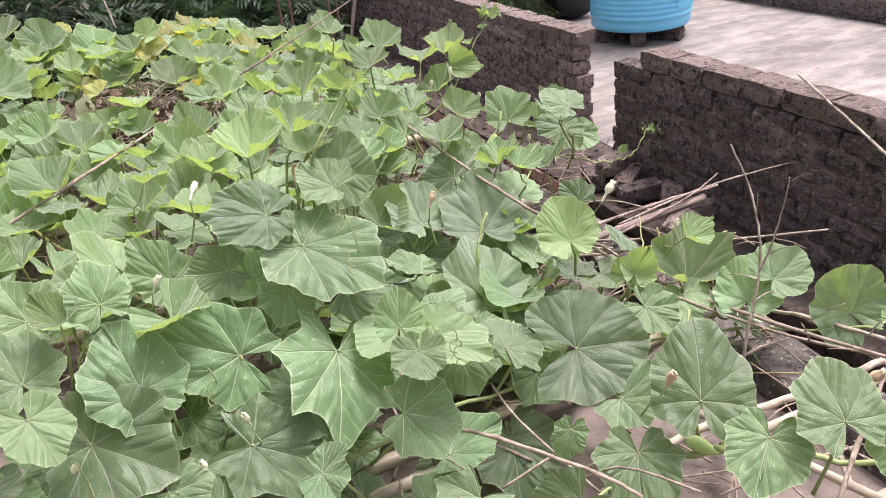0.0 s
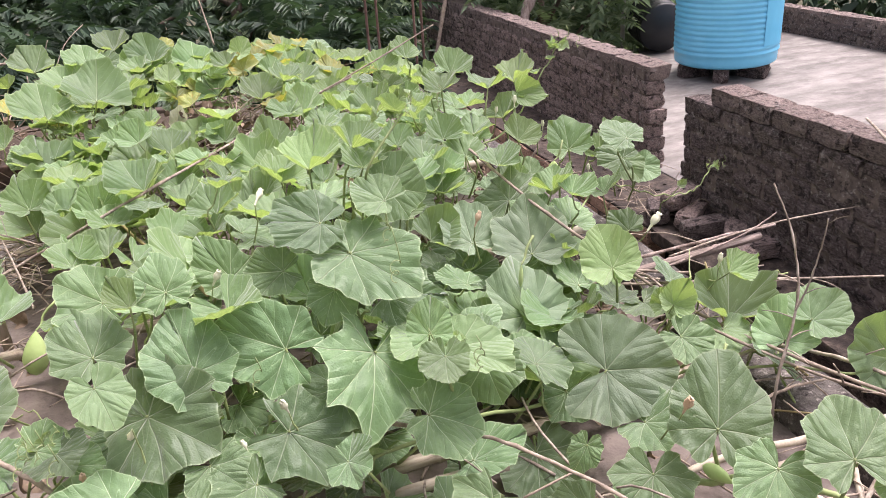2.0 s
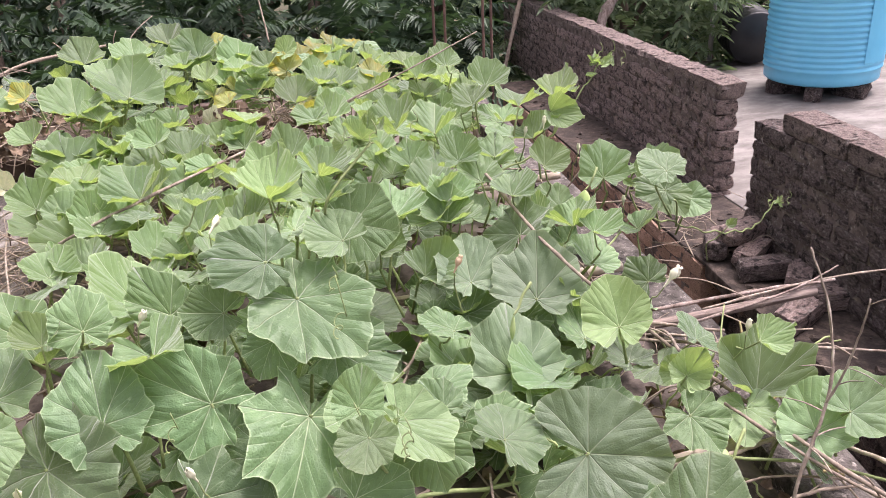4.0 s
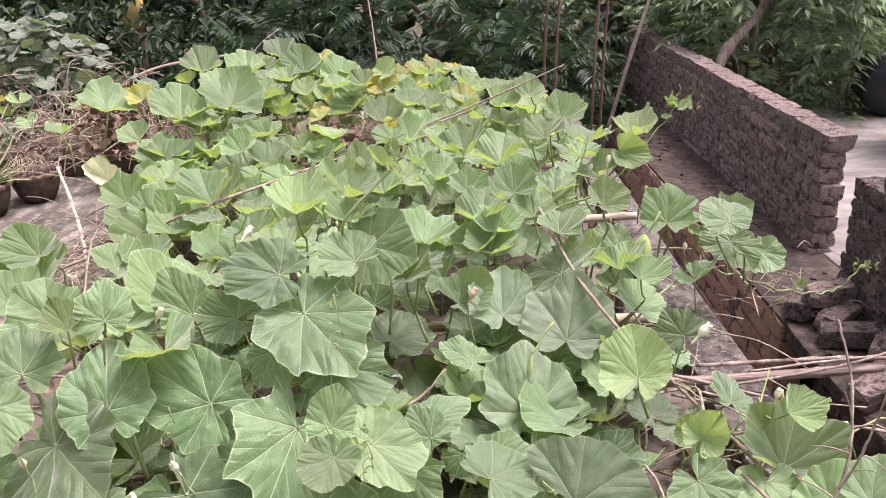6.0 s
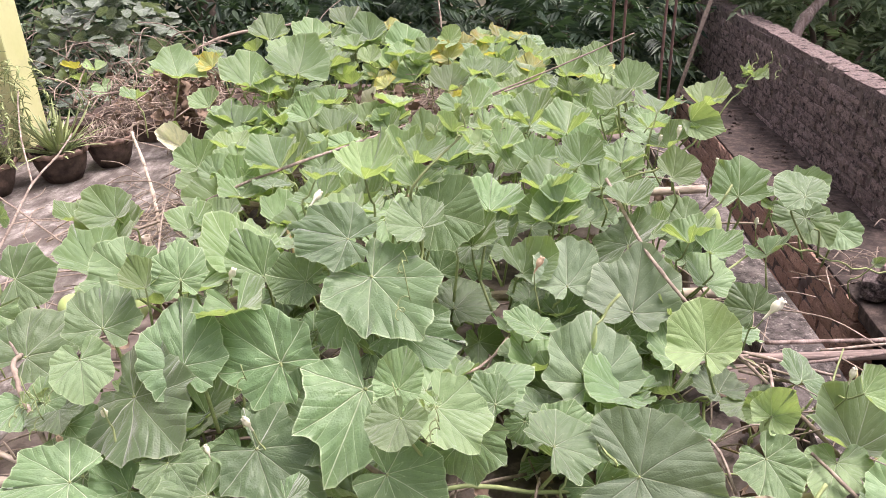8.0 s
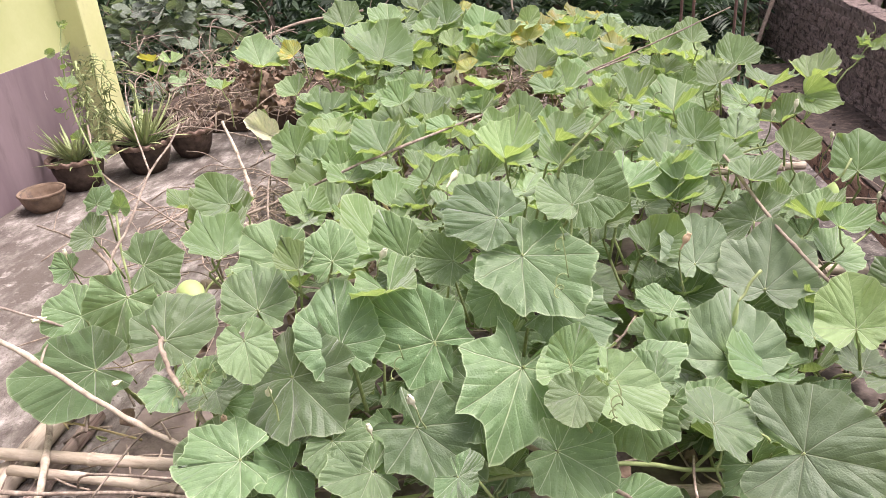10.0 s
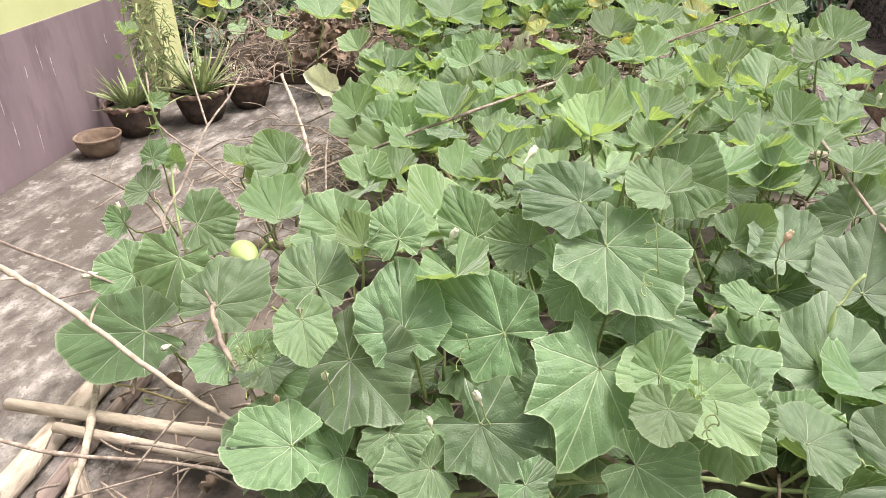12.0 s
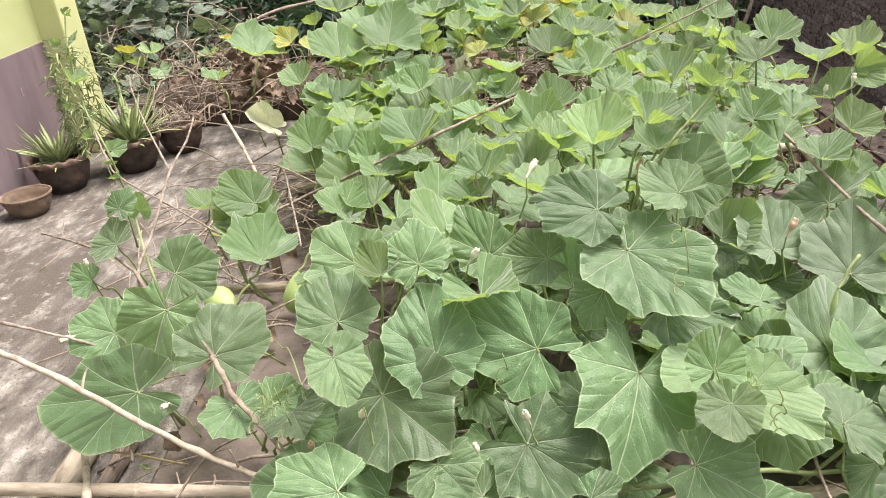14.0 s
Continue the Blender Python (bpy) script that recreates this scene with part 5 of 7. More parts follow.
leaf("star", -1.517, 1.400, 0.435, 0.174, 0.165, -47, 52, -110)
leaf("leaf", -1.652, 1.580, 0.431, 0.139, 0.148, 54, -14, 35)
leaf("cup", -1.718, 1.977, 0.333, 0.159, 0.159, 7, -18, 94)
leaf("leaf", -1.495, 1.222, 0.296, 0.262, 0.173, -54, 7, -149)
leaf("leaf", -1.667, 1.338, 0.371, 0.145, 0.128, -39, -18, -162)
leaf("leaf", -0.987, 1.167, 0.424, 0.082, 0.089, 40, -8, 47)
leaf("leaf", -1.856, 1.572, 0.506, 0.093, 0.101, -34, -15, 174)
leaf("leaf", -1.951, 1.522, 0.391, 0.082, 0.085, -47, -7, -156)
leaf("leaf", -0.645, 1.605, 0.617, 0.135, 0.102, -37, -52, 166)
leaf("leaf", -0.499, 1.591, 0.639, 0.097, 0.092, -50, -6, -155)
leaf("leaf", -0.729, 1.417, 0.681, 0.099, 0.099, -10, -61, 134)
leaf("leaf", -0.884, 1.408, 0.665, 0.128, 0.131, -42, -26, -167)
leaf("leaf", -0.236, 1.578, 0.566, 0.168, 0.125, 48, 12, 21)
leaf("leaf", -0.076, 2.421, 0.330, 0.153, 0.126, -43, -48, 172)
leaf("leaf", 0.066, 2.493, 0.445, 0.186, 0.203, -38, -12, 120)
leaf("leaf", -0.260, 1.830, 0.761, 0.124, 0.134, 61, 11, 28)
leaf("cup", -0.350, 1.898, 0.860, 0.092, 0.092, 11, 5, 72)
leaf("cup", -0.098, 2.944, 0.519, 0.165, 0.165, -2, -14, 92)
leaf("cup", -1.766, 3.340, 0.363, 0.228, 0.228, -11, -21, 130)
leaf("cup", -2.095, 3.170, 0.465, 0.229, 0.229, 14, -6, 132)
leaf("cup", -1.596, 2.603, 0.446, 0.196, 0.196, -2, -15, 130)
leaf("cup", -1.981, 2.794, 0.273, 0.210, 0.210, -10, -16, 136)
leaf("cup", -1.297, 2.502, 0.543, 0.174, 0.174, -14, -7, 141)
leaf("cup", -0.925, 2.241, 0.542, 0.146, 0.146, -12, -11, 123)
leaf("cup", -1.217, 2.362, 0.468, 0.142, 0.142, -13, 4, 139)
leaf("lime", -0.871, 3.926, 0.503, 0.142, 0.148, -8, -23, 117)
leaf("lime", -0.963, 1.350, 0.640, 0.047, 0.047, -19, 7, 139)
leaf("lime", -0.799, 1.372, 0.669, 0.068, 0.068, -10, -24, 159)
leaf("leaf", -0.952, 1.178, 0.410, 0.089, 0.097, 12, 9, -36)
leaf("leaf", -0.591, 1.159, 0.386, 0.095, 0.103, 21, 23, -19)
leaf("leaf", -0.119, 1.298, 0.408, 0.136, 0.131, 44, 25, 14)
leaf("leaf", -0.702, 1.130, 0.291, 0.113, 0.123, -31, -18, -105)
leaf("leaf", -0.288, 1.175, 0.380, 0.082, 0.089, 34, -14, -25)
leaf("leaf", -1.157, 1.217, 0.342, 0.114, 0.123, 9, 11, -36)
leaf("leaf", -0.925, 1.171, 0.375, 0.089, 0.097, 37, -9, 70)
leaf("cup", -1.715, 2.050, 0.451, 0.147, 0.147, -23, -21, 169)
leaf("cup", -1.895, 2.016, 0.424, 0.091, 0.091, 2, -12, 171)
leaf("leaf", -1.863, 1.624, 0.598, 0.073, 0.061, 50, -53, 72)
leaf("leaf", -0.359, 1.540, 0.608, 0.094, 0.102, -18, 43, -111)
leaf("lime", 0.373, 2.129, 0.337, 0.125, 0.086, -13, -62, 105)
leaf("young", 1.131, 1.799, 0.190, 0.157, 0.157, -44, -50, 143)
leaf("lime", 0.540, 2.010, 0.262, 0.070, 0.065, 18, -59, 60)
leaf("young", 0.927, 1.864, 0.288, 0.114, 0.124, 14, -23, 33)
leaf("leaf", 0.872, 1.113, 0.388, 0.116, 0.118, -5, 53, -136)
leaf("lime", 1.223, 1.714, 0.204, 0.050, 0.057, -25, -20, 77)
leaf("leaf", 0.234, 1.282, 0.328, 0.070, 0.053, -26, 56, -129)
leaf("leaf", 0.007, 1.429, 0.460, 0.110, 0.119, 25, 44, -63)
leaf("leaf", 0.023, 1.150, 0.290, 0.123, 0.133, -21, 19, -131)
leaf("leaf", 0.227, 1.157, 0.249, 0.118, 0.126, -26, 31, -160)
leaf("leaf", 0.214, 1.678, 0.187, 0.109, 0.119, 23, 31, -58)
leaf("cup", -2.173, 3.402, 0.605, 0.223, 0.223, 4, -12, 131)
leaf("cup", -2.018, 3.612, 0.638, 0.256, 0.256, 22, -20, 106)
leaf("cup", -2.035, 3.081, 0.437, 0.234, 0.234, 12, -16, 135)
leaf("cup", -1.566, 3.029, 0.448, 0.232, 0.232, 2, -3, 143)
leaf("cup", -1.779, 3.502, 0.479, 0.204, 0.204, 0, 4, 123)
leaf("cup", -1.407, 2.702, 0.445, 0.188, 0.188, -12, -9, 139)
leaf("cup", -1.797, 2.793, 0.341, 0.204, 0.204, 9, -9, 137)
leaf("cup", -0.974, 2.901, 0.465, 0.178, 0.178, -11, -18, 133)
leaf("cup", -0.225, 2.079, 0.677, 0.145, 0.145, 7, -12, 113)
leaf("cup", -0.230, 2.565, 0.560, 0.142, 0.142, -6, 1, 107)
leaf("cup", -0.095, 2.732, 0.539, 0.141, 0.141, -3, -22, 113)
leaf("lime", 0.110, 2.917, 0.534, 0.118, 0.123, 22, -15, 48)
leaf("cup", -0.068, 2.894, 0.577, 0.140, 0.140, -8, -7, 96)
leaf("cup", -0.538, 2.905, 0.566, 0.156, 0.156, -16, -3, 122)
leaf("cup", -0.332, 3.070, 0.612, 0.166, 0.166, -12, -1, 102)
leaf("cup", -0.512, 3.149, 0.609, 0.166, 0.166, -8, -7, 117)
leaf("cup", -0.910, 3.449, 0.557, 0.176, 0.176, -15, -11, 109)
leaf("lime", -0.544, 3.795, 0.575, 0.120, 0.125, 12, -10, 103)
leaf("cup", -0.908, 4.122, 0.506, 0.209, 0.209, -16, 3, 104)
leaf("lime", -0.581, 3.820, 0.662, 0.126, 0.131, 17, -12, 76)
leaf("lime", 0.112, 3.198, 0.662, 0.127, 0.107, 61, 24, 13)
leaf("cup", 0.319, 3.174, 0.393, 0.175, 0.175, 14, 3, 87)
leaf("cup", 0.501, 3.250, 0.427, 0.131, 0.131, 19, 19, -13)
leaf("cup", 0.464, 3.205, 0.366, 0.125, 0.125, 17, -12, -32)
leaf("lime", 0.794, 3.061, 0.247, 0.035, 0.026, 37, -28, 37)
leaf("cup", -0.303, 2.015, 0.613, 0.131, 0.131, 1, -16, 111)
leaf("cup", -1.502, 2.394, 0.416, 0.208, 0.208, -13, 6, -91)
leaf("cup", -1.734, 2.058, 0.357, 0.196, 0.196, -8, -17, 166)
leaf("cup", -1.412, 1.698, 0.453, 0.157, 0.157, 3, -29, 167)
leaf("cup", -2.790, 3.516, 0.590, 0.241, 0.241, 19, -15, 142)
leaf("yellow", -2.665, 3.659, 0.623, 0.101, 0.101, -23, -13, 150)
leaf("cup", -2.776, 4.340, 0.665, 0.222, 0.222, 3, -25, 141)
leaf("cup", -2.540, 4.910, 0.673, 0.185, 0.185, -2, -15, 130)
leaf("cup", -2.071, 4.446, 0.668, 0.193, 0.193, -8, -23, 129)
leaf("cup", -1.792, 4.408, 0.615, 0.199, 0.199, -3, -16, 118)
leaf("yellow", -1.521, 4.439, 0.578, 0.159, 0.159, -11, -32, 119)
leaf("yellow", -1.303, 4.518, 0.564, 0.139, 0.139, 11, -12, 108)
leaf("cup", -1.570, 4.092, 0.523, 0.210, 0.210, -22, -6, 131)
leaf("cup", -2.418, 4.335, 0.670, 0.189, 0.189, 4, -7, 132)
leaf("cup", -0.011, 3.175, 0.693, 0.152, 0.152, 4, 3, 108)
leaf("cup", -0.228, 3.356, 0.651, 0.136, 0.136, -5, -22, 111)
leaf("lime", 0.100, 3.565, 0.623, 0.145, 0.151, -4, -6, 68)
leaf("cup", -2.841, 3.224, 0.530, 0.110, 0.110, 3, 0, 128)
leaf("dry", -2.451, 3.116, 0.331, 0.160, 0.104, -36, -29, -170)
leaf("lime", -2.501, 3.129, 0.406, 0.057, 0.050, 58, -57, 65)
leaf("dry", -1.728, 3.842, 0.431, 0.115, 0.074, 43, -57, 65)
leaf("yellow", -1.653, 3.917, 0.520, 0.111, 0.111, -23, -12, 141)
leaf("cup", -1.459, 3.123, 0.490, 0.158, 0.158, 7, -7, 106)
leaf("cup", -1.268, 3.313, 0.505, 0.172, 0.172, 6, 0, 147)
leaf("cup", -2.051, 3.401, 0.574, 0.155, 0.155, 17, -7, 118)
leaf("cup", -2.322, 3.233, 0.525, 0.132, 0.132, -19, -16, 145)
leaf("cup", -1.246, 3.876, 0.536, 0.182, 0.182, 10, -10, 103)
leaf("cup", -1.058, 4.053, 0.582, 0.138, 0.138, 12, -9, 101)
leaf("cup", -0.448, 3.898, 0.701, 0.125, 0.125, 6, -22, 122)
leaf("cup", -0.191, 3.491, 0.698, 0.147, 0.147, 14, -19, 79)
leaf("cup", 0.048, 3.129, 0.575, 0.140, 0.140, -23, -15, 94)
leaf("cup", -0.180, 2.773, 0.601, 0.122, 0.122, 1, -33, 122)
leaf("cup", -0.375, 2.833, 0.563, 0.128, 0.128, 6, -23, 115)
leaf("cup", -0.719, 2.810, 0.538, 0.150, 0.150, -5, -10, 123)
leaf("cup", -1.291, 2.778, 0.445, 0.161, 0.161, 7, -23, 114)
leaf("cup", -1.390, 2.491, 0.415, 0.168, 0.168, 24, -12, 139)
leaf("cup", -1.880, 2.651, 0.430, 0.167, 0.167, 5, -37, 138)
leaf("young", -0.246, 1.734, 0.764, 0.101, 0.101, -25, -18, 161)
leaf("cup", -0.313, 1.838, 0.820, 0.088, 0.088, 9, -8, 108)
leaf("cup", -0.257, 2.024, 0.590, 0.131, 0.131, -10, -26, 98)
leaf("cup", -0.171, 2.555, 0.533, 0.129, 0.129, 6, -5, 93)
leaf("cup", 0.033, 2.584, 0.546, 0.126, 0.126, 0, -16, 67)
leaf("cup", -0.213, 2.503, 0.487, 0.128, 0.128, -27, -11, 109)
leaf("cup", 0.302, 2.603, 0.413, 0.111, 0.111, 10, -5, 41)
leaf("leaf", 0.469, 2.307, 0.388, 0.094, 0.100, -56, -50, 174)
leaf("lime", 0.561, 1.981, 0.282, 0.086, 0.074, 28, -47, 51)
leaf("leaf", 0.015, 1.730, 0.277, 0.069, 0.072, 11, 65, -44)
leaf("leaf", 0.032, 1.967, 0.202, 0.143, 0.155, -44, -1, 176)
leaf("leaf", 0.006, 1.569, 0.436, 0.085, 0.083, -28, -53, 169)
leaf("leaf", 0.132, 1.609, 0.330, 0.129, 0.140, 27, -6, 58)
leaf("lime", 0.756, 2.103, 0.324, 0.077, 0.084, 32, 3, 41)
leaf("cup", -1.682, 4.295, 0.499, 0.180, 0.180, 11, 0, 108)
leaf("cup", -2.127, 4.389, 0.599, 0.214, 0.214, 12, -18, 108)
leaf("cup", -2.478, 4.166, 0.594, 0.199, 0.199, -7, -9, 138)
leaf("cup", -1.976, 3.864, 0.627, 0.168, 0.168, 7, 4, 113)
leaf("cup", -0.606, 3.123, 0.643, 0.150, 0.150, 22, -3, 107)
leaf("cup", -0.968, 3.088, 0.502, 0.158, 0.158, 0, -17, 128)
leaf("cup", -1.962, 2.912, 0.388, 0.170, 0.170, 0, -22, 146)
leaf("cup", -1.574, 3.079, 0.562, 0.137, 0.137, -17, -23, 147)
leaf("lime", -1.828, 3.668, 0.504, 0.155, 0.155, 33, 19, 241)
leaf("cup", -0.880, 3.577, 0.479, 0.147, 0.147, -5, 7, 308)
leaf("cup", -2.573, 4.483, 0.569, 0.132, 0.132, -8, -6, 183)
leaf("lime", -0.604, 3.596, 0.516, 0.124, 0.124, 8, 22, 119)
leaf("lime", -1.814, 4.281, 0.539, 0.160, 0.160, -2, -23, 167)
leaf("cup", -0.594, 4.138, 0.501, 0.125, 0.125, 26, 13, 29)
leaf("young", -0.751, 1.998, 0.574, 0.117, 0.117, 9, 28, 35)
leaf("cup", -0.736, 3.886, 0.502, 0.133, 0.133, -6, 0, 129)
leaf("cup", -1.071, 4.258, 0.502, 0.155, 0.155, 4, 8, 49)
leaf("leaf", -0.538, 2.572, 0.469, 0.153, 0.153, -4, 5, 80)
leaf("lime", -0.521, 2.225, 0.518, 0.125, 0.125, -3, -17, 161)
leaf("leaf", -0.833, 3.056, 0.450, 0.157, 0.157, -3, 4, 90)
leaf("cup", -0.892, 1.928, 0.524, 0.121, 0.121, 12, -19, 219)
leaf("lime", -2.042, 4.070, 0.514, 0.162, 0.162, -7, 1, 117)
leaf("young", -0.834, 1.528, 0.576, 0.163, 0.163, -7, -4, 74)
leaf("cup", -0.863, 2.555, 0.489, 0.153, 0.153, 18, -27, 28)
leaf("lime", -1.330, 3.135, 0.417, 0.142, 0.142, 23, 7, 256)
leaf("cup", -0.900, 2.094, 0.523, 0.139, 0.139, 15, -13, 284)
leaf("cup", -2.197, 3.848, 0.549, 0.120, 0.120, 7, -7, 151)
leaf("cup", -0.440, 2.332, 0.468, 0.123, 0.123, 32, 29, 106)
leaf("young", -1.808, 3.180, 0.410, 0.154, 0.154, 42, -11, 183)
leaf("cup", -1.241, 4.355, 0.508, 0.162, 0.162, 12, -8, 11)
leaf("leaf", -0.324, 4.006, 0.585, 0.142, 0.142, 13, -5, 294)
leaf("cup", -2.306, 3.675, 0.515, 0.141, 0.141, 29, 5, 256)
leaf("cup", -1.502, 3.262, 0.420, 0.127, 0.127, -1, 4, 17)
leaf("cup", -0.790, 3.318, 0.521, 0.132, 0.132, -5, -16, 120)
leaf("cup", -0.698, 2.397, 0.472, 0.116, 0.116, 31, 8, 197)
leaf("lime", -0.598, 1.961, 0.629, 0.149, 0.149, 12, -12, 255)
leaf("cup", -1.306, 2.162, 0.432, 0.144, 0.144, -4, -1, 144)
leaf("cup", -0.829, 2.344, 0.507, 0.161, 0.161, -17, -4, 97)
leaf("lime", -0.426, 4.102, 0.529, 0.161, 0.161, -8, -25, 253)
leaf("leaf", -2.388, 4.770, 0.607, 0.126, 0.126, 18, -1, 12)
leaf("cup", -0.407, 4.245, 0.534, 0.122, 0.122, 16, 16, 304)
leaf("leaf", -0.257, 3.694, 0.517, 0.120, 0.120, 31, 1, 100)
leaf("leaf", -2.444, 4.568, 0.649, 0.164, 0.164, 24, 6, 346)
leaf("cup", -1.117, 2.784, 0.349, 0.130, 0.130, 24, -24, 69)
leaf("young", -0.467, 1.959, 0.685, 0.135, 0.135, 2, -14, 322)
leaf("young", -0.718, 1.805, 0.607, 0.131, 0.131, 17, -17, 242)
leaf("cup", -0.510, 2.744, 0.510, 0.130, 0.130, 19, 10, 264)
leaf("cup", -1.204, 2.590, 0.448, 0.160, 0.160, 0, 12, 43)
leaf("cup", -1.599, 3.361, 0.420, 0.161, 0.161, -18, 4, 246)
leaf("cup", -2.608, 4.229, 0.557, 0.131, 0.131, 6, -12, 188)
leaf("cup", -1.639, 2.839, 0.408, 0.142, 0.142, 1, 11, 102)
leaf("cup", -0.202, 2.267, 0.401, 0.137, 0.137, 19, -10, 47)
leaf("yellow", -1.665, 4.463, 0.590, 0.153, 0.153, -3, 0, 93)
leaf("leaf", -1.435, 2.200, 0.395, 0.123, 0.123, 21, -2, 236)
leaf("leaf", -0.395, 3.443, 0.524, 0.128, 0.128, 5, -8, 176)
leaf("lime", -0.797, 3.686, 0.495, 0.141, 0.141, 44, -5, 157)
leaf("lime", -2.371, 3.819, 0.512, 0.130, 0.130, -28, -10, 316)
leaf("lime", -1.428, 4.218, 0.499, 0.134, 0.134, 2, 0, 347)
leaf("cup", -0.828, 2.720, 0.461, 0.145, 0.145, 13, 14, 136)
leaf("lime", -2.734, 4.647, 0.608, 0.121, 0.121, 20, 9, 333)
leaf("cup", -2.222, 4.492, 0.613, 0.117, 0.117, 3, -6, -33)
leaf("lime", -2.575, 4.695, 0.654, 0.139, 0.139, 8, 9, 140)
leaf("cup", -2.303, 4.134, 0.521, 0.149, 0.149, 10, 2, 293)
leaf("cup", -1.740, 3.049, 0.389, 0.119, 0.119, -1, -9, 274)
leaf("cup", -1.095, 3.112, 0.379, 0.132, 0.132, 4, 13, 286)
leaf("cup", -2.206, 3.535, 0.565, 0.123, 0.123, -14, -21, 73)
leaf("leaf", -0.154, 3.242, 0.508, 0.143, 0.143, -1, 4, 64)
leaf("cup", -0.284, 2.938, 0.510, 0.135, 0.135, 22, -12, 128)
leaf("leaf", -0.567, 3.320, 0.544, 0.140, 0.140, -2, -9, 41)
leaf("cup", -2.072, 4.276, 0.648, 0.153, 0.153, -7, 3, 225)
leaf("cup", -0.608, 1.456, 0.602, 0.128, 0.128, 16, -14, 308)
leaf("cup", -0.952, 1.811, 0.513, 0.121, 0.121, 3, -3, 258)
leaf("leaf", -1.952, 4.397, 0.612, 0.157, 0.157, 16, -10, 243)
leaf("cup", -1.130, 2.019, 0.473, 0.148, 0.148, -10, 10, 349)
leaf("cup", -1.203, 4.210, 0.482, 0.153, 0.153, 10, 5, 83)
leaf("leaf", -2.062, 3.746, 0.537, 0.141, 0.141, 6, -6, 318)
leaf("cup", -2.208, 3.992, 0.506, 0.157, 0.157, 17, -20, 261)
leaf("cup", -0.768, 4.082, 0.483, 0.137, 0.137, 0, -23, 205)
leaf("young", -0.792, 2.188, 0.486, 0.117, 0.117, 30, 10, 118)
leaf("lime", -0.568, 4.284, 0.528, 0.164, 0.164, 10, -10, 113)
leaf("cup", -0.448, 2.992, 0.503, 0.148, 0.148, 22, -13, 291)
leaf("leaf", -0.729, 3.450, 0.503, 0.144, 0.144, -1, 0, 197)
leaf("young", -0.679, 2.540, 0.485, 0.121, 0.121, 28, 21, 109)
leaf("lime", -2.712, 4.467, 0.567, 0.118, 0.118, -4, 18, 337)
leaf("leaf", -0.302, 2.190, 0.545, 0.144, 0.144, 26, -5, 295)
leaf("young", -0.474, 2.087, 0.597, 0.139, 0.139, -13, -17, 328)
leaf("cup", -1.085, 3.855, 0.513, 0.140, 0.140, 14, 19, 176)
leaf("leaf", -1.467, 2.938, 0.407, 0.135, 0.135, -12, 6, 55)
leaf("cup", -0.307, 2.410, 0.402, 0.130, 0.130, -17, 7, 225)
leaf("cup", -2.278, 4.691, 0.599, 0.157, 0.157, 6, 0, 109)
leaf("cup", -1.089, 2.225, 0.444, 0.165, 0.165, 14, 7, 73)
leaf("cup", -0.132, 3.604, 0.507, 0.128, 0.128, 7, 0, 84)
leaf("cup", -1.925, 3.295, 0.431, 0.150, 0.150, 10, 1, 176)
leaf("cup", -1.184, 2.998, 0.404, 0.152, 0.152, 16, 0, 88)
leaf("cup", -0.570, 3.451, 0.525, 0.121, 0.121, -1, 10, 110)
leaf("leaf", -0.659, 3.991, 0.568, 0.130, 0.130, 10, -2, 87)
leaf("cup", -0.436, 3.672, 0.554, 0.116, 0.116, 13, 13, 311)
leaf("young", -0.072, 3.369, 0.513, 0.130, 0.130, 8, -1, 193)
leaf("cup", -1.914, 3.420, 0.432, 0.158, 0.158, 19, 1, 128)
leaf("cup", -1.070, 2.651, 0.387, 0.149, 0.149, -24, 2, 293)
leaf("lime", -0.717, 2.982, 0.530, 0.159, 0.159, 8, -8, 317)
leaf("cup", -2.432, 4.010, 0.536, 0.137, 0.137, -1, -3, 83)
leaf("lime", -0.341, 3.802, 0.568, 0.119, 0.119, 4, 5, 117)
leaf("leaf", -1.318, 2.033, 0.448, 0.152, 0.152, 21, 8, 241)
leaf("cup", -1.336, 2.895, 0.376, 0.129, 0.129, 2, 6, 316)
leaf("cup", -0.349, 3.563, 0.536, 0.129, 0.129, 9, 18, 276)
leaf("cup", -1.108, 2.425, 0.443, 0.158, 0.158, 23, -1, 309)
leaf("cup", -1.379, 2.349, 0.472, 0.165, 0.165, -10, 10, 4)
leaf("leaf", -1.906, 4.181, 0.508, 0.130, 0.130, 1, 2, 244)
leaf("cup", -0.362, 2.561, 0.461, 0.130, 0.130, 8, 10, 107)
leaf("leaf", -0.380, 3.279, 0.534, 0.120, 0.120, 17, 20, 111)
leaf("leaf", -2.235, 4.283, 0.641, 0.154, 0.154, -5, 12, 284)
leaf("cup", -0.989, 3.730, 0.535, 0.157, 0.157, 19, -2, 105)
leaf("young", -1.687, 3.237, 0.442, 0.146, 0.146, 28, -16, 237)
leaf("cup", -1.730, 2.640, 0.396, 0.131, 0.131, -21, 9, 64)
leaf("cup", -2.168, 4.150, 0.544, 0.154, 0.154, 40, -23, 312)
leaf("lime", -1.178, 4.464, 0.537, 0.132, 0.132, 30, 0, 119)
leaf("cup", -0.777, 1.692, 0.587, 0.151, 0.151, -3, -26, 181)
leaf("cup", -0.988, 1.561, 0.493, 0.116, 0.116, 9, -10, 249)
leaf("cup", -0.194, 3.113, 0.505, 0.148, 0.148, 2, -3, 273)
leaf("lime", -1.556, 4.234, 0.532, 0.140, 0.140, 23, -17, 210)
leaf("cup", -1.379, 4.377, 0.518, 0.146, 0.146, 29, -23, 195)
leaf("young", -0.647, 2.199, 0.542, 0.134, 0.134, 28, 14, 310)
leaf("cup", -1.896, 3.056, 0.403, 0.156, 0.156, -8, -6, 197)
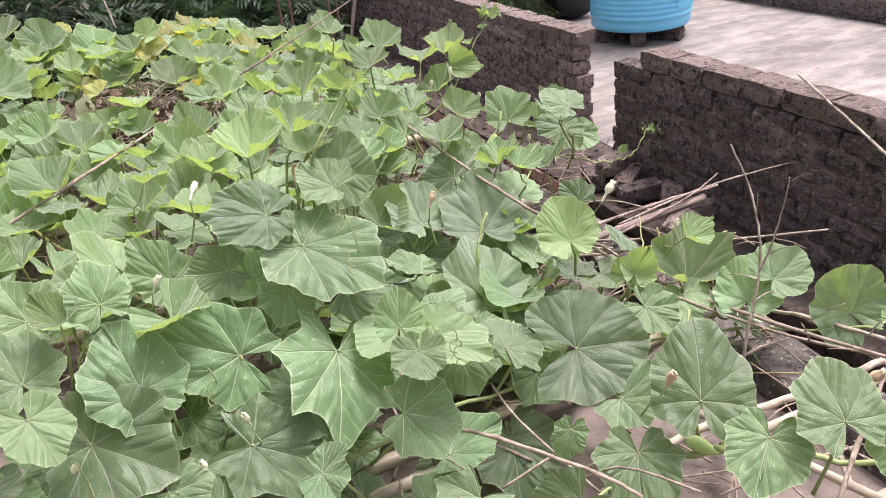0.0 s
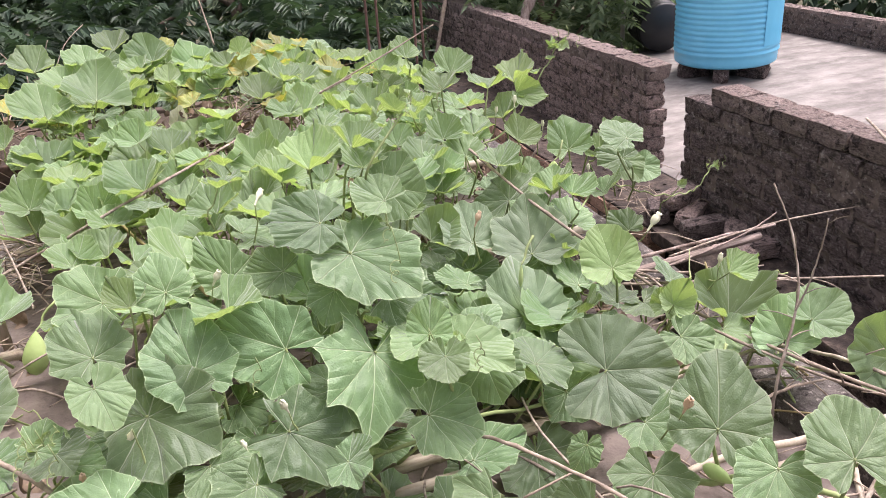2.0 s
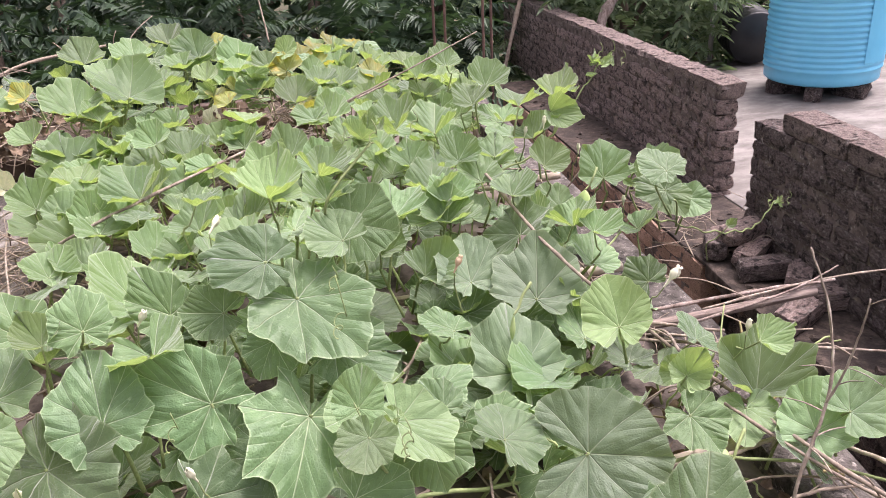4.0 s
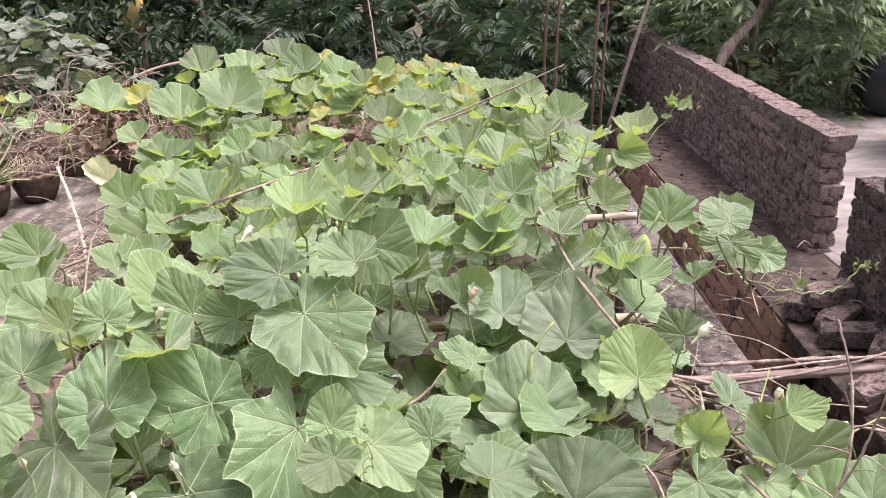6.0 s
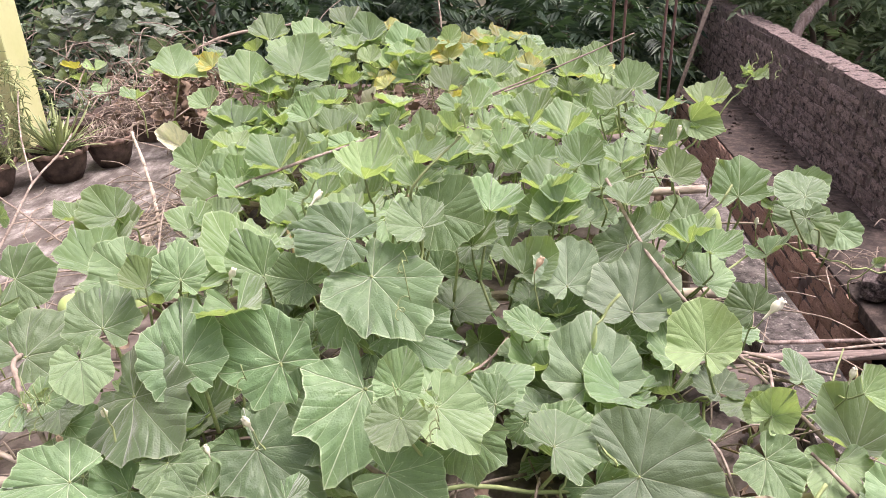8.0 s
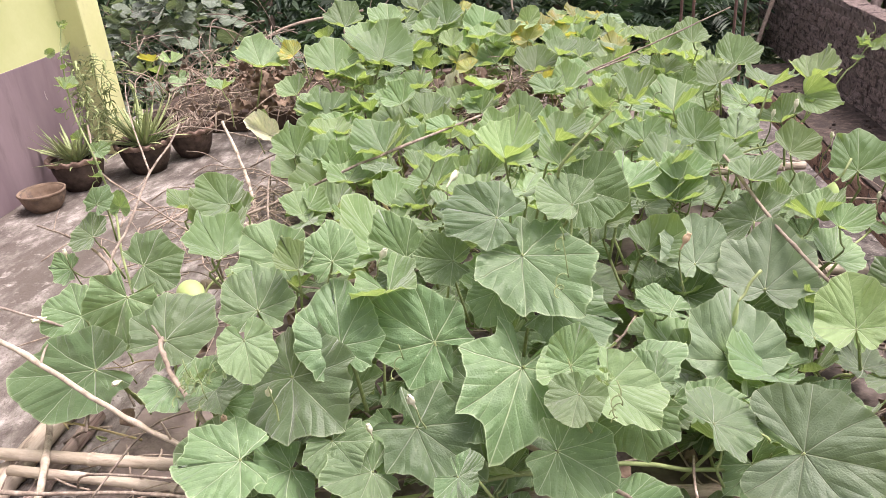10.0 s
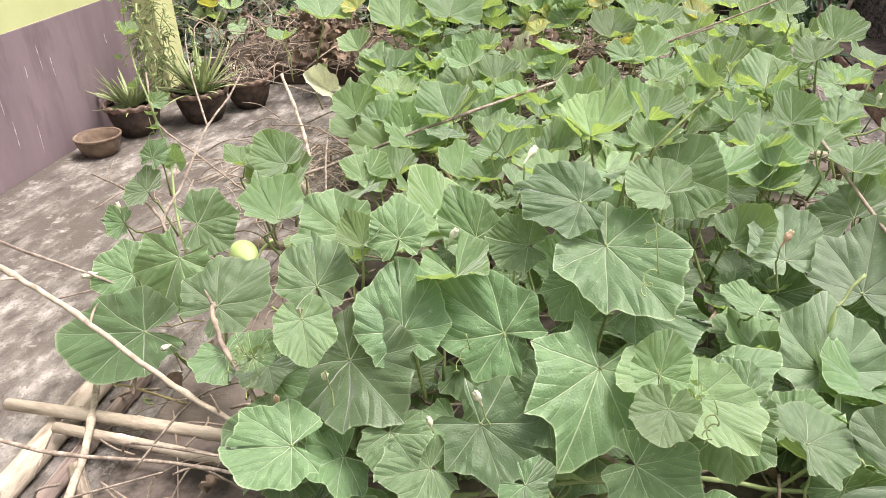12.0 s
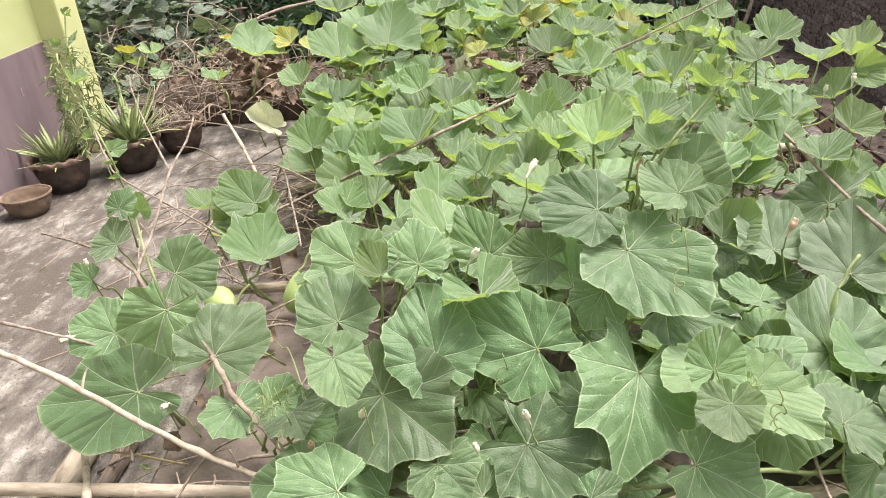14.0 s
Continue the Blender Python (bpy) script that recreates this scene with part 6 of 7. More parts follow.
leaf("leaf", -0.954, 2.770, 0.420, 0.135, 0.135, 0, 22, 68)
leaf("cup", -1.936, 4.001, 0.499, 0.126, 0.126, 21, -21, 259)
leaf("cup", -1.635, 2.477, 0.410, 0.121, 0.121, 37, 34, 294)
leaf("young", -0.119, 1.480, 0.498, 0.116, 0.116, -6, -7, 232)
leaf("cup", -1.189, 4.076, 0.507, 0.150, 0.150, 7, -10, 260)
leaf("lime", -0.925, 2.442, 0.479, 0.127, 0.127, 23, -21, 379)
leaf("leaf", -0.910, 1.686, 0.545, 0.118, 0.118, 8, -8, 112)
leaf("young", -0.691, 2.671, 0.461, 0.148, 0.148, 11, 5, 39)
leaf("cup", -0.527, 2.441, 0.492, 0.120, 0.120, 27, -5, 278)

leaf("yellow", -2.62, 4.55, 0.60, 0.120, 0.115, 8, -12, 110)
leaf("yellow", -2.62, 4.28, 0.55, 0.132, 0.125, -10, -20, 140)
leaf("yellow", -2.75, 3.95, 0.52, 0.144, 0.135, 22, -4, 80)
leaf("yellow", -1.50, 4.62, 0.62, 0.120, 0.115, 4, -25, 120)
leaf("yellow", -1.30, 4.45, 0.60, 0.132, 0.125, -6, -10, 95)
leaf("yellow", -1.42, 4.75, 0.62, 0.144, 0.135, 15, -15, 150)
leaf("yellow", -1.80, 4.05, 0.52, 0.120, 0.115, 10, 6, 60)
leaf("yellow", -2.35, 4.75, 0.62, 0.132, 0.125, -14, -18, 105)
leaf("yellow", -0.95, 4.30, 0.56, 0.144, 0.135, 12, -8, 130)
leaf("yellow", -2.20, 4.90, 0.66, 0.120, 0.115, 0, -22, 90)

# the shaded lower storey of leaves
def top_z(u, v):
    """Height of the vine's hump over the roof."""
    z = 0.38 + 0.3 * math.exp(-((u - 0.15) / 0.75) ** 2 - ((v - 1.9) / 0.8) ** 2) + 0.22 * math.exp(-((u - 0.2) / 1.2) ** 2 - ((v - 4.6) / 1.2) ** 2)
    return z - 0.14 * max(0.0, u - 0.8) - 0.05 * max(0.0, -0.4 - u)


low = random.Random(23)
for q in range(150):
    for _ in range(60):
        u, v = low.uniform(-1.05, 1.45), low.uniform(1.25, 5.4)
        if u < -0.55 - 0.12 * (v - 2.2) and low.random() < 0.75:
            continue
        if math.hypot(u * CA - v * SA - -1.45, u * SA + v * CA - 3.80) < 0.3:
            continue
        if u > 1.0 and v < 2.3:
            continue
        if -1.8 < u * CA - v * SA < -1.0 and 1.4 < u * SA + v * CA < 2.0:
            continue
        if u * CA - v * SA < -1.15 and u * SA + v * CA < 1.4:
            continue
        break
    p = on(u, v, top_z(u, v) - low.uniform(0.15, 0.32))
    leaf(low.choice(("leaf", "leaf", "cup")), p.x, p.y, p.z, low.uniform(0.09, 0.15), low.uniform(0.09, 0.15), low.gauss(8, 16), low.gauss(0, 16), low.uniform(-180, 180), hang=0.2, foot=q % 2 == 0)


# small leaves that close the far hump
for q in range(120):
    for _ in range(60):
        u, v = low.uniform(-0.95, 1.3), low.uniform(2.3, 5.3)
        x, y = u * CA - v * SA, u * SA + v * CA
        if u < -0.5 - 0.14 * (v - 2.2) or math.hypot(x + 1.45, y - 3.8) < 0.33:
            continue
        break
    p = on(u, v, top_z(u, v) - low.uniform(-0.02, 0.12) + 0.06)
    leaf(low.choice(("cup", "cup", "cup", "leaf", "lime", "yellow" if v > 4.2 else "young")), p.x, p.y, p.z, low.uniform(0.1, 0.15), low.uniform(0.1, 0.15), low.gauss(6, 14), low.gauss(-8, 14), low.gauss(115, 60))


# crowded small leaves, some yellowing, on the far crest
for q in range(80):
    u, v = low.uniform(-0.85, 1.1), low.uniform(3.7, 5.25)
    x, y = u * CA - v * SA, u * SA + v * CA
    if math.hypot(x + 1.45, y - 3.8) < 0.36:
        continue
    leaf(low.choice(("cup", "cup", "leaf", "lime", "yellow", "young")), x, y, top_z(u, v) + low.uniform(-0.08, 0.07), low.uniform(0.09, 0.13), low.uniform(0.09, 0.13), low.gauss(6, 16), low.gauss(-10, 16), low.gauss(115, 70))


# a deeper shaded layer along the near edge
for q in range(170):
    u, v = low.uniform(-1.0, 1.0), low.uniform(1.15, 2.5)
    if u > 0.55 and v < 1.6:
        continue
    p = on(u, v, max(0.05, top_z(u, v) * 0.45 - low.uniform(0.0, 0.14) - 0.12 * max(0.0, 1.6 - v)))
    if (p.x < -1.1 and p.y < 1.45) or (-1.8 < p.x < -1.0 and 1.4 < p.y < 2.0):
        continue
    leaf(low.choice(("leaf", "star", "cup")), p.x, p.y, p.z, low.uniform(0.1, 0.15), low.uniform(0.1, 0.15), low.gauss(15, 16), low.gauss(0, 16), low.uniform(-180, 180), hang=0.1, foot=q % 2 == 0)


# leaves that fill the hollow between the hump and the curb
for q in range(26):
    x, y = low.uniform(-0.25, 0.42), low.uniform(1.75, 2.55)
    leaf(low.choice(("leaf", "leaf", "cup")), x, y, low.uniform(0.14, 0.26) + 0.12 * max(0.0, 0.2 - x), low.uniform(0.11, 0.16), low.uniform(0.11, 0.16), low.gauss(14, 10), low.gauss(-6, 12), low.gauss(95, 60), hang=0.15)


# larger leaves on the slope between the hump and the ledge
for kind, x, y, z, reach, turned in (("leaf", -0.32, 2.66, 0.38, 0.16, 88), ("pale", -0.145, 2.8, 0.37, 0.15, 112), ("leaf", -0.375, 2.13, 0.31, 0.16, 75),
                                     ("pale", 0.06, 2.98, 0.29, 0.14, 95), ("leaf", 0.19, 2.88, 0.23, 0.12, 120), ("leaf", -0.14, 2.48, 0.25, 0.15, 100),
                                     ("leaf", -0.59, 2.25, 0.37, 0.15, 110), ("pale", -0.41, 2.5, 0.4, 0.15, 80), ("leaf", 0.06, 2.58, 0.23, 0.13, 105)):
    leaf(kind, x, y, z, reach, reach * 0.95, low.gauss(6, 8), low.gauss(-30, 8), turned, shape=low.randrange(16))


# main stems that creep over the frame
def stem(points, r0, r1, material=None, name="stem", label=""):
    pts = spline(points, 7)
    n = len(pts)
    return part(name, tube_mesh(name, [p + Vector((0, 0, 0.008 * math.sin(i * 1.7))) for i, p in enumerate(pts)], [r0 + (r1 - r0) * i / (n - 1) for i in range(n)], material or M_STEM, 8), vine, label)


stem([(-1.3, 1.3, 0.05), (-0.8, 1.5, 0.16), (-0.3, 1.75, 0.24), (-0.2, 2.3, 0.24), (-0.4, 3.0, 0.26), (-0.8, 3.9, 0.3)], 0.005, 0.004, M_GREYSTICK)
stem([(-0.6, 1.2, 0.15), (-0.1, 1.45, 0.25), (0.3, 1.75, 0.12), (0.7, 1.85, 0.14), (1.2, 1.75, 0.16)], 0.006, 0.004)
stem([(0.1, 1.1, 0.02), (0.45, 1.35, 0.12), (0.62, 1.3, 0.2), (0.8, 1.22, 0.22), (1.05, 1.12, 0.24)], 0.011, 0.006)
stem([(0.2, 2.3, 0.2), (0.4, 2.9, 0.3), (0.55, 3.12, 0.24), (0.74, 3.34, 0.1), (0.9, 3.45, 0.055), (0.98, 3.5, 0.07), (1.05, 3.56, 0.15)], 0.0042, 0.0028)
stem([(-0.25, 2.9, 0.42), (0.05, 3.1, 0.52), (0.2, 3.28, 0.68), (0.3, 3.36, 0.82)], 0.005, 0.002)
for q in range(5):
    leaf("lime", 0.14 + 0.035 * q + low.uniform(-0.03, 0.03), 3.2 + 0.035 * q, 0.62 + 0.05 * q, 0.045 - 0.005 * q, 0.045 - 0.005 * q, low.gauss(0, 25), low.gauss(0, 25), low.uniform(-180, 180), foot=False)
stem([(-1.0, 2.2, 0.25), (-1.5, 2.7, 0.28), (-2.0, 3.2, 0.3), (-2.4, 3.6, 0.2)], 0.008, 0.004, M_VINE)


def tendril(x, y, z, size, turns=2.5, down=0.1):
    pts = [Vector((x, y, z + down)), Vector((x + 0.01, y - 0.005, z + down * 0.5))]
    for k in range(int(turns * 10)):
        a = k * 0.63
        r = size * (1 - 0.55 * k / (turns * 10))
        pts.append(Vector((x + r * math.cos(a), y + r * 0.5 * math.sin(a) - 0.002 * k, z + r * math.sin(a) * 0.8 - 0.0015 * k)))
    return part("tendril", tube_mesh("tendril", spline(pts, 2), 0.0014, M_STEM, 5), vine)


tendril(-0.205, 1.56, 0.665, 0.014, 2.0, 0.1)
tendril(-0.225, 1.6, 0.735, 0.01, 1.5, 0.03)
tendril(-0.98, 1.13, 0.47, 0.012, 3.0, 0.05)
tendril(-0.9, 1.1, 0.45, 0.01, 2.0, 0.05)
tendril(-0.52, 1.35, 0.5, 0.01, 2.5, 0.04)
tendril(0.98, 1.12, 0.3, 0.014, 2.5, 0.03)


def bud_mesh(seed, material):
    """A closed flower: a slim calyx tube, a twisted bulb of petals, a ragged lip."""
    r = random.Random(seed)
    prof = [(0.002, -0.02), (0.0035, -0.005), (0.004, 0.004), (0.008, 0.011), (0.0105, 0.02), (0.0095, 0.028), (0.006, 0.034), (0.008, 0.039), (0.003, 0.04)]
    ph = r.uniform(0, 6)
    v, f = lathe_data(prof, 14, lambda a, i: (0.0016 * math.sin(5 * a + 0.6 * i + ph) * (1 if i > 2 else 0.2), 0.002 * math.sin(3 * a + ph) * (i > 6)))
    return mesh_of("petals", v, f, material)


BUDS = [bud_mesh(s, M_FLOWER) for s in range(3)]
WITHERED = [bud_mesh(s + 9, M_FLOWERDRY) for s in range(2)]


def flower(x, y, z, rx=0, ry=0, size=1.0, withered=False, drop=0.14):
    f = part("flower", rng.choice(WITHERED if withered else BUDS), vine, "withered brown flower" if withered else "closed white flower", Matrix.LocRotScale((x, y, z), Euler((radians(rx), radians(ry), rng.uniform(0, 6))), (size * 0.8, size * 0.8, size * 0.8)))
    d = f.matrix_basis.to_3x3() @ Vector((0, 0, -0.018))
    stalk((x + d.x, y + d.y, z + d.z), (x + d.x * 2 + rng.uniform(-0.04, 0.04), y + d.y * 2 + rng.uniform(0, 0.06), max(0.03, z - drop)), 0.0022, name="flower_stalk", bulge=0.015, under=f, space=f.matrix_basis)


flower(-0.737, 1.144, 0.492, 150, 20, 0.95)
flower(-0.434, 1.26, 0.458, -10, -20, 1.0)
flower(-0.633, 1.479, 0.675, 10, 30, 1.0)
flower(-0.61, 1.80, 0.755, 20, 50, 1.1)
flower(-0.36, 1.86, 0.75, 10, 20, 1.0, True)
flower(0.913, 2.261, 0.22, 30, 60, 1.3)
flower(0.516, 2.159, 0.47, 30, 20, 1.5)
flower(0.453, 2.345, 0.41, 10, -10, 1.0)
flower(0.56, 2.05, 0.28, 140, 30, 1.3)
flower(0.72, 2.1, 0.36, 0, 10, 1.0)
flower(-1.392, 1.218, 0.285, 40, -60, 1.0)
flower(-1.757, 1.276, 0.38, 70, 50, 1.2)
flower(-1.912, 1.496, 0.46, 0, 0, 0.8)
flower(0.46, 1.34, 0.38, -20, 10, 1.3, True)
flower(0.88, 1.3, 0.36, 30, 30, 1.4, True)
flower(-0.53, 1.22, 0.38, 10, 10, 0.8)
flower(0.10, 3.02, 0.66, 0, 10, 1.0)
flower(0.02, 3.1, 0.6, 0, 10, 0.9)
flower(-0.02, 1.9, 0.62, 20, 20, 1.0, True)
flower(0.22, 3.2, 0.5, 0, 0, 0.9)
flower(0.4, 3.0, 0.36, 0, 0, 0.9)
flower(-0.85, 1.1, 0.4, 30, 0, 0.9, True)


def gourd(x, y, z, r, length, rx, ry, rz, neck=0.6, label="pale green young bottle gourd"):
    prof = []
    for k in range(15):
        s = k / 14
        bulb = math.sin(math.pi * min(1, s * 1.02)) ** 0.6
        prof.append((max(0.001, r * bulb * (neck + (1 - neck) * (0.5 - 0.5 * math.cos(math.pi * (1 - s))))), s * length))
    v, f = lathe_data(prof, 20)
    fruit = part("gourd_fruit", mesh_of("gourd", v, f, M_FRUIT), vine, label, Matrix.LocRotScale((x, y, z), Euler((radians(rx), radians(ry), radians(rz))), None))
    top = Euler((radians(rx), radians(ry), radians(rz))).to_matrix() @ Vector((0, 0, length)) + Vector((x, y, z))
    stalk(top, top + Vector((0.04, 0.08, 0.06)), 0.004, name="fruit_stalk", bulge=0.01, under=fruit, space=fruit.matrix_basis)


gourd(-1.80, 1.84, 0.18, 0.06, 0.19, 80, 0, 60)
gourd(-1.44, 1.815, 0.19, 0.046, 0.15, -12, 10, 0)
gourd(0.24, 2.99, 0.26, 0.045, 0.16, 4, 6, 0, 0.75)
gourd(0.63, 1.9, 0.12, 0.028, 0.1, 70, 60, 0)
gourd(0.098, 2.02, 0.34, 0.0085, 0.075, -6, 4, 0, 0.7, "slim young gourd standing on its stalk")
gourd(0.52, 1.38, 0.18, 0.022, 0.09, 70, 80, 20)

for q, (a, b, z) in enumerate(((-2.5, 5.32, 0.4), (-2.42, 5.3, 0.47), (-2.34, 5.25, 0.38), (-2.28, 5.3, 0.46), (-2.2, 5.2, 0.36), (-2.08, 5.36, 0.3), (-1.95, 5.5, 0.36), (-1.62, 5.5, 0.45), (-1.45, 5.5, 0.48), (-1.8, 5.55, 0.46), (-1.2, 5.6, 0.5))):
    w = on(a, b, z)
    leaf(("lime", "yellow", "lime", "lime", "young", "leaf", "lime", "yellow", "cup", "yellow", "cup")[q], w.x, w.y, w.z, 0.12, 0.12, low.gauss(18, 15), low.gauss(0, 20), low.uniform(200, 340))

# a green shoot that reaches over the floor to the pillar
part("shoot", tube_mesh("shoot", spline([(-1.55, 1.45, 0.3), (-1.8, 1.62, 0.42), SHOOT_A, SHOOT_B, SHOOT_C, SHOOT_D, SHOOT_E], 6), [0.005 - 0.00008 * k for k in range(37)], M_STEM, 8), vine, "pale green hairy climbing shoot")
for q in range(15):
    way = (SHOOT_A, SHOOT_B, SHOOT_C, SHOOT_D, SHOOT_E)
    k = min(3.99, q * 0.29)
    p = way[int(k)].lerp(way[int(k) + 1], k - int(k)) + Vector((low.uniform(-0.04, 0.04), low.uniform(-0.04, 0.04), low.uniform(-0.03, 0.03)))
    size = (0.065 if q % 4 == 0 else 0.034) * (1 - 0.02 * q)
    leaf(("young", "cup", "lime")[q % 3], p.x, p.y, p.z, size, size * low.uniform(0.6, 1.0), low.gauss(30, 25), low.gauss(0, 30), low.uniform(-180, 180), foot=False)
tendril(-2.0, 1.74, 0.62, 0.012, 2.5, 0.06)
tendril(-2.12, 1.8, 0.85, 0.02, 1.2, 0.05)

# a fresh shoot that climbs over the hump: a thick pale stem, furled leaves at its end
part("shoot", tube_mesh("shoot", spline([(-0.36, 2.0, 0.3), (-0.33, 1.88, 0.6), (-0.305, 1.8, 0.77), (-0.275, 1.76, 0.86), (-0.193, 1.866, 0.96)], 6), [0.0052 - 0.0001 * k for k in range(25)], M_STEM, 9), vine, "thick pale green hairy shoot")
def furled_tip(x, y, z, count, size, seed):
    """Crowded furled leaves and curled tendrils at a shoot's end."""
    r = random.Random(seed)
    for _ in range(count):
        s = size * r.uniform(0.5, 1.2)
        leaf("lime", x + r.gauss(0, size * 0.7), y + r.gauss(0, size * 0.7), z + r.uniform(-0.5, 0.6) * size, s, s * r.uniform(0.35, 0.7), r.gauss(40, 25), -r.uniform(10, 60), r.uniform(-180, 180), foot=False)
    for _ in range(3):
        tendril(x + r.gauss(0, size), y + r.gauss(0, size), z + r.uniform(0, size), 0.008, 1.6, r.uniform(0.02, 0.05))


furled_tip(-0.193, 1.866, 0.965, 12, 0.05, 1)
furled_tip(0.3, 3.36, 0.82, 9, 0.035, 2)
furled_tip(-0.05, 1.36, 0.55, 6, 0.03, 3)
furled_tip(1.05, 3.56, 0.16, 5, 0.03, 4)
furled_tip(-0.95, 1.14, 0.46, 5, 0.03, 5)

# crowded green stalks and runners beside the curb
cs = random.Random(71)
for q in range(34):
    x, y = cs.uniform(0.2, 0.95), cs.uniform(1.75, 2.4)
    p = Vector((x, y, cs.uniform(0.02, 0.1)))
    d = Vector((cs.gauss(0.25, 0.6), cs.gauss(-0.2, 0.6), cs.uniform(0.15, 0.9))).normalized() * cs.uniform(0.14, 0.34)
    if q % 3 == 0:
        d.z *= 0.2
    stalk(p + d, p, cs.uniform(0.0022, 0.0045), M_STEM if q % 4 else M_VINE, bulge=0.04)
for q in range(9):
    x, y = cs.uniform(-1.75, -1.2), cs.uniform(1.15, 1.75)
    p = Vector((x, y, cs.uniform(0.02, 0.1)))
    d = Vector((cs.gauss(0, 0.6), cs.gauss(-0.2, 0.6), cs.uniform(0.2, 0.9))).normalized() * cs.uniform(0.12, 0.28)
    stalk(p + d, p, cs.uniform(0.002, 0.004), M_STEM if q % 3 else M_VINE, bulge=0.04)
for q, (x, y, z) in enumerate(((0.25, 2.3, 0.3), (0.42, 2.35, 0.27), (0.3, 2.1, 0.2), (0.5, 2.15, 0.2), (0.15, 2.45, 0.35), (0.62, 2.3, 0.2), (0.42, 1.95, 0.16), (0.72, 2.0, 0.18), (0.2, 1.95, 0.22), (0.85, 1.9, 0.15), (0.1, 2.7, 0.4), (0.3, 2.6, 0.3), (0.45, 2.9, 0.3))):
    leaf(("cup", "leaf", "cup", "young")[q % 4], x, y, z, cs.uniform(0.1, 0.14), cs.uniform(0.1, 0.14), cs.gauss(12, 14), cs.gauss(0, 14), cs.uniform(-180, 180))

# ---- trees behind ----
def tree(x, y, base, height, spread, leaves, seed, material, label, blade=(0.16, 0.032), droop=0.5, rosette=7, low=0.25, trunk=0.1, frond=0.0):
    r = random.Random(seed)
    t = thing("tree", pose(x, y, base), label, "tree", "trees behind the roof")
    top = Vector((r.uniform(-0.3, 0.3), r.uniform(-0.3, 0.3), height * 0.8))
    way = spline([(0, 0, 0), (r.uniform(-0.15, 0.15), r.uniform(-0.15, 0.15), height * 0.4), top], 6)
    part("trunk", tube_mesh("trunk", way, [trunk * (1 - 0.7 * i / 12) for i in range(len(way))], M_BARK, 10), t)
    tips = []
    for k in range(9):
        a = k * 2.4 + r.uniform(-0.4, 0.4)
        s = way[4 + k % 8]
        e = Vector((math.cos(a) * spread * r.uniform(0.5, 0.95), math.sin(a) * spread * r.uniform(0.5, 0.95), s.z + r.uniform(0.1, 0.9) * height * 0.25))
        pts = spline([s, s.lerp(e, 0.5) + Vector((0, 0, 0.15)), e], 4)
        part("limb", tube_mesh("limb", pts, [trunk * 0.35 * (1 - 0.75 * i / 8) for i in range(len(pts))], M_BARK, 7), t)
        tips += pts[3:]
    vs, fs = [], []
    while len(fs) < leaves * 2:
        a, ph = r.uniform(0, 6.28), math.acos(r.uniform(-0.75, 1))
        q = r.uniform(0.55, 1.0) ** 0.6
        if r.random() < 0.3:
            c = r.choice(tips) + Vector((r.gauss(0, 0.15), r.gauss(0, 0.15), r.gauss(0, 0.15)))
        else:
            lump = 1 + 0.28 * noise.noise(Vector((math.cos(a) * 1.7, math.sin(a) * 1.7, ph * 1.5 + seed)))
            c = Vector((spread * q * lump * math.sin(ph) * math.cos(a), spread * q * lump * math.sin(ph) * math.sin(a), height * (low + (1 - low) * 0.5) + height * (1 - low) * 0.5 * q * lump * math.cos(ph)))
        base_dir = Vector((c.x, c.y, 0.35 * spread)).normalized()
        if frond:
            # a drooping twig with paired leaflets
            d = (base_dir + Vector((r.gauss(0, 0.55), r.gauss(0, 0.55), r.gauss(0.1, 0.4)))).normalized()
            ln = frond * r.uniform(0.7, 1.2)
            across = d.cross(Vector((r.uniform(-0.25, 0.25), r.uniform(-0.25, 0.25), 1))).normalized()
            for k in range(13):
                far = (k // 2 + 1) / 7
                p = c + d * ln * far + Vector((0, 0, -droop * ln * far * far * 0.7))
                sgn = 1 if k % 2 else -1
                go = (d * (0.55 if k < 12 else 1.0) + across * sgn * (0.85 if k < 12 else 0.0) + Vector((0, 0, -0.35))).normalized()
                l2, w = blade[0] * r.uniform(0.75, 1.15), blade[1] * r.uniform(0.8, 1.15)
                side = go.cross(across.cross(d) + Vector((r.gauss(0, 0.2), r.gauss(0, 0.2), r.gauss(0, 0.2)))).normalized() * w
                m = p + go * l2 * 0.45
                e = p + go * l2 + Vector((0, 0, -0.25 * l2))
                o = len(vs)
                vs += [p, m + side, e, m - side]
                fs += [(o, o + 1, o + 2), (o, o + 2, o + 3)]
            continue
        for k in range(rosette):
            d = (base_dir + Vector((r.gauss(0, 0.75), r.gauss(0, 0.75), r.gauss(-0.1, 0.6)))).normalized()
            ln, w = blade[0] * r.uniform(0.6, 1.2), blade[1] * r.uniform(0.7, 1.2)
            side = d.cross(Vector((r.uniform(-0.4, 0.4), r.uniform(-0.4, 0.4), 1))).normalized() * w
            m = c + d * ln * 0.5
            e = c + d * ln + Vector((0, 0, -droop * ln))
            o = len(vs)
            vs += [c, m + side + Vector((0, 0, -droop * ln * 0.15)), e, m - side + Vector((0, 0, -droop * ln * 0.15))]
            fs += [(o, o + 1, o + 2), (o, o + 2, o + 3)]
    part("crown", mesh_of("crown", vs, fs, material, False), t, "dense dark green crown")
    return t


def far_tree(u, v, *a, **k):
    p = on(u, v, 0)
    return tree(p.x, p.y, *a, **k)


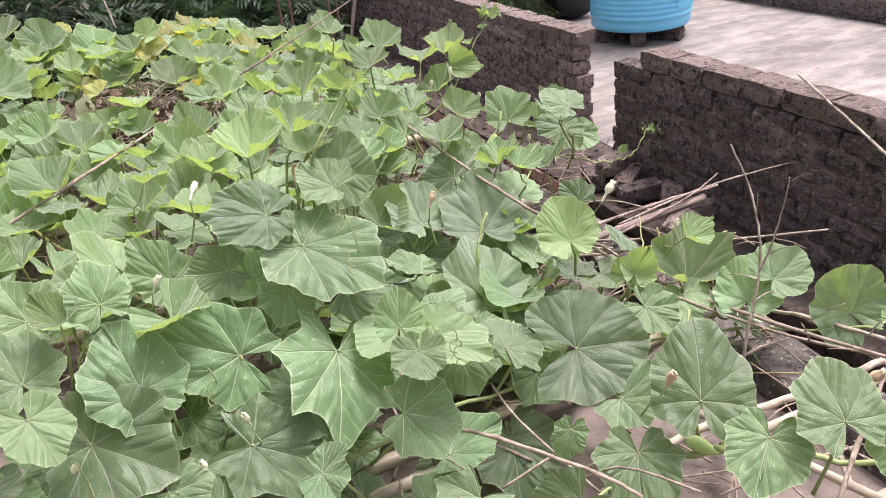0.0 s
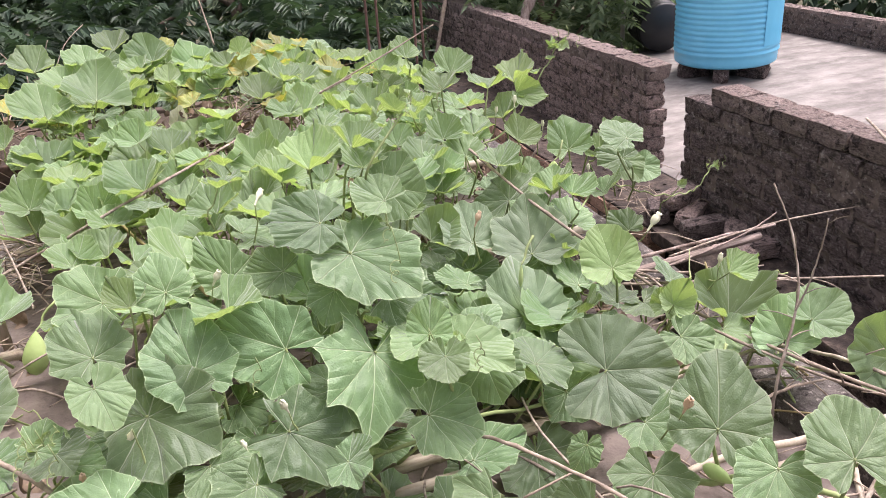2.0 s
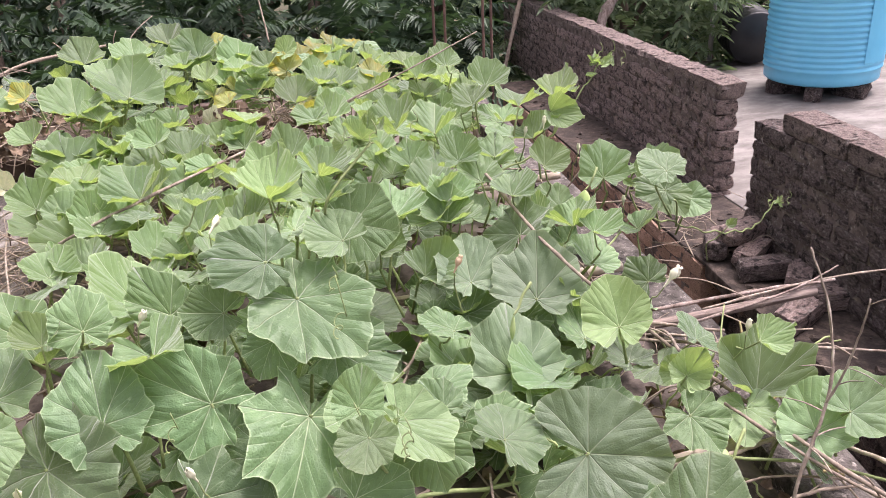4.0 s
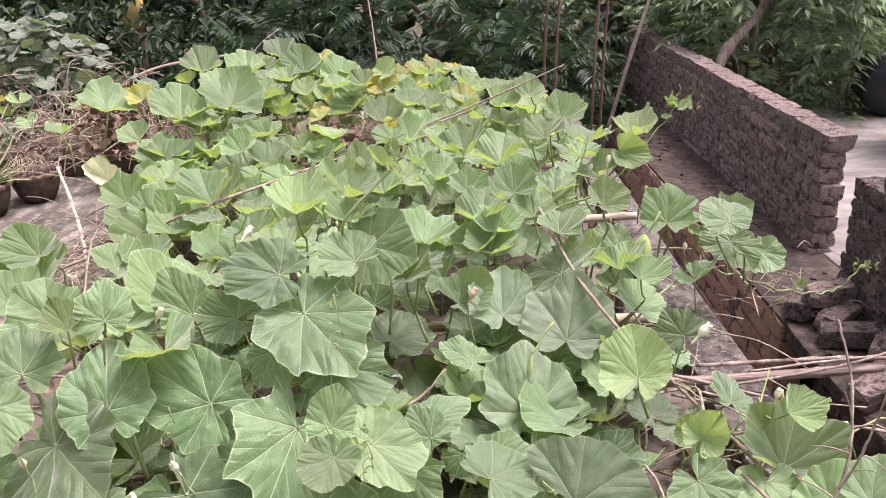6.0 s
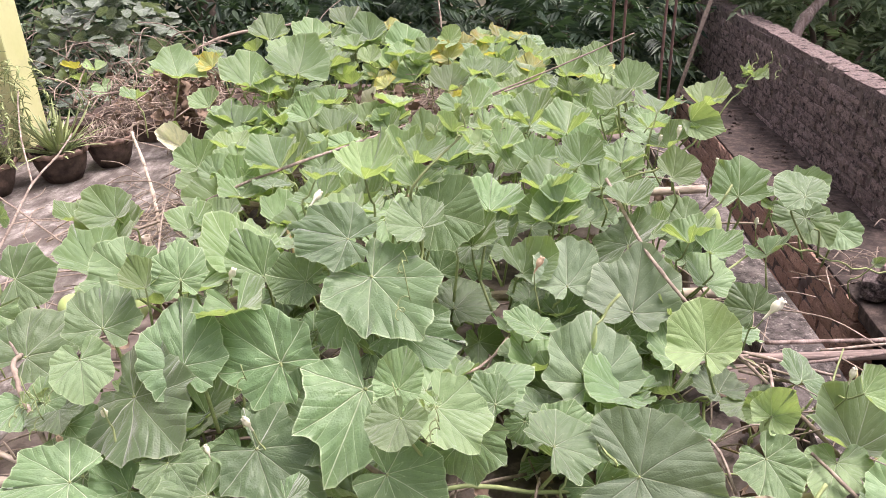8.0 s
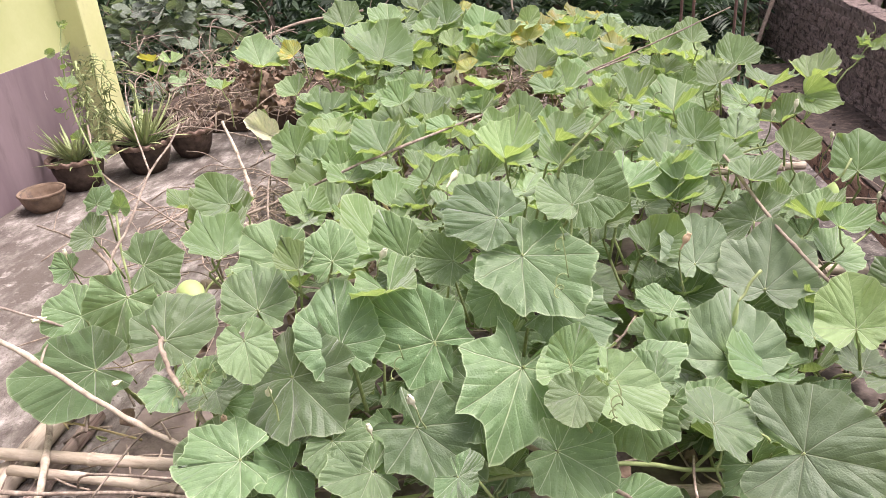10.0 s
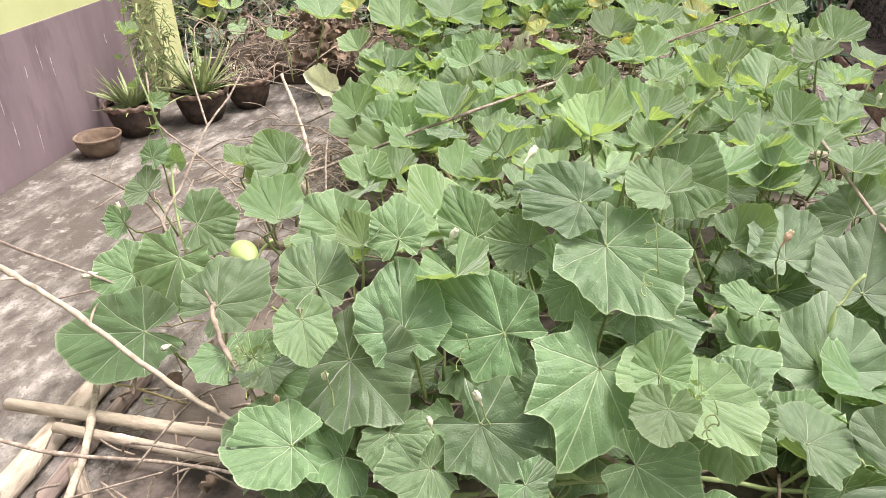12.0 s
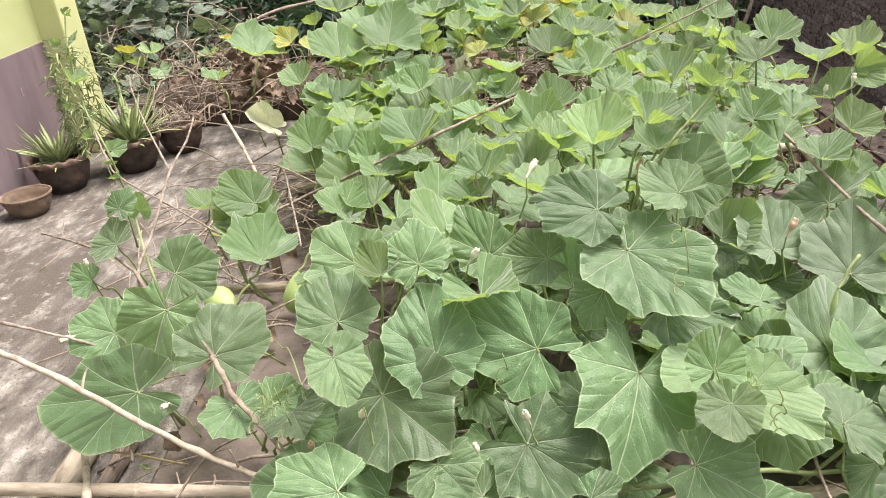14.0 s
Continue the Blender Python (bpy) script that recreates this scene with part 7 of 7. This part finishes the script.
DARK, BRIGHT = "dark green broadleaf tree with drooping narrow leaves", "fresh green tree with narrow drooping leaves"
far_tree(-5.2, 9.0, EARTH_Z, 5.4, 1.9, 4200, 1, M_TREE2, DARK)
far_tree(-3.4, 8.6, EARTH_Z, 4.6, 1.6, 4200, 2, M_TREE, DARK)
far_tree(-2.2, 9.8, EARTH_Z, 5.6, 1.9, 4200, 3, M_TREE, DARK)
far_tree(-0.9, 8.4, EARTH_Z, 4.5, 1.5, 7500, 4, M_TREE, DARK, blade=(0.17, 0.024), frond=0.42)
far_tree(0.4, 9.4, EARTH_Z, 5.3, 1.7, 7500, 5, M_TREE, DARK, blade=(0.17, 0.024), frond=0.42)
far_tree(1.3, 8.2, EARTH_Z, 4.3, 1.2, 7500, 6, M_TREE, DARK, blade=(0.17, 0.024), frond=0.42)
far_tree(2.2, 10.2, EARTH_Z, 5.8, 1.8, 9500, 7, M_TREE2, DARK, blade=(0.14, 0.021), frond=0.34)
far_tree(3.85, 7.85, EARTH_Z, 5.6, 1.0, 11000, 8, M_TREE2, BRIGHT, blade=(0.13, 0.02), frond=0.32, low=0.5)
far_tree(4.6, 9.6, EARTH_Z, 5.4, 1.6, 9500, 9, M_TREE2, BRIGHT, blade=(0.14, 0.021), frond=0.34)
far_tree(6.4, 10.4, EARTH_Z, 5.8, 2.0, 4200, 10, M_TREE, DARK)
far_tree(8.6, 10.0, EARTH_Z, 5.8, 2.0, 4000, 11, M_TREE, DARK)
far_tree(-7.5, 10.5, EARTH_Z, 6.0, 2.3, 4000, 12, M_TREE, DARK)
far_tree(-4.2, 12.0, EARTH_Z, 7.2, 2.6, 4200, 13, M_TREE, DARK, blade=(0.26, 0.07))
far_tree(-0.6, 12.4, EARTH_Z, 7.4, 2.7, 4200, 14, M_TREE, DARK, blade=(0.26, 0.07))
far_tree(3.2, 12.8, EARTH_Z, 7.4, 2.7, 4200, 15, M_TREE, DARK, blade=(0.26, 0.07))
far_tree(7.4, 13.2, EARTH_Z, 7.4, 2.7, 4200, 16, M_TREE, DARK, blade=(0.26, 0.07))
far_tree(-8.5, 14.0, EARTH_Z, 7.6, 3.0, 4200, 17, M_TREE, DARK, blade=(0.26, 0.07))

# closed woods behind the trees
wr = random.Random(91)
vs, fs = [], []
for q in range(26000):
    a, rad = wr.uniform(-1.0, 1.0), wr.uniform(16.5, 19.5)
    h = wr.uniform(0, 1) ** 0.8 * (7.5 + 1.5 * noise.noise(Vector((a * 6, 0, 2))))
    c = on(rad * math.sin(a), rad * math.cos(a), EARTH_Z + h)
    d = Vector((wr.gauss(0, 1), wr.gauss(0, 1), wr.gauss(-0.4, 0.6))).normalized() * wr.uniform(0.3, 0.6)
    side = d.cross(Vector((wr.gauss(0, 1), wr.gauss(0, 1), 1))).normalized() * wr.uniform(0.07, 0.15)
    o = len(vs)
    vs += [c, c + d * 0.5 + side, c + d, c + d * 0.5 - side]
    fs += [(o, o + 1, o + 2), (o, o + 2, o + 3)]
thing("far_woods", pose(0, 0, 0), "dark closed woods behind the trees", "woods", kind="stuff", mesh=mesh_of("far_woods", vs, fs, M_TREE, False))
stump = thing("tree_stump", pose(-6.56, 7.79, EARTH_Z + 0.02), "brown cut tree stump with a raw yellowish top", "tree stump")
v_, f_ = lathe_data([(0.16, 0.0), (0.13, 1.5), (0.12, 3.6), (0.13, 4.0), (0.1, 4.06), (0.001, 4.07)], 16, lambda a, i: (0.012 * math.sin(5 * a + i), 0))
v2, f2 = lathe_data([(0.1, 4.0), (0.15, 4.06), (0.17, 4.2), (0.15, 4.38), (0.1, 4.45), (0.001, 4.46)], 16, lambda a, i: (0.02 * math.sin(3 * a + i), 0))
part("raw_top", mesh_of("stump_top", v2, f2, M_YELLOWWOOD), stump, "raw yellowish splintered top")
part("trunk", mesh_of("stump", v_, f_, M_BARK), stump)

# creeper heap beyond the planter
creeper = thing("creeper_bush", pose(*on(-3.0, 6.7, -0.45)), "grey-green broad-leaved creeper over dead stems beyond the planter", "creeper")
cr = random.Random(77)
dv = []
for q in range(150):
    c = Vector((cr.gauss(0, 0.8), cr.gauss(0, 0.4), cr.uniform(0.0, 1.0)))
    d = Vector((cr.gauss(0, 1), cr.gauss(0, 1), cr.gauss(0, 0.8))).normalized() * cr.uniform(0.3, 0.8)
    dv.append(tube_data(spline([c - d / 2, c + Vector((0, 0, 0.08)), c + d / 2], 4), cr.uniform(0.003, 0.006), 5))
v_, f_ = join_data(dv)
tagged(part("dry_tangle", mesh_of("creeper_stems", v_, f_, M_GREYSTICK), creeper), "tangled dry grey creeper stems", kind="stuff")
M_CREEPLEAF = leaf_mat("creeper_leaf", (0.085, 0.13, 0.08), (0.1, 0.15, 0.09), (0.28, 0.34, 0.24), (0.2, 0.28, 0.09), transl=0.25)
CREEP = [leaf_mesh("leaf", 501 + q, M_CREEPLEAF, cup=0.1, lobes=0.03, droop=0.25, wave=0.03, sinus=0.3, rings=5, per=4) for q in range(4)]
for q in range(380):
    a = cr.uniform(0, 6.28)
    p = Vector((cr.gauss(-0.15, 0.9), cr.gauss(0.1, 0.5), 0))
    p.z = 1.3 * math.exp(-(p.x / 1.3) ** 2) * math.exp(-((p.y - 0.15) / 0.8) ** 2) + cr.uniform(-0.2, 0.12)
    s = cr.uniform(0.07, 0.13)
    part("leaf", cr.choice(CREEP), creeper, "", Matrix.LocRotScale(p, Euler((cr.gauss(0.3, 0.35), cr.gauss(0, 0.35), cr.uniform(-3, 3))), (s, s, s)))
